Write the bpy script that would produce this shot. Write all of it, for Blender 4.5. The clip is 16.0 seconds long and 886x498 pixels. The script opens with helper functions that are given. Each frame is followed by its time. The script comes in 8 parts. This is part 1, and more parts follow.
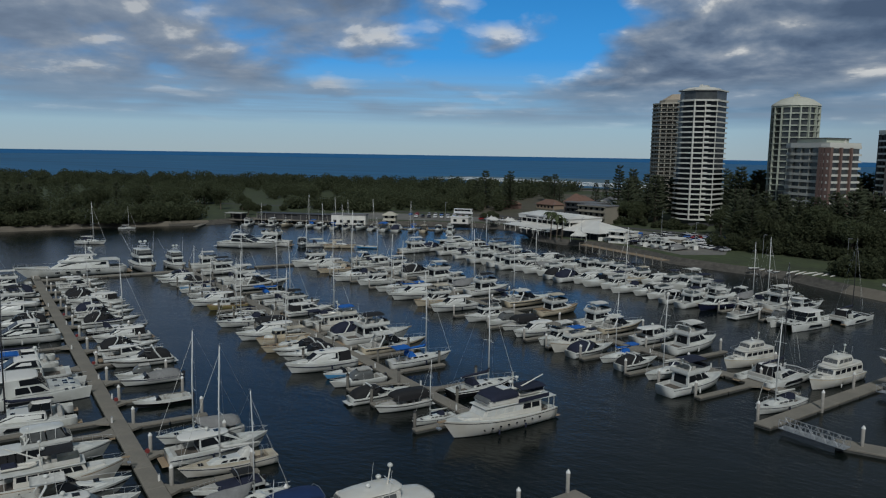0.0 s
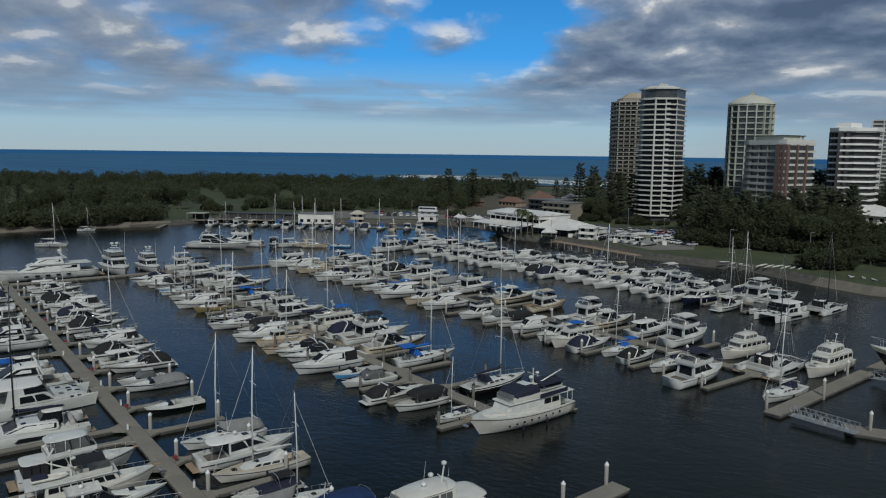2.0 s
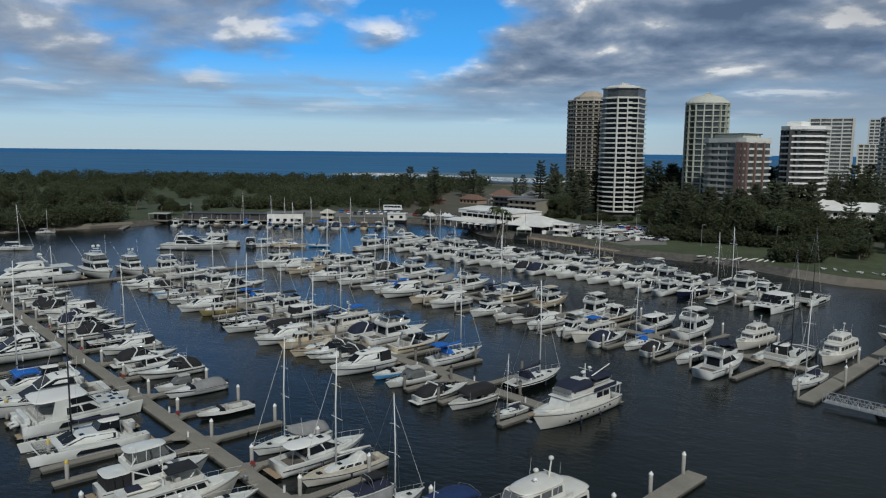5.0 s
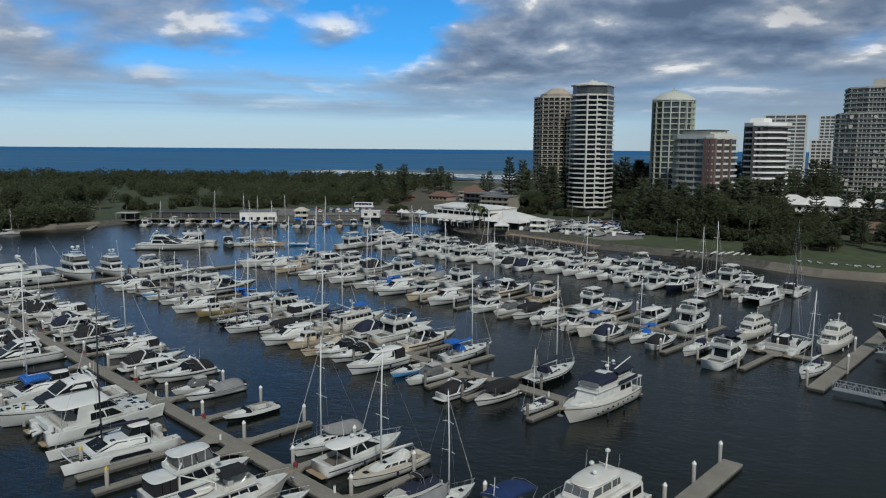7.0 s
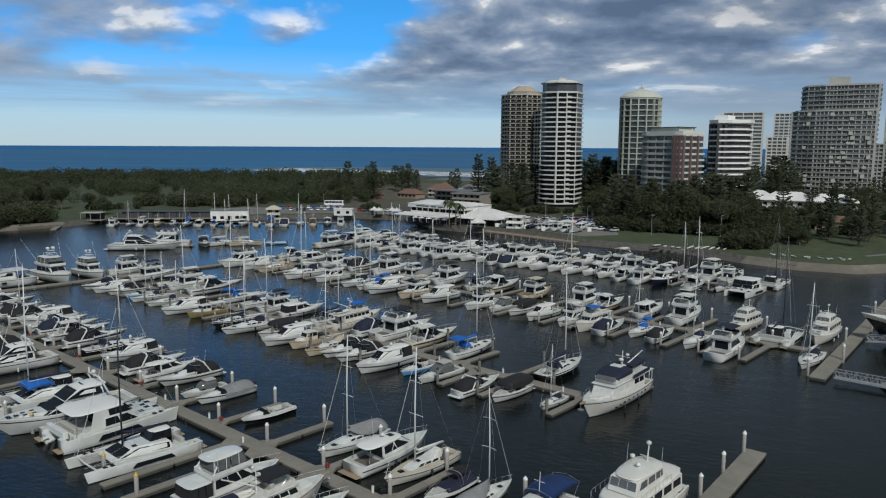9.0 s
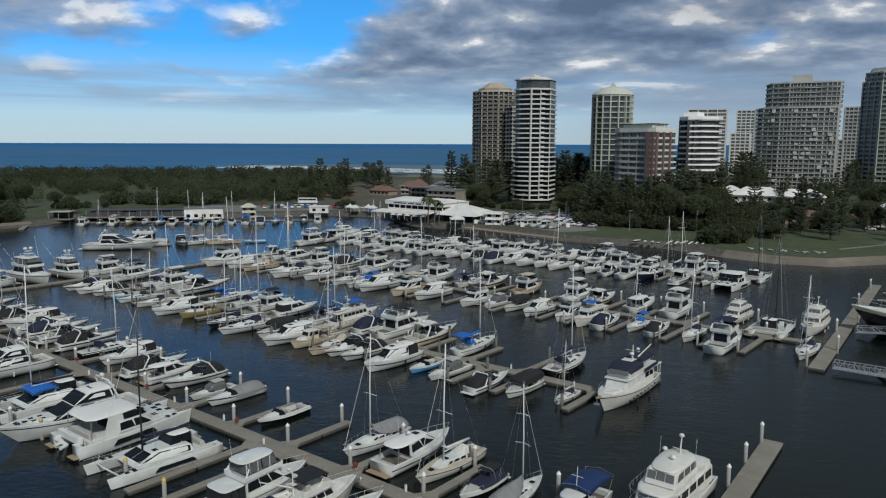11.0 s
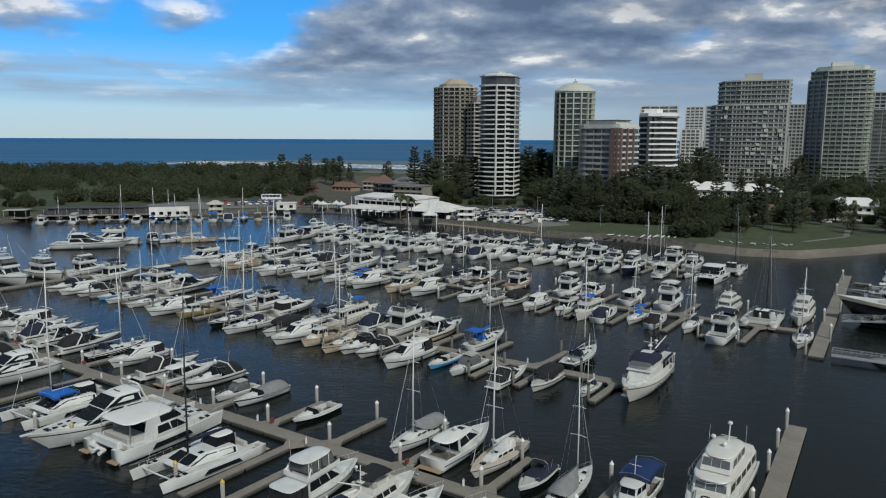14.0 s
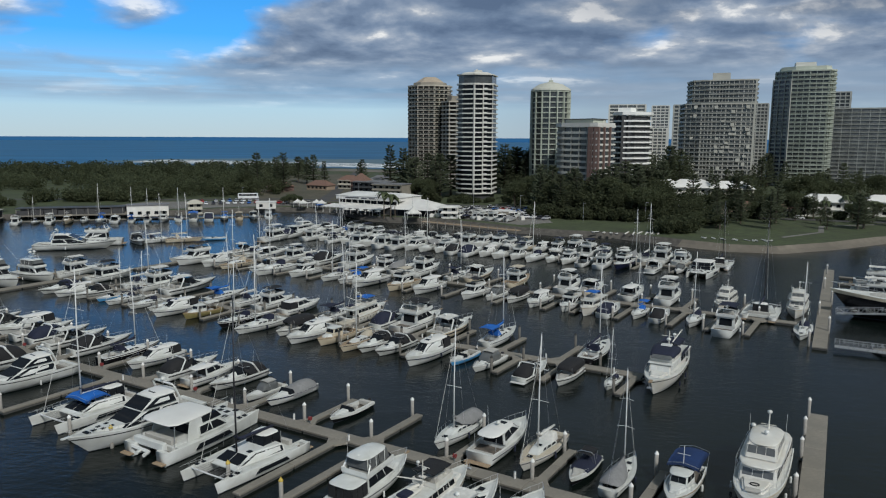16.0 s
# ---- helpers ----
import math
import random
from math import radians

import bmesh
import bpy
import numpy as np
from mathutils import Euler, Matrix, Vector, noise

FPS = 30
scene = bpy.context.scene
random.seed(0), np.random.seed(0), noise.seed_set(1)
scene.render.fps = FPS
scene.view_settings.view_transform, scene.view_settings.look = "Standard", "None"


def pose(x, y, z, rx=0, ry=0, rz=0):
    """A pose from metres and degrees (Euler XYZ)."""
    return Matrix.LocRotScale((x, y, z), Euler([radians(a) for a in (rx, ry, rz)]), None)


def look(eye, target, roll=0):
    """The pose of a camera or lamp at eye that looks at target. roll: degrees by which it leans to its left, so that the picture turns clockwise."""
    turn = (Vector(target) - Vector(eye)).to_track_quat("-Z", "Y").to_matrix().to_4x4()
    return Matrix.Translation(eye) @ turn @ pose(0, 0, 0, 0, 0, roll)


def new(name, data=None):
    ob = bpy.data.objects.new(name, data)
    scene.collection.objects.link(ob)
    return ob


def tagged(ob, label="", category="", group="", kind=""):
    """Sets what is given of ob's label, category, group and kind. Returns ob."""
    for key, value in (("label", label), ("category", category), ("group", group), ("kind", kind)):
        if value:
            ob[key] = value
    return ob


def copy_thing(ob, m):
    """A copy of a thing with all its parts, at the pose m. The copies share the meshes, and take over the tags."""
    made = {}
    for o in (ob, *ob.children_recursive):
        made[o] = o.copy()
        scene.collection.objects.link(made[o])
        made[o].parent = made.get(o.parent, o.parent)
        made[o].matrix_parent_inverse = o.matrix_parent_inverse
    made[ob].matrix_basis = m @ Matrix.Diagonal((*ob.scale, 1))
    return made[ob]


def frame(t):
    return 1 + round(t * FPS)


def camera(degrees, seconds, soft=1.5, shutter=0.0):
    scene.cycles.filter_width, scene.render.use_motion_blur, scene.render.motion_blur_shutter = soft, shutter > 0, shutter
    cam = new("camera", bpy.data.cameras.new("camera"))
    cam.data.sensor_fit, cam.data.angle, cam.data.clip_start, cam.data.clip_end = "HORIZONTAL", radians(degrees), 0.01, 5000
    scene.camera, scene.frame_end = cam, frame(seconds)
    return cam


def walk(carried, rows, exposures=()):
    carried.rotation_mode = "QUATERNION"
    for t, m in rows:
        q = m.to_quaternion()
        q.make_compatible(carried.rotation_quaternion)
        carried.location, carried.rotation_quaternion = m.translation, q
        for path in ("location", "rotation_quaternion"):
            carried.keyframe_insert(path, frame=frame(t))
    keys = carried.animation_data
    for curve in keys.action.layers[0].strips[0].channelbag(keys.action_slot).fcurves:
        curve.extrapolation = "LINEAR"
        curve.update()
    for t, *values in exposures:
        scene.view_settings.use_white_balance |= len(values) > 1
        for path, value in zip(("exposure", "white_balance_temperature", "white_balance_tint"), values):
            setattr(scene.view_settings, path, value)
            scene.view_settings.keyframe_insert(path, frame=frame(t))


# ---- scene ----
cam = camera(61.97, 16.0, soft=1.15)
PATH = [
    (0.0, (21.19, 20.72, 36.09), (-37.55, 100.63, 23.31), 0.92),
    (0.5, (19.18, 19.29, 36.00), (-37.97, 100.35, 23.23), 0.90),
    (1.0, (17.45, 17.89, 35.88), (-38.15, 100.03, 23.14), 0.78),
    (1.5, (15.55, 16.37, 35.96), (-38.68, 99.40, 23.10), 0.74),
    (2.0, (13.36, 15.21, 35.90), (-39.61, 99.03, 22.98), 0.72),
    (2.5, (11.23, 13.74, 35.97), (-40.57, 98.29, 23.00), 0.69),
    (3.0, (9.28, 12.21, 36.10), (-41.47, 97.39, 23.06), 0.57),
    (3.5, (7.06, 10.77, 36.19), (-42.50, 96.63, 23.07), 0.61),
    (4.0, (4.73, 9.29, 36.16), (-43.54, 95.88, 23.06), 0.61),
    (6.5, (-6.49, 2.92, 36.18), (-48.02, 92.88, 22.68), 0.49),
    (7.0, (-8.59, 2.01, 36.15), (-48.67, 92.61, 22.58), 0.42),
    (7.5, (-10.63, 1.19, 36.12), (-49.22, 92.42, 22.45), 0.40),
    (8.0, (-12.64, 0.51, 36.03), (-49.79, 92.33, 22.31), 0.36),
    (8.5, (-14.49, -0.25, 36.05), (-50.48, 92.02, 22.25), 0.33),
    (9.0, (-16.32, -0.82, 35.95), (-50.98, 91.95, 22.10), 0.29),
    (9.5, (-18.03, -1.39, 35.92), (-51.33, 91.86, 21.96), 0.27),
    (12.0, (-26.35, -3.90, 35.91), (-54.07, 91.09, 21.50), 0.20),
    (12.5, (-27.98, -4.50, 35.91), (-54.59, 90.80, 21.43), 0.22),
    (13.0, (-29.77, -5.18, 35.96), (-55.18, 90.44, 21.38), 0.23),
    (13.5, (-31.68, -5.86, 35.99), (-55.79, 90.07, 21.32), 0.26),
    (14.0, (-33.66, -6.62, 36.15), (-56.44, 89.61, 21.30), 0.27),
    (14.5, (-35.84, -7.38, 36.11), (-57.36, 89.14, 21.25), 0.24),
    (15.0, (-38.14, -8.16, 36.15), (-58.34, 88.63, 21.20), 0.29),
    (15.5, (-40.25, -8.92, 36.16), (-59.41, 88.07, 21.13), 0.28),
    (16.0, (-42.48, -9.74, 36.25), (-60.20, 87.51, 21.18), 0.27),
]
EXPOSURE = [(0.0, -0.60, 6090, 8.5), (2.0, -0.44, 6110, 8.5), (4.0, -0.23, 6150, 9), (7.0, -0.11, 6150, 9.5), (16.0, -0.03, 6190, 9.5)]
walk(cam, [(t, look(eye, target, roll)) for t, eye, target, roll in PATH], EXPOSURE)

# ---- daylight: broken cloud over the sea, soft sun from behind ----
CLOUD_X, CLOUD_Y = 8.4, 3.9
SUN_AZ, SUN_EL = 143.0, 42.0          # degrees: compass bearing from +y clockwise, height


def make_world():
    world = bpy.data.worlds.new("sky")
    scene.world = world
    world.use_nodes = True
    nt = world.node_tree
    nt.nodes.clear()
    N, Lk = nt.nodes.new, nt.links.new

    def math_node(op, a, b=None, clamp=False):
        n = N("ShaderNodeMath")
        n.operation, n.use_clamp = op, clamp
        for k, v in enumerate((a, b)):
            if v is None:
                continue
            if isinstance(v, (int, float)):
                n.inputs[k].default_value = v
            else:
                Lk(v, n.inputs[k])
        return n.outputs[0]

    def mix(fac, a, b):
        n = N("ShaderNodeMix")
        n.data_type = "RGBA"
        for sock, v in ((n.inputs[0], fac), (n.inputs[6], a), (n.inputs[7], b)):
            if isinstance(v, (int, float)):
                sock.default_value = v
            elif isinstance(v, tuple):
                sock.default_value = (*v, 1)
            else:
                Lk(v, sock)
        return n.outputs[2]

    def ramp(fac, stops):
        n = N("ShaderNodeValToRGB")
        el = n.color_ramp.elements
        while len(el) < len(stops):
            el.new(0.5)
        for e, (p, c) in zip(el, stops):
            e.position, e.color = p, (*c, 1) if isinstance(c, tuple) else (c, c, c, 1)
        Lk(fac, n.inputs[0])
        return n.outputs[0]

    tc = N("ShaderNodeTexCoord")
    sep = N("ShaderNodeSeparateXYZ")
    Lk(tc.outputs["Generated"], sep.inputs[0])
    x, y, z = sep.outputs
    sky = N("ShaderNodeTexSky")
    sky.sky_type, sky.sun_disc = "NISHITA", False
    sky.sun_elevation, sky.sun_rotation = radians(SUN_EL), radians(SUN_AZ)
    sky.air_density, sky.dust_density, sky.ozone_density = 1.0, 0.4, 2.0
    sc = N("ShaderNodeVectorMath")
    sc.operation = "SCALE"
    Lk(sky.outputs[0], sc.inputs[0])
    sc.inputs["Scale"].default_value = 0.10
    # clear sky: pale near the sea, azure above
    clear = ramp(math_node("MULTIPLY", z, 4.0, True), [(0.0, (0.52, 0.64, 0.68)), (0.14, (0.47, 0.67, 0.78)), (0.28, (0.29, 0.635, 0.99)), (0.5, (0.075, 0.46, 1.06)), (1.0, (0.03, 0.27, 0.72))])
    clear = mix(0.06, clear, sc.outputs[0])
    # banks of cloud, flattened towards the horizon
    az = math_node("ARCTAN2", x, y)
    plane = N("ShaderNodeCombineXYZ")
    Lk(math_node("MULTIPLY", az, 7.0), plane.inputs[0])
    Lk(math_node("MULTIPLY", math_node("LOGARITHM", math_node("MAXIMUM", math_node("ADD", z, 0.035), 0.01), 2.71828), 3.2), plane.inputs[1])

    def noise_node(scale, detail, rough, shift=(0, 0, 0), warp=0.0, wide=1.0):
        mp = N("ShaderNodeMapping")
        Lk(plane.outputs[0], mp.inputs[0])
        mp.inputs["Location"].default_value, mp.inputs["Scale"].default_value = shift, (wide, 1, 1)
        n = N("ShaderNodeTexNoise")
        Lk(mp.outputs[0], n.inputs["Vector"])
        n.inputs["Scale"].default_value, n.inputs["Detail"].default_value, n.inputs["Roughness"].default_value = scale, detail, rough
        n.inputs["Distortion"].default_value = warp
        return n.outputs["Fac"]

    # the open gap of blue out to sea leans landward as it rises, with a bank of cloud on either hand
    lean = math_node("SUBTRACT", az, math_node("MULTIPLY", math_node("SUBTRACT", math_node("MINIMUM", z, 0.18), 0.12), 1.55))
    lean = math_node("ADD", lean, math_node("MULTIPLY", math_node("MAXIMUM", math_node("SUBTRACT", z, 0.18), 0.0), 2.2))
    seaward = ramp(math_node("MULTIPLY", lean, -1.0), [(0.68, 0.0), (0.86, 1.0)])
    landward = ramp(math_node("ADD", lean, 1.0), [(0.50, 0.0), (0.70, 1.0)])
    high = ramp(z, [(0.22, 0.0), (0.5, 1.0)])
    big = noise_node(0.42, 3, 0.5, (CLOUD_X, CLOUD_Y, 0), 0.3)
    lumps = noise_node(1.15, 5, 0.47, (7.3, 2.2, 0), 0.2)
    above = noise_node(1.15, 5, 0.47, (7.3, 2.46, 0), 0.2)
    dens = math_node("ADD", math_node("MULTIPLY", big, 0.55), math_node("MULTIPLY", lumps, 0.85))
    dens = math_node("ADD", dens, math_node("ADD", math_node("MULTIPLY", seaward, 0.24), math_node("MULTIPLY", landward, 0.38)))
    dens = math_node("ADD", dens, math_node("MULTIPLY", ramp(z, [(0.30, 0.0), (0.42, 1.0)]), 0.3))
    cover = ramp(dens, [(0.72, 0.0), (0.80, 0.35), (0.88, 0.75), (1.0, 0.96)])
    lowfade = ramp(math_node("MULTIPLY", z, 5.0, True), [(0.17, 0.0), (0.30, 0.65), (0.46, 1.0)])
    cover = math_node("MULTIPLY", cover, lowfade)
    # cloud tone: lit tops and thin edges, blue-grey bellies
    lit = math_node("MULTIPLY", math_node("SUBTRACT", lumps, above), 1.15)
    tone = math_node("ADD", math_node("MULTIPLY", noise_node(0.95, 7, 0.60, (21.0, 5.0, 0), 0.3), 1.05), lit)
    tone = math_node("ADD", tone, math_node("MULTIPLY", math_node("SUBTRACT", noise_node(4.0, 3, 0.5, (2.0, 9.0, 0), 0.2), 0.5), 0.22))
    tone = math_node("SUBTRACT", tone, math_node("MULTIPLY", math_node("SUBTRACT", dens, 0.95), 0.30))
    cloud = ramp(tone, [(0.28, (0.12, 0.16, 0.235)), (0.44, (0.20, 0.255, 0.345)), (0.56, (0.315, 0.365, 0.44)), (0.645, (0.46, 0.49, 0.53)), (0.73, (0.98, 0.94, 0.87))])
    # heavier, darker banks high on the landward side
    heavy = math_node("MULTIPLY", ramp(math_node("ADD", az, 0.5), [(0.20, 0.0), (0.80, 1.0)]), ramp(z, [(0.10, 0.0), (0.17, 1.0)]))
    bands = ramp(noise_node(1.5, 5, 0.52, (3.7, 1.3, 0), 0.4, 0.38), [(0.42, 1.0), (0.53, 0.84), (0.63, 0.20)])
    cloud = mix(math_node("MULTIPLY", heavy, bands), cloud, (0.085, 0.120, 0.178))
    cloud = mix(math_node("MULTIPLY", seaward, 0.45), cloud, (0.32, 0.375, 0.455))
    # overhead: thinner and bluer out to sea, a pale even grey over the land
    broken = ramp(math_node("ADD", math_node("MULTIPLY", az, 0.5), 0.5), [(0.22, 1.0), (0.58, 0.0)])
    zenith = mix(broken, (0.240, 0.262, 0.226), (0.076, 0.114, 0.154))
    over = ramp(z, [(0.25, 0.0), (0.75, 1.0)])
    cloud = mix(math_node("MULTIPLY", high, 0.75), cloud, zenith)
    cloud = mix(over, cloud, zenith)
    col = mix(cover, clear, cloud)
    # thin level streaks low over the sea
    streak = N("ShaderNodeTexNoise")
    smear = N("ShaderNodeCombineXYZ")
    Lk(math_node("MULTIPLY", az, 3.0), smear.inputs[0])
    Lk(math_node("MULTIPLY", z, 75.0), smear.inputs[1])
    Lk(smear.outputs[0], streak.inputs["Vector"])
    streak.inputs["Scale"].default_value, streak.inputs["Detail"].default_value = 1.0, 7
    level = math_node("MULTIPLY", ramp(streak.outputs["Fac"], [(0.34, 0.0), (0.60, 0.85)]), ramp(math_node("MULTIPLY", z, 5.0, True), [(0.18, 0.0), (0.28, 1.0), (0.38, 0.9), (0.52, 0.0)]))
    col = mix(level, col, (0.30, 0.40, 0.52))
    # a grey veil of cloud hangs low over the land
    veil = math_node("MULTIPLY", ramp(math_node("ADD", az, 0.5), [(0.22, 0.0), (0.52, 1.0)]), ramp(z, [(0.05, 0.62), (0.115, 0.0)]))
    col = mix(veil, col, (0.275, 0.325, 0.395))
    # beyond the far edge of the sheet the open sea goes on to the true horizon
    col = mix(math_node("LESS_THAN", z, -0.0020), col, (0.030, 0.112, 0.250))
    bg = N("ShaderNodeBackground")
    Lk(col, bg.inputs[0])
    bg.inputs[1].default_value = 1.0
    out = N("ShaderNodeOutputWorld")
    Lk(bg.outputs[0], out.inputs[0])


make_world()
sun = new("sun", bpy.data.lights.new("sun", "SUN"))
sun.data.energy, sun.data.angle, sun.data.color = 2.80, radians(6), (1.0, 0.975, 0.912)
_a, _e = radians(SUN_AZ), radians(SUN_EL)
sun.matrix_world = look((0, 0, 300), (-math.sin(_a) * math.cos(_e) * 100, -math.cos(_a) * math.cos(_e) * 100, 300 - math.sin(_e) * 100))

# ---- materials ----
def surface(name, color, rough=0.6, metal=0.0, vary=0.15, scale=1.5, bump=0.0, bump_scale=20.0, spec=0.5, stain=None, stain_scale=0.25, per_object=0.0, per_island=0.0, stretch=(1, 1, 1), coord="Object"):
    """A principled surface: base colour varied by fine grain and by large soft stains, with a fine relief."""
    m = bpy.data.materials.new(name)
    m.use_nodes = True
    nt = m.node_tree
    N, Lk = nt.nodes.new, nt.links.new
    b = nt.nodes["Principled BSDF"]
    b.inputs["Roughness"].default_value, b.inputs["Metallic"].default_value = rough, metal
    b.inputs["Specular IOR Level"].default_value = spec
    tc = N("ShaderNodeTexCoord")
    mp = N("ShaderNodeMapping")
    mp.inputs["Scale"].default_value = stretch
    Lk(tc.outputs[coord], mp.inputs[0])

    def noise_at(s, d=5):
        n = N("ShaderNodeTexNoise")
        n.inputs["Scale"].default_value, n.inputs["Detail"].default_value = s, d
        Lk(mp.outputs[0], n.inputs["Vector"])
        return n.outputs["Fac"]

    def scaled(sock, low, high):
        r = N("ShaderNodeMapRange")
        r.inputs["From Min"].default_value, r.inputs["From Max"].default_value = 0.3, 0.7
        r.inputs["To Min"].default_value, r.inputs["To Max"].default_value = low, high
        Lk(sock, r.inputs[0])
        return r.outputs[0]

    def product(a, b2):
        n = N("ShaderNodeMath")
        n.operation = "MULTIPLY"
        Lk(a, n.inputs[0])
        Lk(b2, n.inputs[1])
        return n.outputs[0]

    value = scaled(noise_at(scale), 1 - vary, 1 + vary)
    if per_object:
        oi = N("ShaderNodeObjectInfo")
        r = N("ShaderNodeMapRange")
        r.inputs["To Min"].default_value, r.inputs["To Max"].default_value = 1 - per_object, 1 + per_object
        Lk(oi.outputs["Random"], r.inputs[0])
        value = product(value, r.outputs[0])
    if per_island:
        ge = N("ShaderNodeNewGeometry")
        r = N("ShaderNodeMapRange")
        r.inputs["To Min"].default_value, r.inputs["To Max"].default_value = 1 - per_island, 1 + per_island
        Lk(ge.outputs["Random Per Island"], r.inputs[0])
        value = product(value, r.outputs[0])
    vm = N("ShaderNodeVectorMath")
    vm.operation = "SCALE"
    vm.inputs[0].default_value = color
    Lk(value, vm.inputs["Scale"])
    col = vm.outputs[0]
    if stain:
        mx = N("ShaderNodeMix")
        mx.data_type = "RGBA"
        Lk(scaled(noise_at(stain_scale, 6), 0.0, 0.75), mx.inputs[0])
        Lk(col, mx.inputs[6])
        mx.inputs[7].default_value = (*stain, 1)
        col = mx.outputs[2]
    Lk(col, b.inputs["Base Color"])
    if bump:
        bp = N("ShaderNodeBump")
        bp.inputs["Strength"].default_value, bp.inputs["Distance"].default_value = bump, 0.05
        Lk(noise_at(bump_scale), bp.inputs["Height"])
        Lk(bp.outputs[0], b.inputs["Normal"])
    return m


def water_material(name, color, wave=0.35, rough=0.06):
    m = bpy.data.materials.new(name)
    m.use_nodes = True
    nt = m.node_tree
    N, Lk = nt.nodes.new, nt.links.new
    b = nt.nodes["Principled BSDF"]
    b.inputs["Base Color"].default_value = (*color, 1)
    b.inputs["Roughness"].default_value, b.inputs["IOR"].default_value = rough, 1.33
    tc = N("ShaderNodeTexCoord")
    mp = N("ShaderNodeMapping")
    mp.inputs["Rotation"].default_value = (0, 0, radians(20))
    mp.inputs["Scale"].default_value = (0.55, 1.0, 1.0)
    Lk(tc.outputs["Object"], mp.inputs[0])
    total = None
    for s, d, k in ((0.03, 3, 2.0), (0.25, 4, 0.40), (1.3, 5, 0.27)):
        n = N("ShaderNodeTexNoise")
        n.inputs["Scale"].default_value, n.inputs["Detail"].default_value = s, d
        Lk(mp.outputs[0], n.inputs["Vector"])
        mm = N("ShaderNodeMath")
        mm.operation = "MULTIPLY"
        Lk(n.outputs["Fac"], mm.inputs[0])
        mm.inputs[1].default_value = k
        if total is None:
            total = mm.outputs[0]
        else:
            ad = N("ShaderNodeMath")
            Lk(total, ad.inputs[0])
            Lk(mm.outputs[0], ad.inputs[1])
            total = ad.outputs[0]
    bp = N("ShaderNodeBump")
    bp.inputs["Strength"].default_value, bp.inputs["Distance"].default_value = 1.0, wave
    Lk(total, bp.inputs["Height"])
    Lk(bp.outputs[0], b.inputs["Normal"])
    return m


GEL = surface("white_gelcoat", (0.70, 0.71, 0.69), 0.28, vary=0.05, scale=0.8, stain=(0.50, 0.50, 0.45), stain_scale=0.5, per_object=0.08)
GEL_DECK = surface("white_deck_paint", (0.60, 0.61, 0.59), 0.55, vary=0.07, scale=2.0, stain=(0.46, 0.46, 0.42), stain_scale=0.7)
IVORY = surface("off_white_gelcoat", (0.69, 0.68, 0.635), 0.3, vary=0.06, scale=0.8, stain=(0.55, 0.51, 0.43), stain_scale=0.5)
CREAM = surface("cream_gelcoat", (0.62, 0.55, 0.42), 0.35, vary=0.06, scale=0.8, stain=(0.5, 0.42, 0.3), stain_scale=0.5)
NAVY_HULL = surface("navy_hull_paint", (0.015, 0.018, 0.045), 0.22, vary=0.1)
BLACK_HULL = surface("black_hull_paint", (0.012, 0.012, 0.014), 0.22, vary=0.1)
BLUE_HULL = surface("light_blue_gelcoat", (0.10, 0.33, 0.62), 0.3, vary=0.08)
YELLOW_HULL = surface("ochre_paint", (0.26, 0.22, 0.09), 0.45, vary=0.1)
BOOT = surface("antifouling_paint", (0.03, 0.035, 0.05), 0.6, vary=0.2)
CLEAR = surface("clear_vinyl_screen", (0.11, 0.115, 0.115), 0.12, vary=0.15, spec=0.5)
GLASS = surface("dark_tinted_glass", (0.012, 0.014, 0.017), 0.08, vary=0.1, spec=0.14)
TEAK = surface("weathered_teak", (0.30, 0.22, 0.14), 0.7, vary=0.2, scale=6, stretch=(0.3, 4, 1))
# cockpit floors: a blotchy brown, darker than the decks around them
SOLE = surface("dark_cockpit_sole", (0.15, 0.125, 0.10), 0.8, vary=0.3, scale=2.0, stain=(0.07, 0.065, 0.06), stain_scale=0.8)
STEEL = surface("stainless_tube", (0.62, 0.62, 0.62), 0.3, metal=0.8, vary=0.05)
MAST = surface("painted_alloy_spar", (0.66, 0.66, 0.64), 0.4, vary=0.06)
DARK_MAST = surface("carbon_spar", (0.03, 0.03, 0.035), 0.35, vary=0.1)
RUBBER = surface("black_rubber", (0.02, 0.02, 0.02), 0.7, vary=0.1)
ENGINE = surface("outboard_cowl", (0.03, 0.03, 0.035), 0.3, vary=0.1)
VINYL = surface("grey_white_vinyl", (0.42, 0.405, 0.37), 0.6, vary=0.08, scale=3)
CANVAS = {}
for _n, _c in dict(black=(0.014, 0.014, 0.016), navy=(0.013, 0.017, 0.040), blue=(0.012, 0.13, 0.50), deep_blue=(0.008, 0.030, 0.11), grey=(0.23, 0.23, 0.23), white=(0.66, 0.65, 0.61), green=(0.05, 0.10, 0.07), cream=(0.52, 0.46, 0.36), yellow=(0.4, 0.3, 0.1)).items():
    CANVAS[_n] = surface(_n + "_canvas", _c, 0.85, vary=0.15, scale=3.0, bump=0.4, bump_scale=6.0, stain=tuple(v * 0.7 for v in _c), stain_scale=0.8)
CONCRETE = surface("pontoon_concrete", (0.235, 0.214, 0.178), 0.85, vary=0.14, scale=3.0, bump=0.3, bump_scale=30, stain=(0.18, 0.165, 0.14), stain_scale=0.35, per_object=0.08)
FLOAT = surface("wet_float_sides", (0.07, 0.07, 0.065), 0.7, vary=0.25)
PILE = surface("pile_concrete", (0.34, 0.32, 0.29), 0.85, vary=0.15, scale=2.0, stain=(0.17, 0.16, 0.14), stain_scale=0.6, bump=0.3)
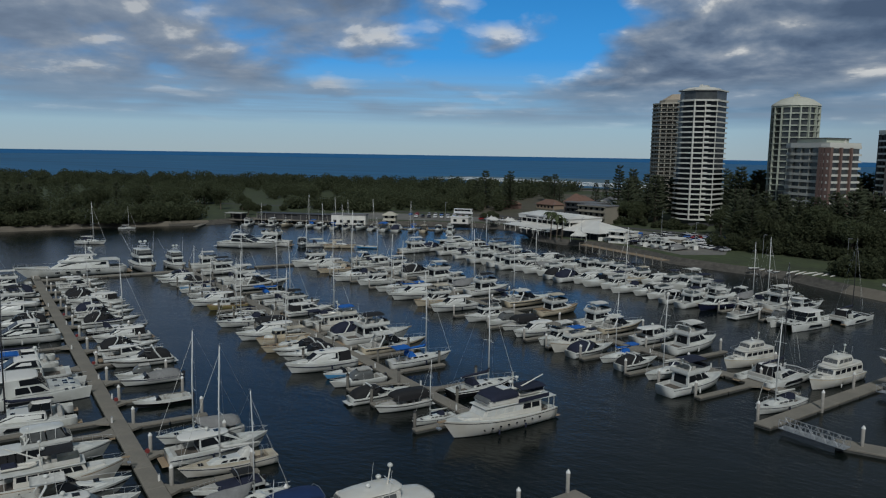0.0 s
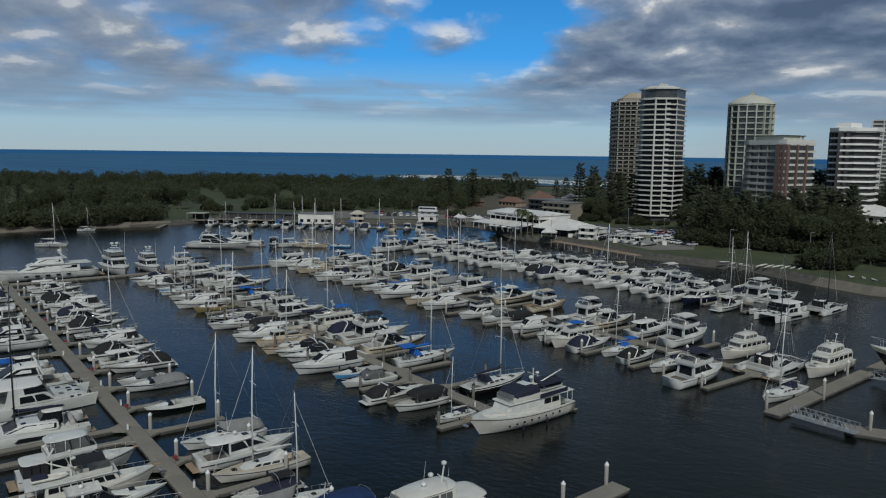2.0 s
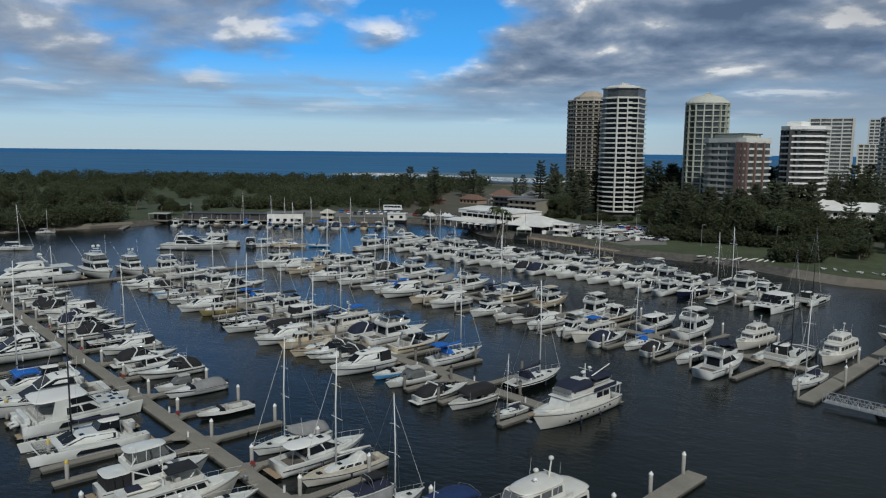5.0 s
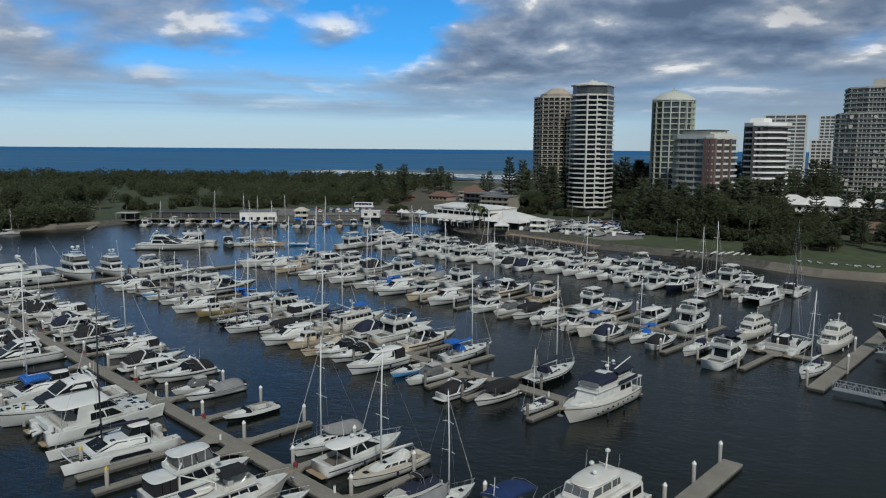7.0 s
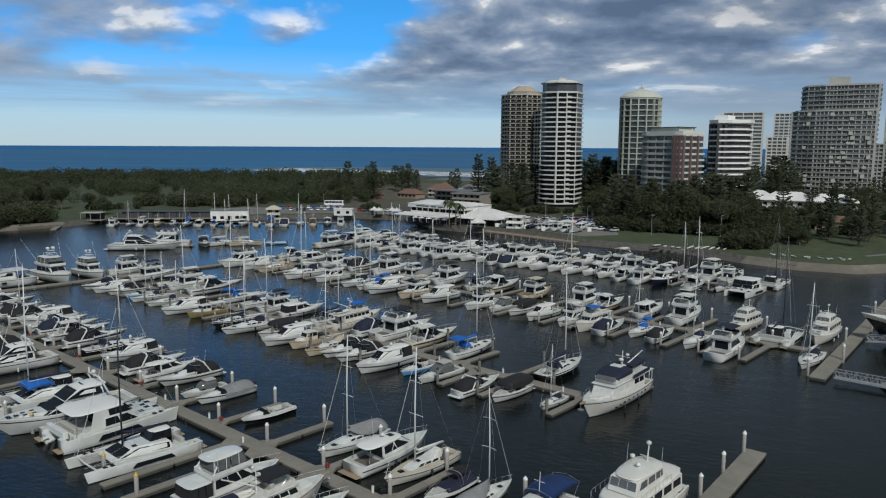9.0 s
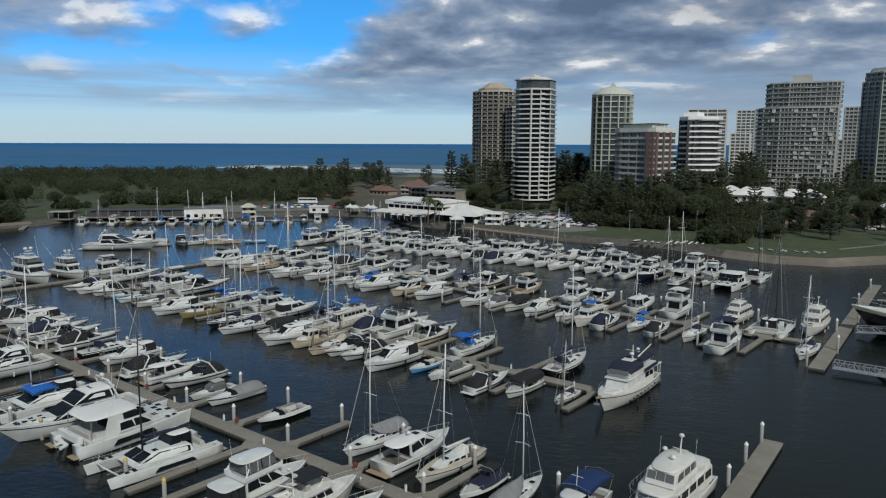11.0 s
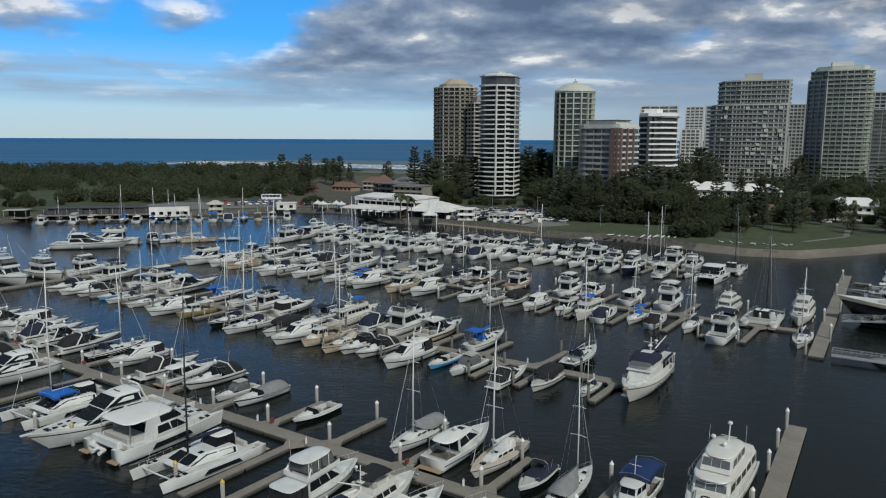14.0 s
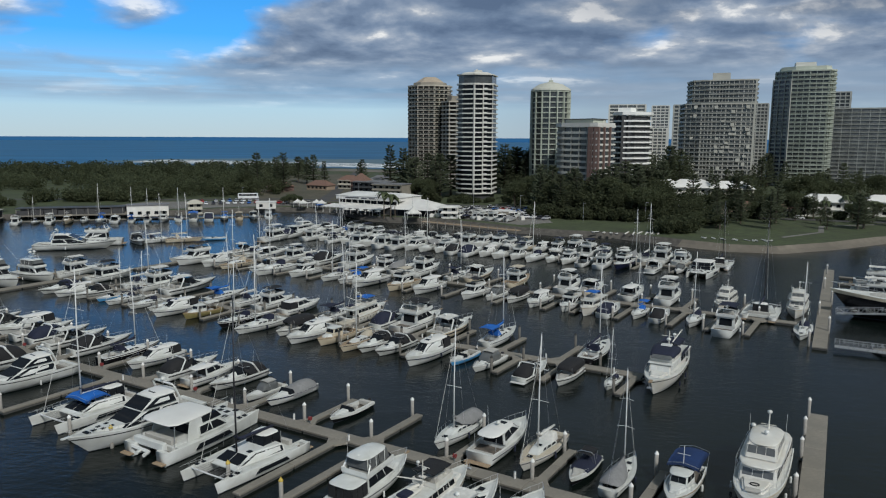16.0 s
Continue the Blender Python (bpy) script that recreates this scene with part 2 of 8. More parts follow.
OLDPILE = surface("weathered_pile", (0.15, 0.14, 0.122), 0.9, vary=0.2, scale=2.0, stain=(0.08, 0.075, 0.065), stain_scale=0.6, bump=0.3)
CAP = surface("white_pile_cap", (0.72, 0.71, 0.68), 0.5, vary=0.06)
YELLOW = surface("yellow_pile_sleeve", (0.5, 0.36, 0.05), 0.5, vary=0.1)
ALLOY = surface("grey_alloy", (0.36, 0.37, 0.38), 0.45, metal=0.5, vary=0.1)
RED = surface("red_plastic", (0.20, 0.035, 0.035), 0.45, vary=0.1)
WATER = water_material("harbour_water", (0.0040, 0.0066, 0.0056), 0.23, 0.19)
SEA = surface("open_sea", (0.024, 0.114, 0.236), 0.6, vary=0.22, scale=0.006, stretch=(0.3, 1.6, 1), spec=0.25)
SHALLOWS = surface("sandy_shallows", (0.080, 0.145, 0.195), 0.6, vary=0.22, scale=0.02, stretch=(0.3, 1.6, 1), spec=0.25, stain=(0.11, 0.165, 0.19), stain_scale=0.008)
DRYGRASS = surface("dry_worn_grass", (0.098, 0.086, 0.060), 0.9, vary=0.35, scale=0.3, stain=(0.062, 0.060, 0.036), stain_scale=0.05, bump=0.3, bump_scale=3)
GRASS = surface("mown_grass", (0.058, 0.076, 0.029), 0.9, vary=0.35, scale=0.4, stain=(0.036, 0.041, 0.020), stain_scale=0.09, bump=0.3, bump_scale=3)
SAND = surface("beach_sand", (0.175, 0.153, 0.122), 0.9, vary=0.14, scale=0.5, stain=(0.10, 0.087, 0.07), stain_scale=0.06, bump=0.3, bump_scale=2)
ASPHALT = surface("asphalt", (0.055, 0.055, 0.055), 0.9, vary=0.15, scale=1.0, stain=(0.085, 0.08, 0.075), stain_scale=0.05)
PAVING = surface("pale_paving", (0.19, 0.18, 0.162), 0.85, vary=0.25, scale=0.7, stain=(0.13, 0.124, 0.112), stain_scale=0.08)
ROCK = surface("rock_wall", (0.085, 0.077, 0.066), 0.9, vary=0.35, scale=0.8, bump=0.8, bump_scale=1.5)
LEAF = surface("broad_foliage", (0.105, 0.120, 0.066), 0.95, vary=0.15, scale=0.4, per_island=0.22, per_object=0.22, spec=0.2)
NEEDLE = surface("pine_foliage", (0.094, 0.109, 0.068), 0.95, vary=0.15, scale=0.5, per_island=0.2, per_object=0.2, spec=0.2)


def leafy(m, share):
    """Light passes through thin leaves: a share of the surface is translucent."""
    nt = m.node_tree
    b = nt.nodes["Principled BSDF"]
    tr, mx = nt.nodes.new("ShaderNodeBsdfTranslucent"), nt.nodes.new("ShaderNodeMixShader")
    nt.links.new(b.inputs["Base Color"].links[0].from_socket, tr.inputs[0])
    mx.inputs[0].default_value = share
    nt.links.new(b.outputs[0], mx.inputs[1])
    nt.links.new(tr.outputs[0], mx.inputs[2])
    nt.links.new(mx.outputs[0], nt.nodes["Material Output"].inputs[0])


leafy(LEAF, 0.55)
leafy(NEEDLE, 0.55)
PALMLEAF = surface("palm_fronds", (0.055, 0.07, 0.025), 0.65, vary=0.2, per_island=0.3)
BARK = surface("bark", (0.12, 0.095, 0.07), 0.9, vary=0.25, scale=4)
WALL_WHITE = surface("white_render", (0.76, 0.74, 0.69), 0.8, vary=0.07, scale=0.3, stain=(0.55, 0.53, 0.48), stain_scale=0.12)
WALL_CREAM = surface("cream_render", (0.50, 0.47, 0.39), 0.8, vary=0.08, scale=0.3, stain=(0.38, 0.36, 0.3), stain_scale=0.1)
WALL_GREY = surface("grey_render", (0.44, 0.445, 0.41), 0.8, vary=0.1, scale=0.3, stain=(0.22, 0.22, 0.2), stain_scale=0.1)
WALL_DARK = surface("charcoal_cladding", (0.05, 0.05, 0.052), 0.6, vary=0.15)
WALL_RED = surface("terracotta_render", (0.165, 0.105, 0.088), 0.8, vary=0.1, scale=0.3)
WALL_TAN = surface("tan_render", (0.30, 0.23, 0.17), 0.8, vary=0.1, scale=0.3)
ROOF_WHITE = surface("white_metal_roof", (0.76, 0.75, 0.71), 0.5, vary=0.05, scale=0.5, stain=(0.55, 0.53, 0.5), stain_scale=0.1)
ROOF_GREY = surface("grey_roof", (0.16, 0.16, 0.165), 0.7, vary=0.12)
ROOF_TILE = surface("brown_roof_tiles", (0.17, 0.10, 0.075), 0.8, vary=0.2, scale=2)
TOWERGLASS = surface("tower_glazing", (0.030, 0.034, 0.036), 0.14, vary=0.5, scale=0.35, spec=0.5, stain=(0.10, 0.105, 0.10), stain_scale=0.22)
PAINTS = [surface("car_paint_" + n, c, 0.3, vary=0.05) for n, c in (("white", (0.7, 0.7, 0.7)), ("silver", (0.4, 0.4, 0.42)), ("dark", (0.04, 0.04, 0.05)), ("blue", (0.03, 0.12, 0.4)), ("red", (0.35, 0.03, 0.03)))]


# ---- building helpers ----
def part(name, bm, material, parent, label="", smooth=False):
    me = bpy.data.meshes.new(name)
    bm.to_mesh(me)
    bm.free()
    for m in material if isinstance(material, (list, tuple)) else [material]:
        me.materials.append(m)
    if smooth:
        me.polygons.foreach_set("use_smooth", [True] * len(me.polygons))
    ob = new(name, me)
    ob.parent = parent
    if label:
        tagged(ob, label)
    return ob


def thing(name, label, category, group="", kind="", at=None):
    ob = new(name)
    ob.empty_display_size = 0.5
    tagged(ob, label, category, group, kind)
    if at is not None:
        ob.matrix_basis = at
    return ob


def mesh_thing(name, bm, material, label, category, group="", kind="", at=None, smooth=False):
    ob = part(name, bm, material, None, "", smooth)
    tagged(ob, label, category, group, kind)
    if at is not None:
        ob.matrix_basis = at
    return ob


def box(bm, x0, x1, y0, y1, z0, z1, mat=0, bevel=0.0):
    vs = [bm.verts.new((x, y, z)) for z in (z0, z1) for x, y in ((x0, y0), (x1, y0), (x1, y1), (x0, y1))]
    fs = [bm.faces.new([vs[i] for i in q]) for q in ((3, 2, 1, 0), (4, 5, 6, 7), (0, 1, 5, 4), (1, 2, 6, 5), (2, 3, 7, 6), (3, 0, 4, 7))]
    for f in fs:
        f.material_index = mat
    if bevel:
        bmesh.ops.bevel(bm, geom=list({e for f in fs for e in f.edges}), offset=bevel, segments=1, affect="EDGES")
    return fs


def loft(bm, rings, closed=False, mat=0, caps=(False, False)):
    rows = [[bm.verts.new(p) for p in r] for r in rings]
    n = len(rows[0])
    for a, b in zip(rows, rows[1:]):
        for i in range(n if closed else n - 1):
            j = (i + 1) % n
            bm.faces.new((a[i], a[j], b[j], b[i])).material_index = mat
    if caps[0]:
        bm.faces.new(rows[0][::-1]).material_index = mat
    if caps[1]:
        bm.faces.new(rows[-1]).material_index = mat
    return rows


def tube(bm, pts, r, n=5, r2=None, mat=0):
    """A tube along points, tapering from r to r2."""
    pts = [Vector(p) for p in pts]
    rings = []
    for k, p in enumerate(pts):
        d = (pts[min(k + 1, len(pts) - 1)] - pts[max(k - 1, 0)]).normalized()
        side = d.cross(Vector((0, 0, 1)) if abs(d.z) < 0.9 else Vector((1, 0, 0))).normalized()
        over = side.cross(d)
        rr = r if r2 is None else r + (r2 - r) * k / (len(pts) - 1)
        rings.append([p + rr * (math.cos(a) * side + math.sin(a) * over) for a in (2 * math.pi * i / n for i in range(n))])
    loft(bm, rings, True, mat, (True, True))


def block(bm, x0, x1, w0, w1, z0, z1, front=0.0, rear=0.0, inward=0.0, mat=0, bevel=0.08):
    """A tapered cabin block, stern at x0 and bow at x1. Returns its four upright sides for panes: port, starboard, front, rear."""
    a = [(x0, -w0 / 2, z0), (x1, -w1 / 2, z0), (x1, w1 / 2, z0), (x0, w0 / 2, z0)]
    b = [(x0 + rear, -w0 / 2 + inward, z1), (x1 - front, -w1 / 2 + inward, z1), (x1 - front, w1 / 2 - inward, z1), (x0 + rear, w0 / 2 - inward, z1)]
    if bevel is not None:
        vs = [bm.verts.new(p) for p in a + b]
        fs = [bm.faces.new([vs[i] for i in q]) for q in ((3, 2, 1, 0), (4, 5, 6, 7), (0, 1, 5, 4), (1, 2, 6, 5), (2, 3, 7, 6), (3, 0, 4, 7))]
        for f in fs:
            f.material_index = mat
        if bevel:
            bmesh.ops.bevel(bm, geom=list({e for f in fs for e in f.edges}), offset=bevel, segments=2, affect="EDGES")
    V3 = Vector
    return dict(port=[V3(p) for p in (a[3], a[2], b[2], b[3])], starboard=[V3(p) for p in (a[0], a[1], b[1], b[0])],
                front=[V3(p) for p in (a[1], a[2], b[2], b[1])], rear=[V3(p) for p in (a[3], a[0], b[0], b[3])])


def pane(bm, quad, u0, u1, v0, v1, out=0.02, thick=0.06, rake=0.0):
    """A pane on a four-cornered side, from u0 to u1 along and v0 to v1 up it, standing a little proud."""
    bl, br, tr, tl = quad
    n = (br - bl).cross(tl - bl).normalized()
    c = sum(quad, Vector()) / 4
    if n.dot(Vector((c.x * 0.3, c.y, 0)) if abs(n.y) > 0.5 else Vector((n.x, 0, 0))) < 0:
        n = -n

    def q(u, v):
        return bl.lerp(br, u).lerp(tl.lerp(tr, u), v)
    ps = [q(u0, v0), q(u1, v0), q(u1 - rake, v1), q(u0 + rake * 0.3, v1)]
    lo, hi = [bm.verts.new(p - n * thick) for p in ps], [bm.verts.new(p + n * out) for p in ps]
    bm.faces.new(hi)
    for i in range(4):
        bm.faces.new((lo[i], lo[(i + 1) % 4], hi[(i + 1) % 4], hi[i]))


def ball(bm, at, r, n=8, m=5, squash=1.0):
    rings = []
    for k in range(m + 1):
        a = -math.pi / 2 + math.pi * k / m
        rr = max(math.cos(a) * r, 0.005)
        rings.append([(at[0] + rr * math.cos(t), at[1] + rr * math.sin(t), at[2] + r * squash * math.sin(a)) for t in (2 * math.pi * i / n for i in range(n))])
    loft(bm, rings, True, 0, (True, True))


def prism(bm, pts, z0, z1, mat=0):
    """A closed upright prism over a plan polygon."""
    lo, hi = [bm.verts.new((p[0], p[1], z0)) for p in pts], [bm.verts.new((p[0], p[1], z1)) for p in pts]
    n = len(pts)
    bm.faces.new(lo[::-1]).material_index = mat
    bm.faces.new(hi).material_index = mat
    for i in range(n):
        bm.faces.new((lo[i], lo[(i + 1) % n], hi[(i + 1) % n], hi[i])).material_index = mat


def BM():
    return bmesh.new()


# ---- the marina's own axes: u runs up the piers, v across them, in berth units of about 0.84 m ----
VS = 0.8324
U_TURN, V_TURN = 160.2, 68.4        # degrees: +u and +v seen from above


def berth(u, v, z=0.0):
    return Vector((3.33 - 0.7974 * u + 0.3069 * v, 5.50 + 0.2868 * u + 0.7738 * v, z))


# ---- water and land ----
def sheet(name, pts, z, material, label, category):
    bm = BM()
    bm.faces.new([bm.verts.new((x, y, z)) for x, y in pts])
    bmesh.ops.triangulate(bm, faces=bm.faces[:])
    return mesh_thing(name, bm, material, label, category, kind="structure")


# the quay and beach line, from the far left round the basin to the right
SHORE = [(-2600, -1300), (-900, -500), (-420, 0), (-345, 100), (-317, 158), (-303, 203), (-291, 225), (-283, 243), (-284, 268), (-262, 286), (-234, 292), (-208, 312), (-184, 326), (-165, 327), (-146, 313),
         (-130, 296), (-117, 292), (-102, 293), (-80, 280), (-64, 269), (-46, 264), (-27, 261), (-9, 247), (6, 238), (22, 237), (42, 250), (64, 269), (130, 300), (300, 330), (900, 200), (2600, -300)]
COAST = [(2600, 250), (900, 520), (300, 650), (-100, 722), (-287, 754), (-362, 768), (-700, 575), (-1000, 310), (-1500, -190), (-2600, -1250)]

sheet("water", [(2700, -1600), (2700, 300), (900, 480), (-100, 690), (-340, 745), (-690, 550), (-990, 290), (-1490, -210), (-2600, -1200), (-2600, -1600)], 0.0, WATER, "dark rippled harbour water between the piers", "water")
sheet("sea", [(4900, -300), (2700, 200), (900, 470), (-100, 680), (-340, 735), (-680, 540), (-980, 280), (-1480, -220), (-2600, -1210), (-4900, -3300), (-4900, 4880), (4900, 4880)], 0.02, SEA, "deep blue open sea under broken cloud", "sea")


def land():
    """The sand spit: a sloping sandy foot, then level ground two metres up to the surf beach."""
    def ring(inset, z):
        n = len(SHORE)
        out = []
        for i, (x, y) in enumerate(SHORE):
            a, b = SHORE[max(i - 1, 0)], SHORE[min(i + 1, n - 1)]
            d = Vector((b[0] - a[0], b[1] - a[1])).normalized()
            out.append((x - d.y * inset, y + d.x * inset, z))
        return out
    bm = BM()
    rows = loft(bm, [ring(-4, -0.6), ring(0, 0.1), ring(2.0, 0.9), ring(3.4, 2.0)], mat=1)
    for f in bm.faces:
        cx = f.calc_center_median().x
        if -288 < cx < -6:
            f.material_index = 2
    top = rows[-1] + [bm.verts.new((x, y, 2.0)) for x, y in COAST]
    f = bm.faces.new(top)
    f.material_index = 0
    foot = [bm.verts.new((x - (25 if x < -500 else 0), y + 42, -0.5)) for x, y in COAST]
    back = top[-len(COAST):]
    for i in range(len(COAST) - 1):
        bm.faces.new((back[i], back[i + 1], foot[i + 1], foot[i])).material_index = 1
    bmesh.ops.triangulate(bm, faces=[f])
    bmesh.ops.recalc_face_normals(bm, faces=bm.faces[:])
    mesh_thing("ground", bm, [GRASS, SAND, ROCK], "grassy sand spit with a sandy foreshore", "ground", kind="structure")


land()

# paler shallows off the ocean beach, then white lines of surf
sheet("sea_shallows", [(x, 712 - 0.19 * x + 60) for x in (-700, -300, 120)] + [(x, 712 - 0.19 * x + e) for x, e in ((60, 330), (-150, 380), (-350, 350), (-560, 300), (-690, 180))], 0.05, SHALLOWS, "pale grey-green shallows behind the surf", "sea")
bm = BM()
rnd = random.Random(5)
for k in range(70):
    x = -640 + k * 9 + rnd.uniform(-4, 4)
    for line in range(5):
        y = 712 - 0.19 * x + line * 23 + 74 + rnd.uniform(-5, 5)
        w, d = rnd.uniform(7, 15), rnd.uniform(3.0, 9.0)
        bm.faces.new([bm.verts.new((x + w * math.cos(a), y + d * math.sin(a) * (1 + 0.3 * math.sin(3 * a)), 0.10 + 0.02 * line + 0.0005 * k)) for a in (2 * math.pi * i / 9 for i in range(9))])
mesh_thing("surf", bm, surface("sea_foam", (0.72, 0.73, 0.73), 0.9, vary=0.1, scale=0.4), "white foam of breaking waves along the beach", "surf", kind="stuff")


# ---- piers ----
DECK_Z = 0.55


def slab_mesh(length, width):
    bm = BM()
    box(bm, 0.03, length - 0.03, -width / 2, width / 2, 0.30, DECK_Z, 0, 0.03)
    box(bm, 0.15, length - 0.15, -width / 2 + 0.08, width / 2 - 0.08, -0.35, 0.298, 1)
    me = bpy.data.meshes.new("slab")
    bm.to_mesh(me)
    bm.free()
    me.materials.append(CONCRETE)
    me.materials.append(FLOAT)
    return me


SLABS = {}


def pontoon(name, a, b, width, label, category="pontoon", group="", piece=6.0):
    """A floating walkway from a to b (plan points), made of concrete float sections end to end."""
    a, b = Vector((a[0], a[1], 0)), Vector((b[0], b[1], 0))
    L = (b - a).length
    n = max(1, round(L / piece))
    key = (round(L / n, 2), width)
    if key not in SLABS:
        SLABS[key] = slab_mesh(L / n, width)
    turn = math.degrees(math.atan2(b.y - a.y, b.x - a.x))
    top = thing(name, label, category, group, at=pose(a.x, a.y, 0, 0, 0, turn))
    for k in range(n):
        s = new("slab", SLABS[key])
        s.parent = top
        s.location = (k * L / n, 0, 0)
    return top


def make_pile(head=CAP, word="white conical cap", shaft=PILE, finish="round grey concrete"):
    top = thing("mooring_pile", finish + " mooring pile with a " + word, "pile", "mooring piles")
    bm = BM()
    tube(bm, [(0, 0, -1.5), (0, 0, 0.4), (0, 0, 2.5)], 0.22, 10)
    part("shaft", bm, shaft, top, smooth=True)
    bm = BM()
    loft(bm, [[(r * math.cos(t), r * math.sin(t), z) for t in (2 * math.pi * i / 10 for i in range(10))] for r, z in ((0.25, 2.44), (0.25, 2.54), (0.02, 2.86))], True, 0, (True, True))
    part("cap", bm, head, top, word)
    return top


PILE_MASTER = make_pile()
YELLOW_PILE = make_pile(YELLOW, "yellow sleeve")
YELLOW_PILE.matrix_basis = pose(*berth(102.6, 26.0))
DARK_PILE = make_pile(RUBBER, "black cap", OLDPILE, "weathered dark")
DARK_PILE.matrix_basis = pose(*berth(82.2, 83.5))
PILE_MASTER.matrix_basis = pose(*berth(52.9, 80.0))


def pile(x, y, tall=1.0, master=PILE_MASTER):
    return copy_thing(master, pose(x, y, 0) @ Matrix.Diagonal((1, 1, tall, 1)))


def make_post():
    top = thing("service_pedestal", "small white power and water pedestal standing on a pier", "pedestal", "service pedestals")
    bm = BM()
    box(bm, -0.11, 0.11, -0.10, 0.10, 0, 0.72, 0, 0.03)
    part("column", bm, CAP, top)
    bm = BM()
    box(bm, -0.12, 0.12, -0.11, 0.11, 0.722, 0.84, 0, 0.04)
    part("lamp_hood", bm, ALLOY, top)
    return top


POST = make_post()
POST.matrix_basis = pose(*berth(118.5, 45.9, DECK_Z))


def skew(v, u):
    """The first pier lies a little out of line with the others."""
    return 44.8 + 0.0214 * (u - 86) if v == 45.5 else v


def deck_line(v, u):
    """The middle of a walkway at u along it."""
    return 44.67 + 0.0155 * (u - 110) if v == 45.5 else v


def pier(v, u0, u1, width, near, far, near_len, far_len, posts=14.0):
    """A main walkway along u at v with finger pontoons on both sides, at the u values given."""
    half = width / 2 / VS
    v0 = v
    pontoon("pier_walkway", berth(u0, deck_line(v, u0))[:2], berth(u1, deck_line(v, u1))[:2], width, "long pale grey concrete floating walkway of the marina", "walkway", "main piers")
    for side, us, ln in ((-1, near, near_len), (1, far, far_len)):
        for u in us:
            v = deck_line(v0, u)
            a, b = berth(u, v + side * (half + 0.03)), berth(u, v + side * (half + ln))
            pontoon("finger_pontoon", a[:2], b[:2], 1.0, "narrow concrete finger pontoon between two berths", "pontoon", "finger pontoons", 6.5)
            e = berth(u + 0.95, v + side * (half + ln - 0.6))
            if not (ln == 19.2 and 95 < u < 140) and u != 81.3:
                pile(e.x, e.y, master=DARK_PILE if v0 == 94.5 else PILE_MASTER)
            if v0 == 45.5 and side > 0:
                e = berth(u + 0.95, v + 2.0)
                pile(e.x, e.y)
            # triangular knee where the finger meets the walkway
            bm = BM()
            w = half + 0.05
            for sgn in (-1, 1):
                pts = [berth(u + sgn * 0.62, v + side * w), berth(u + sgn * 1.7, v + side * w), berth(u + sgn * 0.62, v + side * (w + 1.7))]
                prism(bm, [(p.x, p.y) for p in pts], 0.25, DECK_Z - 0.006)
            bmesh.ops.recalc_face_normals(bm, faces=bm.faces[:])
            mesh_thing("pontoon_knee", bm, CONCRETE, "triangular concrete knee bracing a finger pontoon", "knee", "pontoon knees")
    u = u0 + 5.0
    k = 0
    while u < u1:
        v = deck_line(v0, u)
        p = berth(u, v + (half - 0.35) * (1 if k % 2 else -1), DECK_Z)
        copy_thing(POST, pose(p.x, p.y, p.z, 0, 0, V_TURN))
        if v0 != 45.5:
            q = berth(u + 3.5, v + (half + 0.4) * (-1 if k % 2 else 1))
            pile(q.x, q.y, master=DARK_PILE if v0 == 94.5 else PILE_MASTER)
        u += posts
        k += 1


def spaced(a, b, step):
    return [a + step * i for i in range(int((b - a) / step) + 1)]


pier(45.5, 52, 262, 2.0, [72, 91.2, 102.6, 108.2, 141.0, 159.0, 190, 205, 220, 235], [66.6 + 12.42 * k for k in range(15)], 19.2, 11.9, 24.8)
pier(94.5, 80.5, 268, 2.1, [81.3, 95.0, 104.0, 124, 139, 152, 167.5, 180, 195, 208, 222], [97.0, 109.5, 121.5, 130.5, 145, 160, 172.3, 188.6, 202, 215, 232, 250], 10.5, 11.5)
pier(152.0, 62, 256, 2.1, [70.0, 78.3, 86.5, 99, 109.8, 117.4, 131, 146, 158.6, 178, 193, 206, 222, 232], [75, 88, 99, 110, 127, 145, 162, 174.5, 190, 203, 218, 229], 16.0, 14.0)
pier(216.0, 96, 268, 2.1, spaced(104, 262, 12.4), spaced(104, 262, 12.4), 11.0, 12.0)
# end tees and side piers
pontoon("pier_walkway", berth(252, 46)[:2], berth(252, 104)[:2], 2.6, "pale grey concrete cross pier at the piers' far end", "walkway", "main piers")
pontoon("pier_walkway", berth(250, 118)[:2], berth(250, 150.7)[:2], 2.2, "pale grey concrete cross pier at the piers' far end", "walkway", "main piers")
pontoon("pier_walkway", berth(55.6, 131.8)[:2], berth(62.0, 236.0)[:2], 2.4, "broad concrete floating pier beside a gangway", "walkway", "main piers")
pontoon("pier_walkway", berth(52.0, 89.7)[:2], berth(48.2, 31.0)[:2], 2.3, "broad concrete floating pier in open water", "walkway", "main piers")
for u, v, h in ((53.2, 88.2, 1.1), (52.4, 71.5, 1.0), (51.7, 59.0, 1.0), (51.2, 47.0, 1.0), (57.8, 134.0, 1.1), (55.2, 148.0, 1.2), (58.6, 164.0, 1.2), (57.2, 181.0, 1.2), (60.5, 200.0, 1.2), (62.0, 226.0, 1.2), (42.7, 136.9, 1.15)):
    p = berth(u, v)
    pile(p.x, p.y, h)

for u, v in ((111.4, 26.2), (133.6, 26.0)):
    copy_thing(YELLOW_PILE, pose(*berth(u, v)))


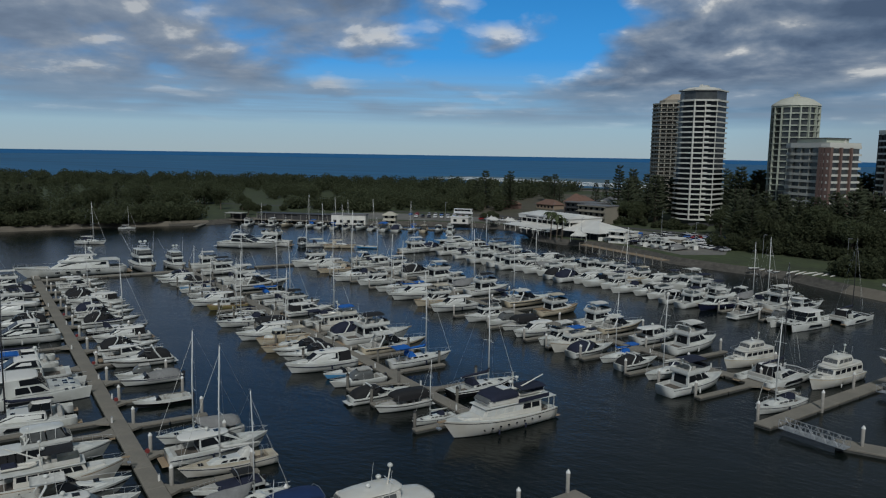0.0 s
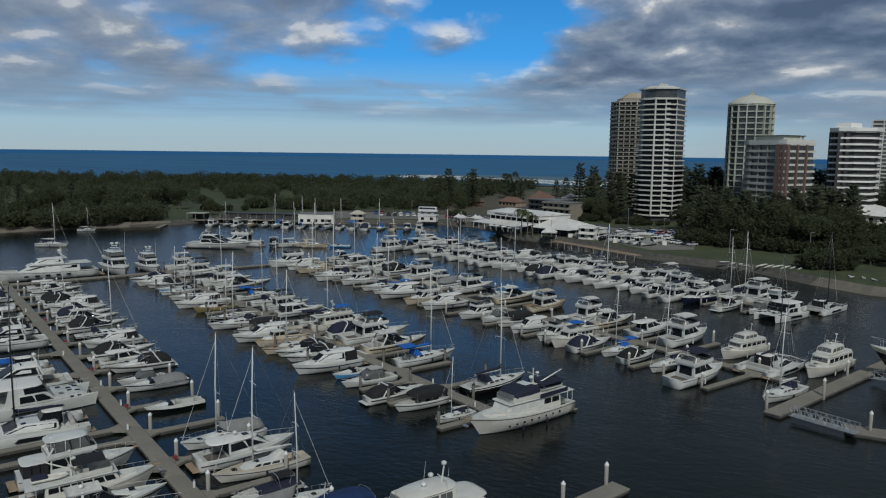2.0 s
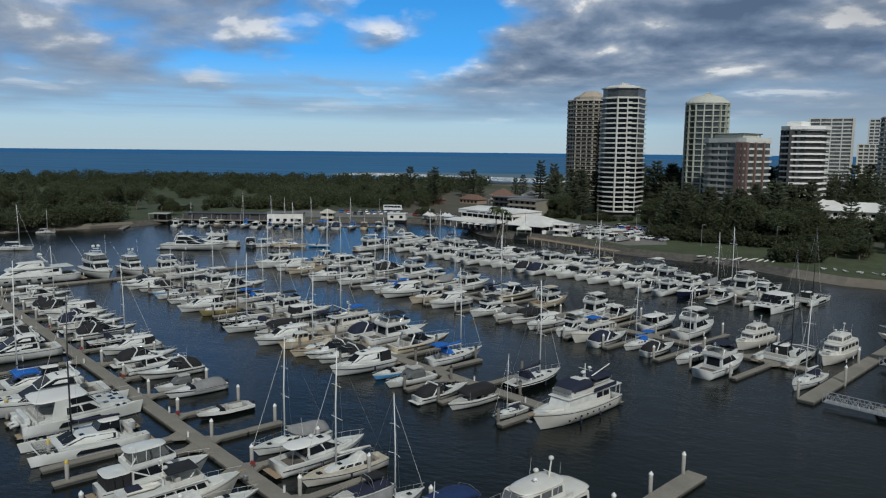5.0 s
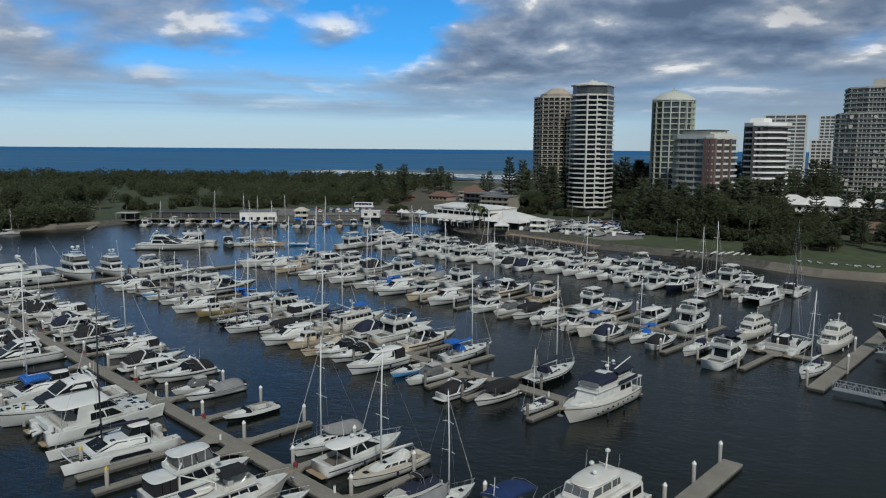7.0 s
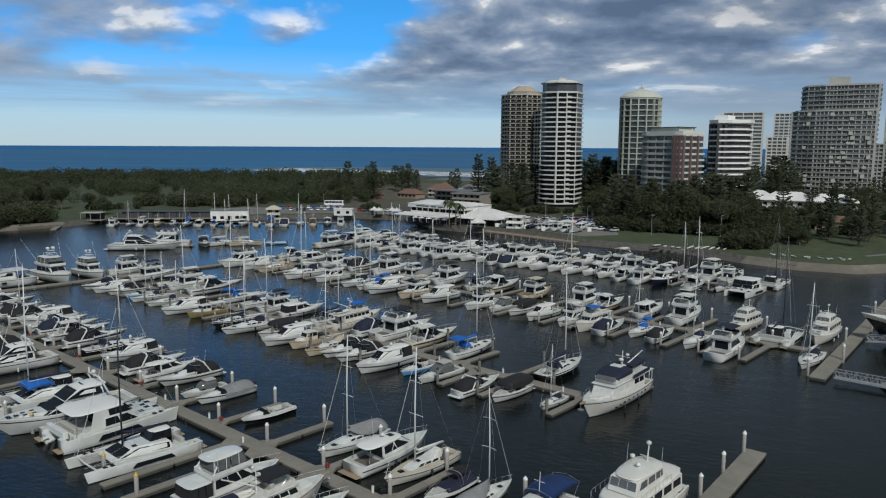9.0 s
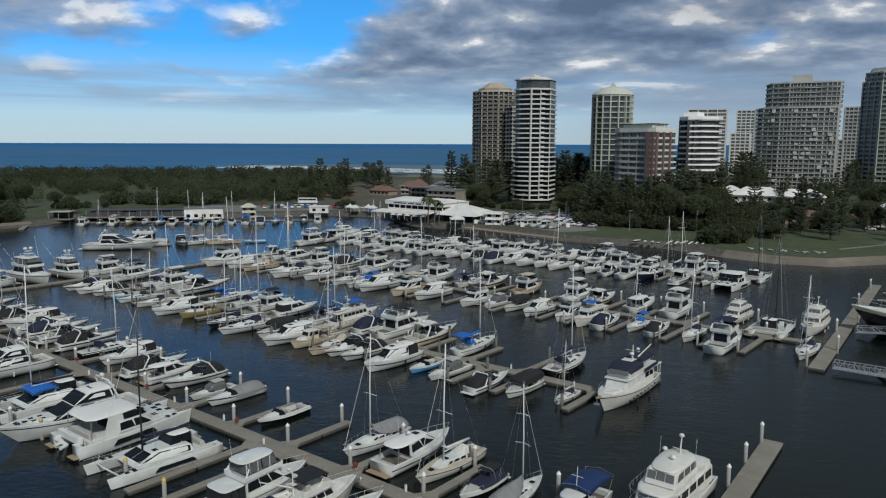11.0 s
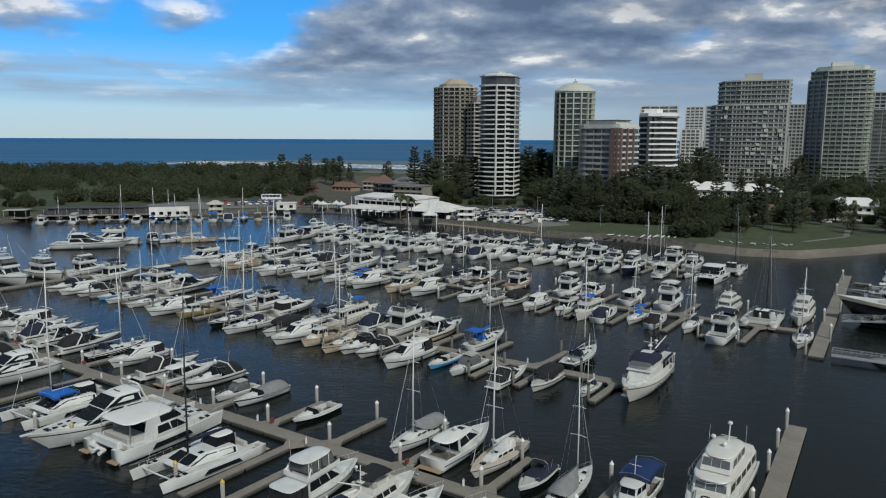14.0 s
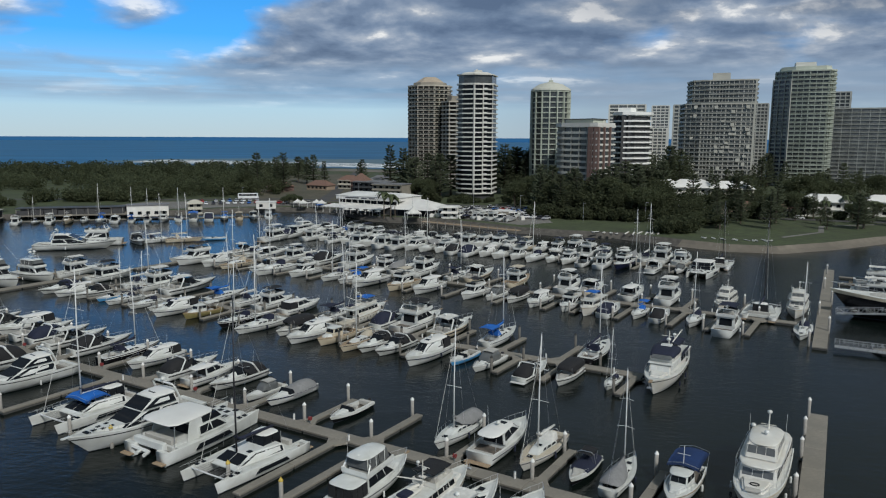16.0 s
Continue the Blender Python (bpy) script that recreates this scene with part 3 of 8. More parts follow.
def hose_reel():
    ob = thing("hose_reel", "red fire hose reel on a short post at the pier edge", "hose reel", "fire hose reels")
    bm = BM()
    tube(bm, [(0, 0, 0), (0, 0, 0.9)], 0.06, 6)
    part("post", bm, ALLOY, ob)
    bm = BM()
    loft(bm, [[(x, r * math.cos(a), 0.65 + r * math.sin(a)) for a in (2 * math.pi * i / 14 for i in range(14))] for x, r in ((-0.16, 0.05), (-0.14, 0.27), (-0.11, 0.27), (-0.09, 0.18), (0.09, 0.18), (0.11, 0.27), (0.14, 0.27), (0.16, 0.05))], True, 0, (True, True))
    part("drum", bm, RED, ob)
    return ob


REEL = hose_reel()
REEL.matrix_basis = pose(*berth(140.3, deck_line(45.5, 140.3) + 1.25, DECK_Z), 0, 0, U_TURN)
for u in (66.0, 90.7, 115.5, 165.2, 190.0):
    copy_thing(REEL, pose(*berth(u, deck_line(45.5, u) + 1.25, DECK_Z), 0, 0, U_TURN))


# ---- boats: built bow towards +x, waterline at z = 0 ----
def hull_lines(L, B, F, sheer=0.35, fine=2.3, transom=0.86, rake=0.10, n=15):
    out = []
    for k in range(n):
        s = k / (n - 1)
        g = transom + (1 - transom) * math.sin(min(1, s / 0.42) * math.pi / 2) if s < 0.42 else max(0.012, 1 - ((s - 0.42) / 0.58) ** fine)
        out.append((s, B / 2 * g, F * (1 + sheer * s * s)))
    return out, rake


def hull(parent, L, B, F, material, y=0.0, draft=0.35, label="", boot=BOOT, **kw):
    lines, rake = hull_lines(L, B, F, **kw)
    bm = BM()
    rings = []
    for s, h, zs in lines:
        sec = [(h, zs), (h * 0.985, zs * 0.72), (h * (0.93 - 0.18 * s), zs * 0.32), (h * (0.84 - 0.3 * s), 0.10), (h * 0.55 * (1 - 0.5 * s), -draft * 0.6), (0.0, -draft * (1 - 0.6 * s ** 4))]
        full = sec + [(-a, b) for a, b in sec[-2::-1]]
        rings.append([((s - 0.5) * L - rake * L * s ** 3 * (1 - z / zs), y + h2, z) for h2, z in full])
    rows = loft(bm, rings, caps=(True, False))
    bm.faces.ensure_lookup_table()
    for f in bm.faces:
        if f.calc_center_median().z < 0.14 and len(f.verts) == 4:
            f.material_index = 1
    bmesh.ops.recalc_face_normals(bm, faces=bm.faces[:])
    return part("hull", bm, [material, boot], parent, label, smooth=True)


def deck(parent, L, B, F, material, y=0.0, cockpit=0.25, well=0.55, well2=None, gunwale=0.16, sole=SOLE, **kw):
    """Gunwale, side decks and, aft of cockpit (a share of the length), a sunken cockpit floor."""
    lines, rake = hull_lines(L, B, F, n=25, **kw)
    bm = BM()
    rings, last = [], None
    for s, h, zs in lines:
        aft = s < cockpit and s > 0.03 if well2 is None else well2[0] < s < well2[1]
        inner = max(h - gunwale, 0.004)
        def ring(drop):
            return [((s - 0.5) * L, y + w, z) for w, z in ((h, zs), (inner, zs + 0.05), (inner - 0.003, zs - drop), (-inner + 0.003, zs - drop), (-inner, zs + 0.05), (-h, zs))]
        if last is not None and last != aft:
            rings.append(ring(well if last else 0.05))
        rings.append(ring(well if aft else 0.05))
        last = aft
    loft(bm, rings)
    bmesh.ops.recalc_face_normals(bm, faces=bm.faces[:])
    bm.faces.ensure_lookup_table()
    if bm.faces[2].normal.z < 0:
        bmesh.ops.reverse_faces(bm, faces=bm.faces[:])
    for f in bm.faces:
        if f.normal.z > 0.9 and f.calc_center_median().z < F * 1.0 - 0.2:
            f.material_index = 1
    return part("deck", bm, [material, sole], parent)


def rail(parent, L, B, F, s0=0.5, height=0.65, y=0.0, name="bow_rail", r=0.022, **kw):
    lines, rake = hull_lines(L, B, F, n=25, **kw)
    bm = BM()
    side = [((s - 0.5) * L, max(h - 0.08, 0.0), zs) for s, h, zs in lines if s >= s0]
    run = [Vector((x, y + h, z + height)) for x, h, z in side] + [Vector((x, y - h, z + height)) for x, h, z in side[::-1]]
    tube(bm, run, r, 4)
    for k, (x, h, z) in enumerate(side[:-1:2]):
        for sg in (1, -1):
            tube(bm, [(x, y + sg * h, z), (x, y + sg * h, z + height)], r * 0.8, 4)
    return part(name, bm, STEEL, parent)


def stripe(parent, L, B, F, material, z0=0.80, z1=0.90, **kw):
    """A coloured rubbing strake just under the sheer."""
    lines, rake = hull_lines(L, B, F, **kw)
    bm = BM()
    for sg in (1, -1):
        rings = []
        for s, h, zs in lines:
            rings.append([((s - 0.5) * L - rake * L * s ** 3 * (1 - k), sg * (h * 0.99 + 0.02), zs * k) for k in (z0, z1)])
        loft(bm, rings if sg > 0 else [r[::-1] for r in rings])
    return part("rubbing_strake", bm, material, parent)


def canopy(parent, x0, x1, w, z, material, sag=0.18, name="bimini", thick=0.05, posts=None, drop=0.0):
    """A canvas awning stretched over bows, crowned across, on tube legs."""
    bm = BM()
    nx, ny = 8, 8
    for k, dz in ((0, 0), (1, thick)):
        rows = [[bm.verts.new((x0 + (x1 - x0) * i / nx, w * (j / ny - 0.5), z + dz + sag * (1 - (2 * j / ny - 1) ** 2) - 0.05 * math.sin(3 * math.pi * i / nx) ** 2 - drop * (2 * i / nx - 1) ** 4)) for j in range(ny + 1)] for i in range(nx + 1)]
        for a, b in zip(rows, rows[1:]):
            for j in range(ny):
                f = (a[j], a[j + 1], b[j + 1], b[j])
                bm.faces.new(f if k == 0 else f[::-1])
        if k == 0:
            low = rows
    rim = lambda R: [R[0][j] for j in range(ny + 1)] + [R[i][ny] for i in range(1, nx + 1)] + [R[nx][j] for j in range(ny - 1, -1, -1)] + [R[i][0] for i in range(nx - 1, 0, -1)]
    a, b = rim(low), rim(rows)
    for i in range(len(a)):
        bm.faces.new((a[i], a[(i + 1) % len(a)], b[(i + 1) % len(a)], b[i]))
    part(name, bm, material, parent, smooth=True)
    if posts is not None:
        for x in (x0 + 0.1, x1 - 0.1):
            bm = BM()
            foot = (x + x0 + x1) / 3
            tube(bm, [(foot, -w * 0.5, posts), (x, -w * 0.47, z), (x, 0, z + sag * 0.9), (x, w * 0.47, z), (foot, w * 0.5, posts)], 0.022, 4)
            part("awning_hoop", bm, STEEL, parent)


def tent(parent, stations, material, name="cockpit_canopy", power=2.6, n=12):
    """Canvas drawn tight over bows: rounded sections given as (x, half width, foot, top)."""
    bm = BM()
    rings = []
    for x, h, z0, z1 in stations:
        ring = []
        for k in range(n + 1):
            a = math.pi * k / n
            ca, sa = math.cos(a), math.sin(a)
            ring.append((x - 0.10 * (z1 - z0) * (1 - sa), h * math.copysign(abs(ca) ** (2 / power), ca), z0 + (z1 - z0) * sa ** (2 / power)))
        rings.append(ring)
    loft(bm, rings, caps=(True, True))
    bmesh.ops.recalc_face_normals(bm, faces=bm.faces[:])
    return part(name, bm, material, parent, smooth=True)


def cover(parent, L, B, F, material, x0, x1, peak, name="boat_cover", hang=0.25, **kw):
    """A fitted tent cover laced over the gunwales, ridged along the middle."""
    lines, rake = hull_lines(L, B, F, n=25, **kw)
    bm = BM()
    rings = []
    for s, h, zs in lines:
        x = (s - 0.5) * L
        if x0 <= x <= x1:
            t = (x - x0) / (x1 - x0)
            p = peak * (math.sin(math.pi * min(1, 0.12 + t * 0.95)) ** 0.6) + 0.05 * math.sin(9 * t)
            rings.append([(x, sg, z) for sg, z in ((h + 0.03, zs - hang), (h * 0.99, zs + 0.07), (h * 0.55, zs + p * 0.75), (0, zs + p), (-h * 0.55, zs + p * 0.75), (-h * 0.99, zs + 0.07), (-h - 0.03, zs - hang))])
    loft(bm, rings, caps=(True, True))
    bmesh.ops.recalc_face_normals(bm, faces=bm.faces[:])
    return part(name, bm, material, parent, smooth=True)


def windows(parent, quads, spec, name="side_window", material=None):
    for side in ("port", "starboard"):
        bm = BM()
        for u0, u1, v0, v1, rk in spec:
            pane(bm, quads[side], u0, u1, v0, v1, rake=rk)
        part(name, bm, material or GLASS, parent)


def one_pane(parent, quad, u0, u1, v0, v1, name="windscreen", split=1, material=None):
    w = (u1 - u0) / split
    for k in range(split):
        bm = BM()
        pane(bm, quad, u0 + k * w + 0.01, u0 + (k + 1) * w - 0.01, v0, v1)
        part(name, bm, material or GLASS, parent)


def tray(parent, x0, x1, w0, w1, z0, z1, front, rear, material, name="flybridge", lip=0.13, deep=0.55):
    """An open flybridge tub."""
    bm = BM()
    block(bm, x0, x1, w0, w1, z0, z1, front, rear, -0.08, bevel=0.0)
    topf = max(bm.faces, key=lambda f: f.calc_center_median().z)
    bmesh.ops.inset_region(bm, faces=[topf], thickness=lip)
    bmesh.ops.translate(bm, vec=(0, 0, -deep), verts=topf.verts[:])
    return part(name, bm, material, parent)


def blocks(parent, name, specs, material, bevel=0.05):
    bm = BM()
    for s in specs:
        box(bm, *s, 0, bevel)
    return part(name, bm, material, parent)


def crowned(parent, x0, x1, w0, w1, z, material, name="hardtop", thick=0.12, crown=0.16, power=3.6):
    """A moulded roof: rounded in plan, crowned across and along, with a soft turned-down edge. w0 is its width at the stern end."""
    bm = BM()
    n = 24
    xc, hx = (x0 + x1) / 2, (x1 - x0) / 2

    def ring(k, h):
        out = []
        for i in range(n):
            a = 2 * math.pi * (i + 0.5) / n
            c, d = math.cos(a), math.sin(a)
            r = (abs(c) ** power + abs(d) ** power) ** (-1 / power)
            u = r * c
            w = (w0 + (w1 - w0) * (u + 1) / 2) / 2
            out.append((xc + hx * u * k, w * r * d * k, h))
        return out
    rings = [ring(0.93, z), ring(1.0, z + thick * 0.25), ring(1.0, z + thick * 0.6), ring(0.94, z + thick), ring(0.62, z + thick + crown * 0.65), ring(0.25, z + thick + crown * 0.97)]
    loft(bm, rings, True, 0, (True, True))
    return part(name, bm, material, parent, smooth=True)


def radar(parent, x, y, z, r=0.32):
    bm = BM()
    ball(bm, (x, y, z), r, 10, 6, 0.8)
    tube(bm, [(x, y, z - r - 0.35), (x, y, z - r * 0.6)], 0.06, 6)
    part("radar_dome", bm, GEL, parent, smooth=True)


def aerials(parent, spots):
    for x, y, z, h in spots:
        bm = BM()
        tube(bm, [(x, y, z), (x - 0.1 * h, y, z + h)], 0.022, 4, 0.012)
        part("aerial", bm, MAST, parent)


def arch(parent, x, w, z0, z1, lean=0.6, material=GEL, t=0.16):
    bm = BM()
    pts = [(x - lean, -w / 2, z0), (x, -w / 2 + 0.12, z1 - 0.25), (x + 0.05, -w / 2 + 0.5, z1), (x + 0.05, w / 2 - 0.5, z1), (x, w / 2 - 0.12, z1 - 0.25), (x - lean, w / 2, z0)]
    tube(bm, pts, t, 6)
    part("radar_arch", bm, material, parent)


def outboard(parent, x, y, z):
    bm = BM()
    block(bm, x - 0.45, x + 0.05, 0.38, 0.42, z, z + 0.55, 0.05, 0.12, 0.05, bevel=0.07)
    bmesh.ops.translate(bm, vec=(0, y, 0), verts=bm.verts[:])
    box(bm, x - 0.3, x - 0.1, y - 0.09, y + 0.09, z - 0.75, z + 0.02)
    part("outboard_motor", bm, ENGINE, parent)


def fenders(parent, L, B, F, xs):
    for x in xs:
        for sg in (1, -1):
            bm = BM()
            tube(bm, [(x, sg * (B / 2 + 0.1), 0.25), (x, sg * (B / 2 + 0.12), 0.35), (x, sg * (B / 2 + 0.12), 0.85), (x, sg * (B / 2 + 0.08), 0.95)], 0.13, 6)
            part("fender", bm, GEL if int(x * 7) % 2 else CANVAS["navy"], parent, smooth=True)


def rigging(parent, L, xm, zm, height, y0=0.0, B=3.2, material=MAST, sailcolor=None, jib=True, boom=True, zb=None):
    bm = BM()
    tube(bm, [(xm, y0, zm), (xm, y0, zm + height * 0.5), (xm - 0.02 * L, y0, zm + height)], 0.11, 8, 0.06)
    part("mast", bm, material, parent, smooth=True)
    for k in (0.42, 0.70):
        bm = BM()
        w = B * (0.42 - 0.2 * k)
        tube(bm, [(xm - 0.15, y0 - w, zm + height * k), (xm, y0, zm + height * k + 0.1), (xm - 0.15, y0 + w, zm + height * k)], 0.035, 4)
        part("spreader", bm, material, parent)
    bm = BM()
    top = (xm - 0.02 * L, y0, zm + height)
    ends = [(-L * 0.49, y0, zm - 0.1), (xm - 0.3, y0 + B * 0.45, zm - 0.2), (xm - 0.3, y0 - B * 0.45, zm - 0.2)]
    if not jib:
        ends.append((L * 0.49, y0, zm))
    for e in ends:
        tube(bm, [e, top], 0.010, 3)
    part("standing_rigging", bm, STEEL, parent)
    if jib:
        bm = BM()
        bow = Vector((L * 0.48, y0, zm - 0.1))
        tip = Vector(top) - Vector((0, 0, height * 0.06))
        tube(bm, [bow, bow.lerp(tip, 0.1), bow.lerp(tip, 0.5), tip], 0.032, 6, 0.02)
        part("furled_jib", bm, CANVAS["white"], parent)
    if boom:
        z = zb or zm + 1.0
        bm = BM()
        tube(bm, [(xm, y0, z), (xm - 0.42 * L, y0, z + 0.05)], 0.07, 6)
        part("boom", bm, material, parent)
        if sailcolor:
            bm = BM()
            tube(bm, [(xm + 0.05, y0, z + 0.75), (xm - 0.1, y0, z + 0.42), (xm - 0.05 * L, y0, z + 0.30), (xm - 0.25 * L, y0, z + 0.22), (xm - 0.41 * L, y0, z + 0.12)], 0.24, 8, 0.13)
            part("sail_cover", bm, sailcolor, parent, smooth=True)
    bm = BM()
    box(bm, top[0] - 0.06, top[0] + 0.06, y0 - 0.05, y0 + 0.05, top[2], top[2] + 0.12)
    tube(bm, [(top[0] - 0.25, y0, top[2] + 0.2), (top[0], y0, top[2] + 0.25)], 0.02, 4)
    part("wind_vane", bm, ALLOY, parent)


def fly(c, L=13.0, enclosed=False, tower=False):
    top = thing("motor_cruiser", "", "boat")
    B, F = L * 0.325, L * 0.108
    H = CREAM if c == "cream" else NAVY_HULL if c == "navyhull" else GEL
    cv = CANVAS[c if c in CANVAS else "white"]
    hull(top, L, B, F, H)
    stripe(top, L, B, F, CANVAS["navy"] if c in ("navy", "black") else RUBBER, 0.84, 0.90)
    deck(top, L, B, F, GEL_DECK if c != "cream" else TEAK, cockpit=0.24)
    z1 = F + 1.62
    bm = BM()
    q = block(bm, -0.25 * L, 0.20 * L, B * 0.80, B * 0.62, F - 0.05, z1, 1.5, 0.1, 0.16)
    part("cabin", bm, GEL, top)
    windows(top, q, [(0.03, 0.36, 0.32, 0.90, 0.01), (0.37, 0.65, 0.32, 0.90, 0.01), (0.66, 0.96, 0.32, 0.90, 0.12)])
    one_pane(top, q["front"], 0.04, 0.96, 0.34, 0.92, split=2)
    one_pane(top, q["rear"], 0.15, 0.85, 0.1, 0.88, "saloon_door")
    bm = BM()
    block(bm, 0.12 * L, 0.36 * L, B * 0.56, B * 0.26, F * 1.05, F * 1.12 + 0.5, 1.3, 0.2, 0.1, bevel=0.12)
    part("coachroof", bm, GEL_DECK, top)
    tray(top, -0.27 * L, 0.12 * L, B * 0.78, B * 0.62, z1 - 0.02, z1 + 0.72, -0.25, -0.1, GEL)
    blocks(top, "helm_seat", [(-0.12 * L, -0.07 * L, -0.9, 0.9, z1 + 0.1, z1 + 0.95), (-0.23 * L, -0.18 * L, -1.2, 1.2, z1 + 0.1, z1 + 0.55)], VINYL)
    blocks(top, "helm_console", [(0.02 * L, 0.07 * L, -0.8, 0.8, z1 + 0.1, z1 + 1.0)], GEL)
    bm = BM()
    qq = block(bm, 0.06 * L, 0.135 * L, B * 0.6, B * 0.55, z1 + 0.7, z1 + 1.12, 0.45, 0.35, 0.1, bevel=0.02)
    part("flybridge_screen", bm, GLASS, top)
    hz = z1 + 1.95
    if enclosed or tower:
        q2 = block(BM(), -0.24 * L, 0.10 * L, B * 0.72, B * 0.58, z1 + 0.72, hz, 0.55, 0.15, 0.08, bevel=None)
        for x in (-0.235 * L, -0.12 * L, 0.0):
            for sg in (1, -1):
                bm = BM()
                tube(bm, [(x, sg * B * 0.34, z1 + 0.7), (x + 0.05, sg * B * 0.32, hz)], 0.05, 4)
                part("hardtop_post", bm, GEL, top)
        windows(top, q2, [(0.03, 0.48, 0.03, 0.94, 0.0), (0.52, 0.97, 0.03, 0.94, 0.03)], "clear_screen", CLEAR)
        one_pane(top, q2["front"], 0.03, 0.97, 0.05, 0.95, "clear_screen", 2, CLEAR)
        one_pane(top, q2["rear"], 0.03, 0.97, 0.05, 0.95, "clear_screen", 1, CLEAR)
        crowned(top, -0.28 * L, 0.08 * L, B * 0.76, B * 0.62, hz - 0.04, GEL)
        if enclosed:
            bm = BM()
            q3 = block(bm, -0.46 * L, -0.26 * L, B * 0.78, B * 0.8, F, z1 - 0.15, 0.0, 0.0, 0.1, bevel=None)
            bm.free()
            for s, k in (("port", 3), ("starboard", 3), ("rear", 3)):
                for i in range(k):
                    bm = BM()
                    pane(bm, q3[s], i / k + 0.02, (i + 1) / k - 0.02, 0.03, 0.97)
                    part("cockpit_curtain", bm, CANVAS["black"] if c == "black" else CANVAS["white"], top)
            crowned(top, -0.475 * L, -0.24 * L, B * 0.82, B * 0.82, z1 - 0.16, GEL, "cockpit_roof", 0.08, 0.05, 5)
    else:
        canopy(top, -0.24 * L, 0.06 * L, B * 0.74, hz, cv, posts=z1 + 0.6)
    if tower:
        bm = BM()
        ty = hz + 0.9
        for sg in (1, -1):
            for x in (-0.2 * L, 0.02 * L):
                tube(bm, [(x, sg * B * 0.33, z1), (x * 0.5 - 0.03 * L, sg * B * 0.18, ty)], 0.045, 4)
            for k in (0.45, 0.75):
                tube(bm, [(-0.2 * L * (1 - k * 0.5), sg * B * (0.33 - 0.15 * k), z1 + (ty - z1) * k), (0.02 * L * (1 - k) - 0.02 * L, sg * B * (0.33 - 0.15 * k), z1 + (ty - z1) * k)], 0.035, 4)
        part("tuna_tower", bm, MAST, top)
        blocks(top, "tower_platform", [(-0.12 * L, 0.0, -0.8, 0.8, ty - 0.05, ty + 0.05), (-0.1 * L, -0.02 * L, -0.6, 0.6, ty + 0.5, ty + 0.56)], GEL)
        radar(top, -0.06 * L, 0.55, ty + 1.1, 0.42)
        radar(top, -0.06 * L, -0.55, ty + 1.1, 0.42)
        for sg in (1, -1):
            bm = BM()
            tube(bm, [(-0.05 * L, sg * B * 0.42, z1), (-0.4 * L, sg * B * 0.75, z1 + 6.0)], 0.03, 4, 0.012)
            part("outrigger", bm, MAST, top)
    else:
        arch(top, -0.22 * L, B * 0.8, z1 + 0.5, z1 + 1.5, 0.5, GEL, 0.1)
        radar(top, -0.215 * L, 0.0, z1 + 1.95)
    aerials(top, [(-0.2 * L, B * 0.36, z1 + 0.7, 3.2), (-0.2 * L, -B * 0.36, z1 + 0.7, 2.4)])
    rail(top, L, B, F, 0.48)
    blocks(top, "swim_platform", [(-0.5 * L - 0.95, -0.5 * L - 0.01, -B * 0.38, B * 0.38, 0.28, 0.38)], TEAK)
    fenders(top, L, B, F, (-0.1 * L,))
    bm = BM()
    box(bm, 0.47 * L, 0.525 * L, -0.18, 0.18, F * 1.34, F * 1.34 + 0.1)
    part("bow_sprit", bm, TEAK, top)
    return top, L


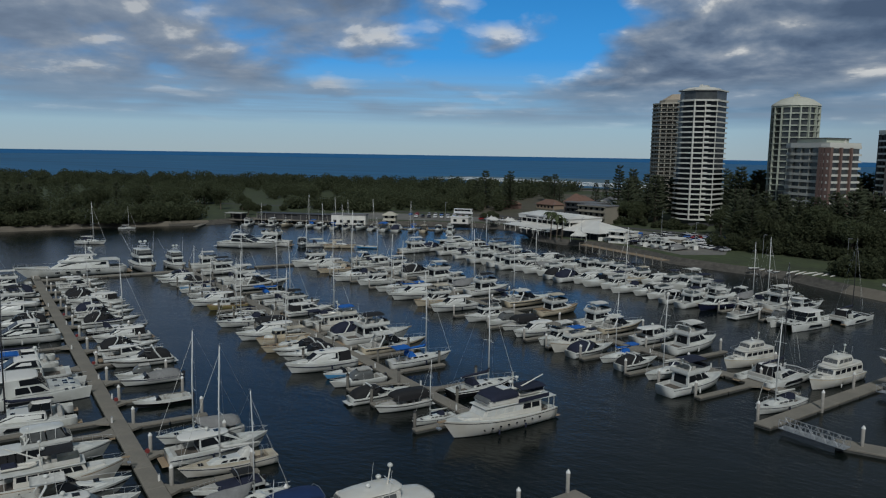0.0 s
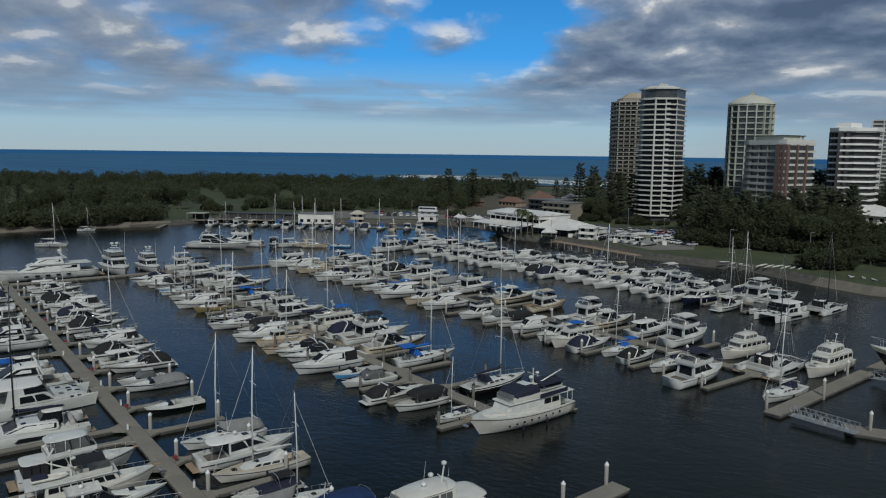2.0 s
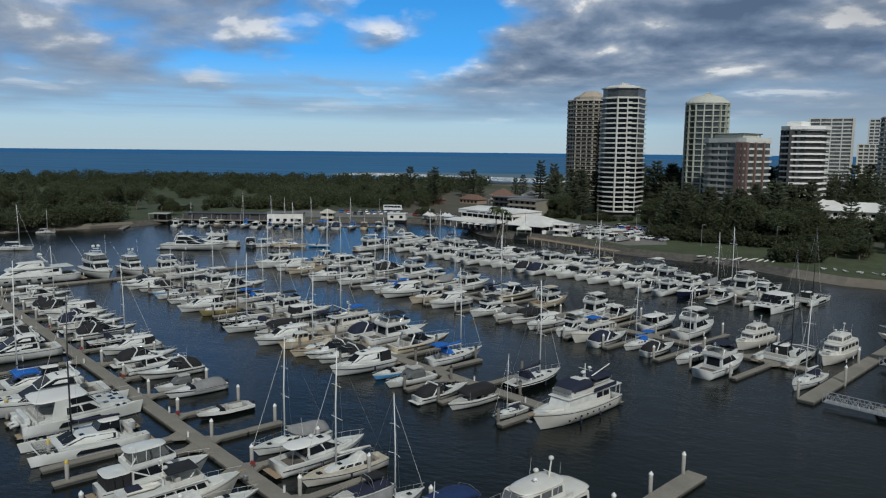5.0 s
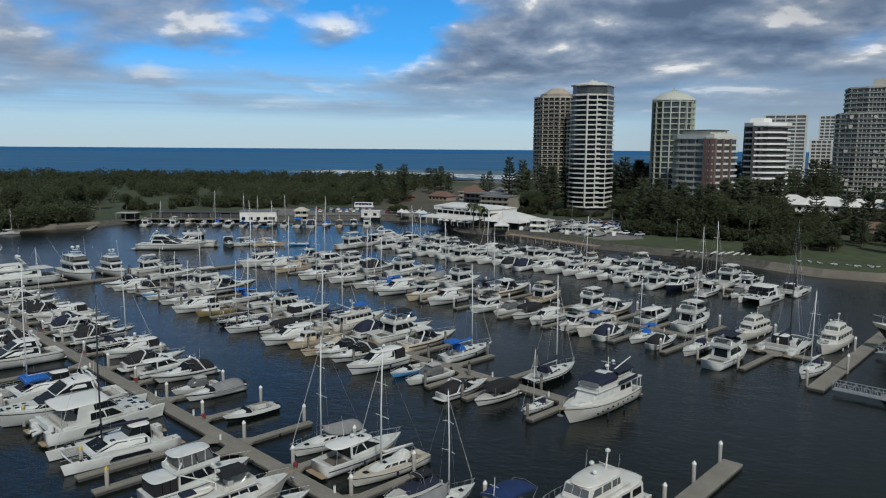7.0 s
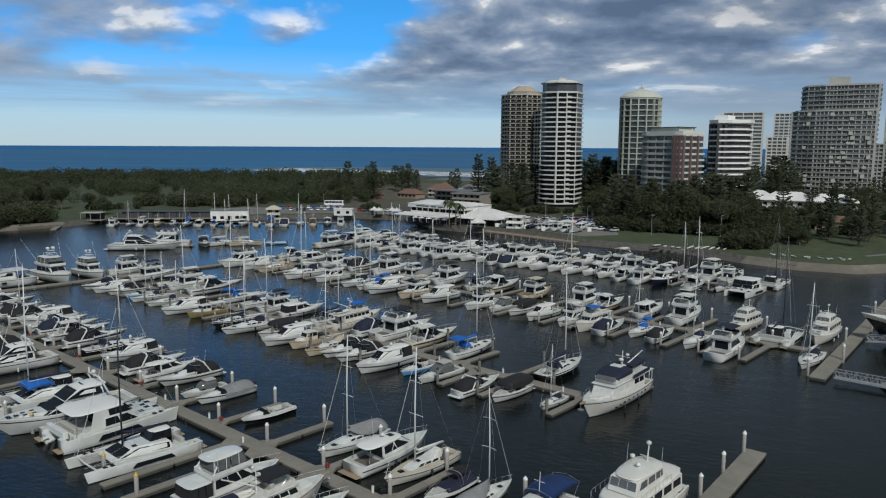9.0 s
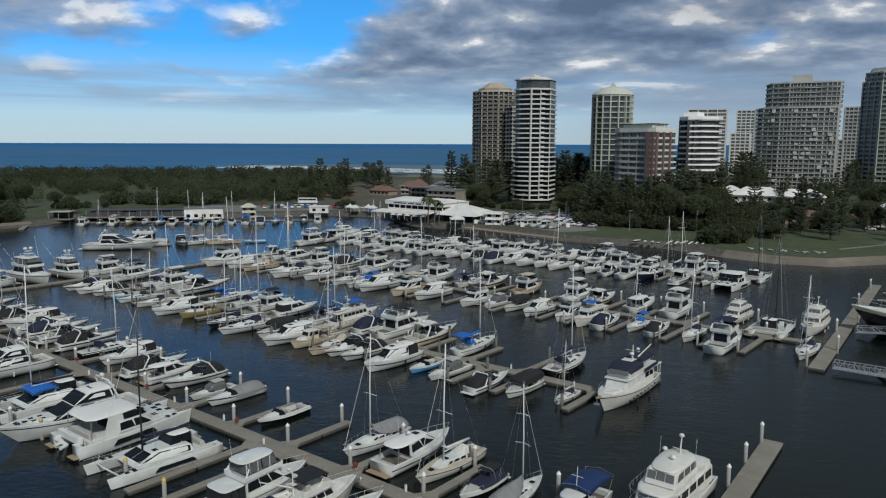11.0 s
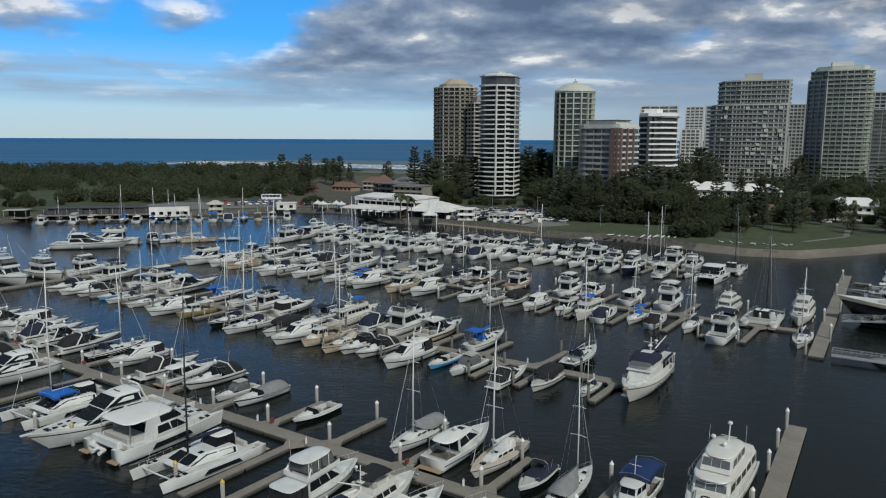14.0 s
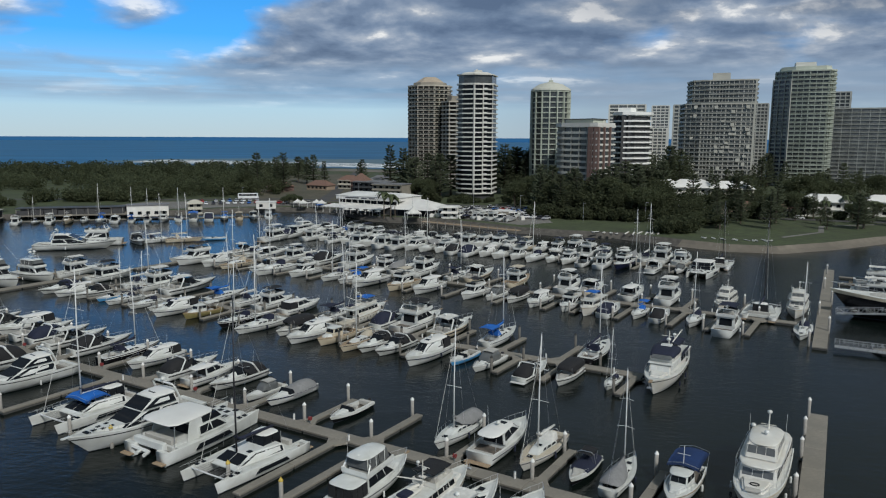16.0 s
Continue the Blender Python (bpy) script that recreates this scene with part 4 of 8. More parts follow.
def exp(c, L=11.0):
    top = thing("sports_cruiser", "", "boat")
    B, F = L * 0.315, L * 0.105
    hull(top, L, B, F, CREAM if c == "cream" else GEL, fine=2.0, rake=0.14)
    stripe(top, L, B, F, RUBBER, 0.66, 0.82, fine=2.0, rake=0.14)
    deck(top, L, B, F, GEL_DECK, cockpit=0.42, well=0.6, fine=2.0, rake=0.14)
    bm = BM()
    q = block(bm, -0.09 * L, 0.36 * L, B * 0.80, B * 0.26, F * 1.02, F + 0.82, 0.30 * L, 0.0, 0.28, bevel=0.16)
    part("coachroof", bm, GEL, top, smooth=False)
    windows(top, q, [(0.06, 0.42, 0.25, 0.80, 0.04), (0.45, 0.72, 0.28, 0.76, 0.08)])
    bm = BM()
    q2 = block(bm, -0.14 * L, 0.06 * L, B * 0.80, B * 0.58, F + 0.55, F + 1.45, 0.11 * L, 0.05, 0.12, bevel=0.03)
    part("windscreen", bm, GLASS, top)
    bm = BM()
    tube(bm, [(-0.14 * L, B * 0.36, F + 1.45), (-0.05 * L, B * 0.26, F + 1.47), (-0.05 * L, -B * 0.26, F + 1.47), (-0.14 * L, -B * 0.36, F + 1.45)], 0.035, 5)
    part("windscreen_frame", bm, STEEL, top)
    aerials(top, [(-0.22 * L, B * 0.3, F + 1.5, 2.2)])
    blocks(top, "cockpit_seat", [(-0.45 * L, -0.40 * L, -B * 0.32, B * 0.32, F * 0.45, F * 0.45 + 0.75), (-0.30 * L, -0.24 * L, -B * 0.34, -0.2, F * 0.45, F * 0.45 + 1.0), (-0.30 * L, -0.24 * L, 0.2, B * 0.34, F * 0.45, F * 0.45 + 1.0)], VINYL)
    if c not in ("white", "cream"):
        tent(top, [(-0.45 * L, B * 0.41, F - 0.05, F + 0.75), (-0.40 * L, B * 0.425, F - 0.05, F + 1.30), (-0.30 * L, B * 0.43, F - 0.02, F + 1.66), (-0.19 * L, B * 0.425, F, F + 1.74), (-0.10 * L, B * 0.40, F + 0.35, F + 1.66), (-0.05 * L, B * 0.36, F + 0.80, F + 1.50)], CANVAS[c])
        arch(top, -0.20 * L, B * 0.94, F, F + 1.82, 1.1, GEL, 0.13)
    else:
        arch(top, -0.22 * L, B * 0.9, F, F + 1.75, 0.9, GEL, 0.13)
        radar(top, -0.21 * L, 0.0, F + 2.1, 0.26)
        canopy(top, -0.34 * L, -0.06 * L, B * 0.76, F + 1.75, CANVAS["white"], 0.16, "bimini", posts=F)
    rail(top, L, B, F, 0.5, 0.5, fine=2.0, rake=0.14)
    blocks(top, "swim_platform", [(-0.5 * L - 0.8, -0.5 * L - 0.01, -B * 0.4, B * 0.4, 0.25, 0.35)], GEL_DECK)
    blocks(top, "foredeck_hatch", [(0.17 * L, 0.22 * L, -0.3, 0.3, F + 0.62, F + 0.74)], GLASS, 0.02)
    return top, L


def sedan(c, L=12.0):
    top = thing("saloon_cruiser", "", "boat")
    B, F = L * 0.33, L * 0.112
    hull(top, L, B, F, CREAM if c == "cream" else GEL)
    stripe(top, L, B, F, CANVAS["navy"], 0.62, 0.70)
    deck(top, L, B, F, GEL_DECK, cockpit=0.27)
    z1 = F + 1.52
    bm = BM()
    q = block(bm, -0.22 * L, 0.25 * L, B * 0.80, B * 0.50, F, z1, 2.3, 0.05, 0.22, bevel=0.1)
    part("cabin", bm, GEL, top)
    windows(top, q, [(0.04, 0.47, 0.30, 0.86, 0.01), (0.49, 0.93, 0.30, 0.86, 0.20)])
    one_pane(top, q["front"], 0.04, 0.96, 0.20, 0.92, split=2)
    one_pane(top, q["rear"], 0.08, 0.92, 0.05, 0.9, "saloon_door")
    crowned(top, -0.40 * L, 0.09 * L, B * 0.76, B * 0.60, z1 - 0.06, ROOF_WHITE)
    for sg in (1, -1):
        bm = BM()
        tube(bm, [(-0.39 * L, sg * B * 0.35, F), (-0.38 * L, sg * B * 0.35, z1)], 0.04, 5)
        part("hardtop_post", bm, STEEL, top)
    bm = BM()
    block(bm, 0.18 * L, 0.38 * L, B * 0.46, B * 0.22, F * 1.06, F * 1.12 + 0.42, 1.0, 0.1, 0.1, bevel=0.1)
    part("coachroof", bm, GEL_DECK, top)
    if c in ("black", "navy", "blue"):
        bm = BM()
        q3 = block(bm, -0.40 * L, -0.23 * L, B * 0.8, B * 0.8, F, z1, 0, 0.2, 0.05, bevel=None)
        for s in ("port", "starboard", "rear"):
            pane(bm, q3[s], 0.0, 1.0, 0.0, 0.98)
        part("cockpit_curtain", bm, CANVAS[c], top)
    blocks(top, "roof_hatch", [(-0.05 * L, 0.01 * L, -0.4, 0.4, z1 + 0.14, z1 + 0.22)], GLASS, 0.02)
    radar(top, -0.12 * L, 0.0, z1 + 0.6, 0.28)
    aerials(top, [(-0.15 * L, B * 0.28, z1 + 0.1, 2.6)])
    rail(top, L, B, F, 0.45)
    blocks(top, "cockpit_seat", [(-0.46 * L, -0.42 * L, -B * 0.32, B * 0.32, F * 0.5, F * 0.5 + 0.6)], VINYL)
    blocks(top, "swim_platform", [(-0.5 * L - 0.85, -0.5 * L - 0.01, -B * 0.4, B * 0.4, 0.28, 0.38)], TEAK)
    fenders(top, L, B, F, (-0.1 * L,))
    return top, L


def sail(c, L=11.0):
    top = thing("sailing_yacht", "", "boat")
    B, F = L * 0.30, L * 0.095
    kw = dict(fine=1.9, transom=0.70, rake=0.10, sheer=0.28)
    hull(top, L, B, F, {"cream": CREAM, "tan": IVORY, "black": BLACK_HULL}.get(c, GEL), draft=0.5, **kw)
    stripe(top, L, B, F, CANVAS["navy"] if c != "black" else CAP, 0.78, 0.86, **kw)
    deck(top, L, B, F, {"cream": TEAK, "tan": CANVAS["cream"]}.get(c, GEL_DECK), well=0.5, well2=(0.07, 0.28), gunwale=0.45, **kw)
    bm = BM()
    q = block(bm, -0.20 * L, 0.22 * L, B * 0.62, B * 0.38, F, F * 1.1 + 0.42, 0.9, 0.05, 0.12, bevel=0.08)
    part("coachroof", bm, GEL, top)
    windows(top, q, [(0.08, 0.28, 0.3, 0.75, 0.01), (0.33, 0.53, 0.3, 0.75, 0.01), (0.58, 0.74, 0.3, 0.75, 0.03)])
    blocks(top, "deck_hatch", [(0.25 * L, 0.30 * L, -0.3, 0.3, F * 1.12, F * 1.12 + 0.12)], GLASS, 0.02)
    blocks(top, "deck_hatch", [(0.02 * L, 0.06 * L, -0.28, 0.28, F * 1.1 + 0.40, F * 1.1 + 0.50)], GLASS, 0.02)
    cv = {"white": "navy", "black": "navy", "tan": "white"}.get(c, c)
    sc = CANVAS[cv if cv in CANVAS else "navy"] if c != "white" else CANVAS["white"]
    rigging(top, L, 0.08 * L, F + 0.4, L * 1.18, B=B, sailcolor=sc, material=MAST)
    bm = BM()
    block(bm, -0.23 * L, -0.10 * L, B * 0.60, B * 0.54, F + 0.35, F + 1.3, 0.8, 0.0, 0.15, bevel=0.1)
    part("spray_hood", bm, CANVAS[cv if cv in CANVAS else "navy"], top)
    if c in ("blue", "navy"):
        canopy(top, -0.46 * L, -0.22 * L, B * 0.75, F + 1.95, CANVAS[c], 0.15, "bimini", posts=F)
    elif c == "grey":
        # a boom tent, ridged along the boom and pulled out over the cockpit
        tent(top, [(-0.45 * L, B * 0.36, F + 0.55, F + 1.25), (-0.38 * L, B * 0.42, F + 0.45, F + 1.60), (-0.26 * L, B * 0.44, F + 0.40, F + 1.72), (-0.12 * L, B * 0.38, F + 0.45, F + 1.75), (0.0, B * 0.20, F + 0.8, F + 1.85), (0.06 * L, B * 0.05, F + 1.3, F + 2.0)], CANVAS["grey"], "boom_tent", power=1.5)
    bm = BM()
    bmesh.ops.create_circle(bm, segments=14, radius=0.45)
    bmesh.ops.rotate(bm, verts=bm.verts[:], matrix=Matrix.Rotation(math.pi / 2, 3, "Y"))
    ring = [v.co.copy() for v in bm.verts]
    bm.clear()
    tube(bm, [p + Vector((-0.36 * L, 0, F + 0.55)) for p in ring + ring[:1]], 0.03, 4)
    box(bm, -0.36 * L + 0.02, -0.36 * L + 0.2, -0.1, 0.1, F - 0.45, F + 0.6)
    part("steering_wheel", bm, STEEL, top)
    rail(top, L, B, F, 0.86, 0.6, name="pulpit", **kw)
    lines, rake = hull_lines(L, B, F, n=25, **kw)
    bm = BM()
    for sg in (1, -1):
        run = [((s - 0.5) * L, sg * (h - 0.06), zs + 0.6) for s, h, zs in lines if 0.02 <= s <= 0.88]
        tube(bm, run, 0.012, 3)
        for p in run[::3]:
            tube(bm, [(p[0], p[1], p[2] - 0.6), p], 0.016, 3)
    part("lifeline", bm, STEEL, top)
    fenders(top, L, B, F, (0.0,))
    return top, L


def launch(c, L=10.0):
    top = thing("pilothouse_launch", "", "boat")
    B, F = L * 0.32, L * 0.115
    hull(top, L, B, F, {"cream": CREAM, "yellow": YELLOW_HULL}.get(c, GEL), transom=0.8)
    stripe(top, L, B, F, TEAK, 0.86, 0.94, transom=0.8)
    deck(top, L, B, F, TEAK if c in ("cream", "yellow") else GEL_DECK, cockpit=0.45, transom=0.8)
    z1 = F + 1.45
    bm = BM()
    q = block(bm, -0.06 * L, 0.20 * L, B * 0.68, B * 0.55, F, z1, 0.5, 0.05, 0.1, bevel=0.06)
    part("wheelhouse", bm, CREAM if c == "cream" else GEL, top)
    windows(top, q, [(0.06, 0.46, 0.5, 0.88, 0.0), (0.52, 0.9, 0.5, 0.88, 0.05)])
    one_pane(top, q["front"], 0.05, 0.95, 0.5, 0.88, split=2)
    crowned(top, -0.08 * L, 0.185 * L, B * 0.74, B * 0.62, z1 - 0.03, GEL_DECK, "wheelhouse_roof", 0.09, 0.1)
    bm = BM()
    block(bm, 0.19 * L, 0.36 * L, B * 0.52, B * 0.28, F * 1.04, F * 1.1 + 0.45, 0.5, 0.0, 0.1, bevel=0.06)
    part("trunk_cabin", bm, GEL, top)
    if c in ("navy", "blue", "green", "black"):
        canopy(top, -0.47 * L, 0.02 * L, B * 1.0, z1 + 0.42, CANVAS["deep_blue" if c == "navy" else c], 0.35, "awning", posts=F, drop=0.35)
    else:
        canopy(top, -0.40 * L, -0.06 * L, B * 0.78, z1 + 0.1, CANVAS["cream" if c == "cream" else "white"], 0.18, "awning", posts=F)
    bm = BM()
    tube(bm, [(0.0, 0, z1), (-0.15, 0, z1 + 2.4)], 0.05, 6, 0.03)
    tube(bm, [(-0.1, -0.6, z1 + 1.5), (-0.1, 0.6, z1 + 1.5)], 0.025, 4)
    part("signal_mast", bm, MAST, top)
    rail(top, L, B, F, 0.55, transom=0.8)
    blocks(top, "engine_box", [(-0.30 * L, -0.20 * L, -0.55, 0.55, F * 0.4, F * 0.4 + 0.65)], VINYL)
    fenders(top, L, B, F, (-0.1 * L,))
    return top, L


def cov(c, L=8.0):
    top = thing("covered_runabout", "", "boat")
    B, F = L * 0.31, L * 0.115
    hull(top, L, B, F, BLACK_HULL if c == "navy" else GEL, fine=2.0, sheer=0.22)
    if c == "navy":
        stripe(top, L, B, F, GEL, 0.55, 1.0, fine=2.0, sheer=0.22)
        canopy(top, -0.36 * L, -0.06 * L, B * 0.7, F + 1.25, CANVAS["black"], 0.14, "bimini", posts=F)
    else:
        stripe(top, L, B, F, RUBBER, 0.72, 0.84, fine=2.0, sheer=0.22)
    deck(top, L, B, F, GEL_DECK, cockpit=0.6, fine=2.0, sheer=0.22)
    if c == "black":
        tent(top, [(-0.46 * L, B * 0.47, F + 0.9, F + 1.25), (-0.42 * L, B * 0.48, F + 0.55, F + 1.5), (-0.2 * L, B * 0.48, F + 0.5, F + 1.62), (0.05 * L, B * 0.47, F + 0.5, F + 1.6), (0.16 * L, B * 0.42, F + 0.6, F + 1.42), (0.20 * L, B * 0.36, F + 0.9, F + 1.2)], CANVAS[c], "awning", power=4.5)
        for x in (-0.40, -0.12, 0.14):
            for sg in (1, -1):
                bm = BM()
                tube(bm, [(x * L, sg * B * 0.44, F * 0.8), (x * L, sg * B * 0.44, F + 1.3)], 0.03, 5)
                part("awning_post", bm, STEEL, top)
        blocks(top, "cockpit_seat", [(-0.44 * L, -0.30 * L, -B * 0.36, B * 0.36, F * 0.5, F + 0.25)], VINYL)
        blocks(top, "helm_console", [(-0.05 * L, 0.03 * L, -B * 0.30, B * 0.30, F * 0.5, F + 0.45)], VINYL)
    else:
        cover(top, L, B, F, CANVAS[c], -0.47 * L, 0.17 * L, 0.6 if c == "navy" else 1.15, hang=0.05 if c == "navy" else 0.25, fine=2.0, sheer=0.22)
    bm = BM()
    block(bm, 0.15 * L, 0.40 * L, B * 0.6, B * 0.2, F * 1.1, F * 1.15 + 0.2, 0.6, 0.0, 0.1, bevel=0.06)
    part("foredeck_cushion", bm, VINYL, top)
    arch(top, -0.12 * L, B * 0.9, F, F + 1.55, 0.3, STEEL, 0.04)
    rail(top, L, B, F, 0.62, 0.4, fine=2.0, sheer=0.22)
    outboard(top, -0.5 * L - 0.05, 0, F * 0.7)
    blocks(top, "swim_platform", [(-0.5 * L - 0.5, -0.5 * L - 0.01, 0.35, B * 0.42, 0.25, 0.33)], GEL_DECK)
    return top, L


def day(c, L=7.5):
    top = thing("runabout", "", "boat")
    B, F = L * 0.31, L * 0.105
    H = {"blue": BLUE_HULL, "black": BLACK_HULL}.get(c, GEL)
    hull(top, L, B, F, H, fine=1.9, sheer=0.2)
    if c == "black":
        stripe(top, L, B, F, GEL, 0.60, 1.0, fine=1.9, sheer=0.2)
    else:
        stripe(top, L, B, F, {"blue": GEL, "white": GEL_DECK}.get(c, CANVAS["navy"]), 0.80, 0.97, fine=1.9, sheer=0.2)
    deck(top, L, B, F, GEL_DECK, cockpit=0.62, well=0.5, fine=1.9, sheer=0.2, gunwale=0.3)
    bm = BM()
    q = block(bm, 0.02 * L, 0.14 * L, B * 0.84, B * 0.72, F, F + 0.62, 0.5, 0.4, 0.08, bevel=None)
    for s in ("port", "starboard", "front"):
        pane(bm, q[s], 0.02, 0.98, 0.05, 0.98)
    part("windscreen", bm, GLASS, top)
    bm = BM()
    block(bm, 0.10 * L, 0.36 * L, B * 0.58, B * 0.2, F * 1.02, F * 1.1 + 0.22, 0.9, 0.0, 0.1, bevel=0.06)
    part("foredeck", bm, GEL, top)
    blocks(top, "seat", [(-0.10 * L, -0.04 * L, -B * 0.33, -0.15, F * 0.5, F + 0.35)], VINYL)
    blocks(top, "seat", [(-0.10 * L, -0.04 * L, 0.15, B * 0.33, F * 0.5, F + 0.35)], VINYL)
    blocks(top, "bench", [(-0.44 * L, -0.37 * L, -B * 0.35, B * 0.35, F * 0.5, F + 0.2)], VINYL)
    if c == "grey":
        cover(top, L, B, F, CANVAS["grey"], -0.47 * L, 0.12 * L, 0.85, fine=1.9, sheer=0.2)
    elif c == "white":
        tent(top, [(-0.24 * L, B * 0.40, F, F + 1.0), (-0.18 * L, B * 0.41, F, F + 1.28), (-0.02 * L, B * 0.41, F, F + 1.30), (0.08 * L, B * 0.38, F, F + 0.95), (0.14 * L, B * 0.34, F, F + 0.35)], CLEAR, "clear_enclosure", power=4.0)
        canopy(top, -0.22 * L, 0.02 * L, B * 0.70, F + 1.30, VINYL, 0.08, "sun_top")
    outboard(top, -0.5 * L - 0.05, 0, F * 0.65)
    rail(top, L, B, F, 0.66, 0.32, fine=1.9, sheer=0.2)
    return top, L


def trawl(c, L=18.0):
    top = thing("trawler_yacht", "", "boat")
    B, F = L * 0.28, L * (0.104 if c == "navy" else 0.115)
    kw = dict(sheer=0.55, fine=2.6, transom=0.82, rake=0.11)
    hull(top, L, B, F, IVORY, draft=0.6, **kw)
    stripe(top, L, B, F, RUBBER if c == "navy" else TEAK, 0.86, 0.91, **kw)
    deck(top, L, B, F, GEL_DECK, cockpit=0.16, gunwale=0.14, **kw)
    bm = BM()
    for sg in (1, -1):
        for k in range(8):
            x = (-0.30 + 0.075 * k) * L
            tube(bm, [(x, sg * B * 0.46, F * 0.66), (x, sg * B * 0.492, F * 0.66)], 0.13, 8)
    part("porthole", bm, GLASS, top)
    z1 = F + 1.95
    bm = BM()
    q = block(bm, -0.34 * L, 0.22 * L, B * 0.80, B * 0.62, F, z1, 0.9, 0.1, 0.1, bevel=0.08)
    part("saloon", bm, IVORY, top)
    for k in range(6):
        windows(top, q, [(0.04 + 0.155 * k, 0.175 + 0.155 * k, 0.44, 0.84, 0.0)], material=(GLASS if k in (0, 1) else GEL_DECK) if c == "navy" else GLASS)
    one_pane(top, q["front"], 0.05, 0.95, 0.44, 0.88, split=3, material=GEL_DECK if c == "navy" else GLASS)
    if c == "navy":
        for sg in (1, -1):
            bm = BM()
            box(bm, -0.40 * L, -0.10 * L, sg * B * 0.425 - 0.03, sg * B * 0.425 + 0.03, z1 + 0.15, z1 + 0.75)
            part("weather_cloth", bm, CANVAS["navy"], top)
    one_pane(top, q["rear"], 0.3, 0.7, 0.05, 0.85, "saloon_door")
    bm = BM()
    block(bm, -0.47 * L, 0.19 * L, B * 0.92, B * 0.70, z1, z1 + 0.14, 0.1, 0.0, 0.02, bevel=0.05)
    part("boat_deck", bm, GEL_DECK, top)
    bm = BM()
    for sg in (1, -1):
        for x in (-0.455 * L, -0.40 * L):
            tube(bm, [(x, sg * B * 0.42, F), (x, sg * B * 0.42, z1)], 0.05, 5)
    part("deck_post", bm, IVORY, top)
    z2 = z1 + 0.14
    tray(top, -0.12 * L, 0.14 * L, B * 0.74, B * 0.6, z2, z2 + 0.85, -0.1, -0.05, IVORY, deep=0.7)
    blocks(top, "helm_seat", [(-0.06 * L, -0.02 * L, -1.0, 1.0, z2 + 0.1, z2 + 1.0)], VINYL)
    if c == "navy":
        tent(top, [(-0.11 * L, B * 0.37, z2 + 1.0, z2 + 1.66), (-0.08 * L, B * 0.40, z2 + 0.95, z2 + 1.86), (0.0, B * 0.39, z2 + 0.9, z2 + 1.9), (0.09 * L, B * 0.36, z2 + 0.85, z2 + 1.72), (0.125 * L, B * 0.335, z2 + 0.85, z2 + 1.40), (0.135 * L, B * 0.32, z2 + 0.85, z2 + 1.25)], CANVAS["navy"], "flybridge_cover", power=4.0)
        screen = BM()
        block(screen, 0.10 * L, 0.168 * L, B * 0.70, B * 0.56, z2 + 0.62, z2 + 1.16, 0.55, 0.0, 0.1, bevel=0.04)
        part("flybridge_screen", screen, CLEAR, top)
        canopy(top, -0.40 * L, -0.16 * L, B * 0.62, z2 + 1.45, CANVAS["navy"], 0.22, "boat_deck_awning", posts=z2)
        blocks(top, "liferaft", [(-0.08 * L, -0.01 * L, -0.8, 0.8, z2 + 1.86, z2 + 2.02)], GEL, 0.06)
    else:
        canopy(top, -0.14 * L, 0.1 * L, B * 0.74, z2 + 2.1, CANVAS[c], 0.15, "bimini", posts=z2 + 0.8)
    bm = BM()
    tube(bm, [(-0.14 * L, 0, z2), (-0.14 * L, 0, z2 + 3.9)], 0.13, 6, 0.07)
    tube(bm, [(-0.14 * L, -1.1, z2 + 3.0), (-0.14 * L, 1.1, z2 + 3.0)], 0.05, 5)
    box(bm, -0.16 * L, -0.12 * L, -0.5, 0.5, z2 + 1.5, z2 + 1.6)
    part("mast", bm, IVORY, top)
    radar(top, -0.12 * L, 0.0, z2 + 2.55, 0.36)
    radar(top, -0.14 * L, 0.75, z2 + 3.4, 0.28)
    bm = BM()
    tube(bm, [(-0.15 * L, 0, z2 + 1.1), (-0.39 * L, 1.0, z2 + 3.1)], 0.12, 6, 0.08)
    part("davit_boom", bm, IVORY, top)
    t2 = part("tender", BM(), IVORY, top)
    bm = BM()
    for sg in (1, -1):
        tube(bm, [(-0.42 * L, sg * 0.6, z2 + 0.45), (-0.22 * L, sg * 0.6, z2 + 0.45), (-0.17 * L, sg * 0.2, z2 + 0.55)], 0.22, 7)
    box(bm, -0.42 * L, -0.20 * L, -0.5, 0.5, z2 + 0.18, z2 + 0.4)
    bm.to_mesh(t2.data)
    bm.free()
    bm = BM()
    block(bm, -0.42 * L, -0.3 * L, 1.7, 1.6, z2 + 0.6, z2 + 1.05, 0.3, 0.1, 0.2, bevel=0.1)
    part("tender_cover", bm, CANVAS["navy"], t2)
    bm = BM()
    block(bm, 0.20 * L, 0.36 * L, B * 0.5, B * 0.34, F * 1.15, F * 1.2 + 0.55, 0.5, 0.0, 0.1, bevel=0.08)
    part("trunk_cabin", bm, IVORY, top)
    rail(top, L, B, F, 0.3, 0.7, **kw)
    bm = BM()
    box(bm, 0.47 * L, 0.535 * L, -0.22, 0.22, F * 1.5, F * 1.5 + 0.14)
    part("bow_sprit", bm, TEAK, top)
    bm = BM()
    tube(bm, [(0.535 * L, 0, F * 1.45), (0.53 * L, 0, F * 1.1)], 0.06, 5)
    box(bm, 0.515 * L, 0.54 * L, -0.35, 0.35, F * 1.0, F * 1.1)
    part("anchor", bm, STEEL, top)
    blocks(top, "swim_platform", [(-0.5 * L - 0.8, -0.5 * L - 0.01, -B * 0.38, B * 0.38, 0.3, 0.4)], TEAK)
    fenders(top, L, B, F, (-0.15 * L, 0.1 * L))
    return top, L


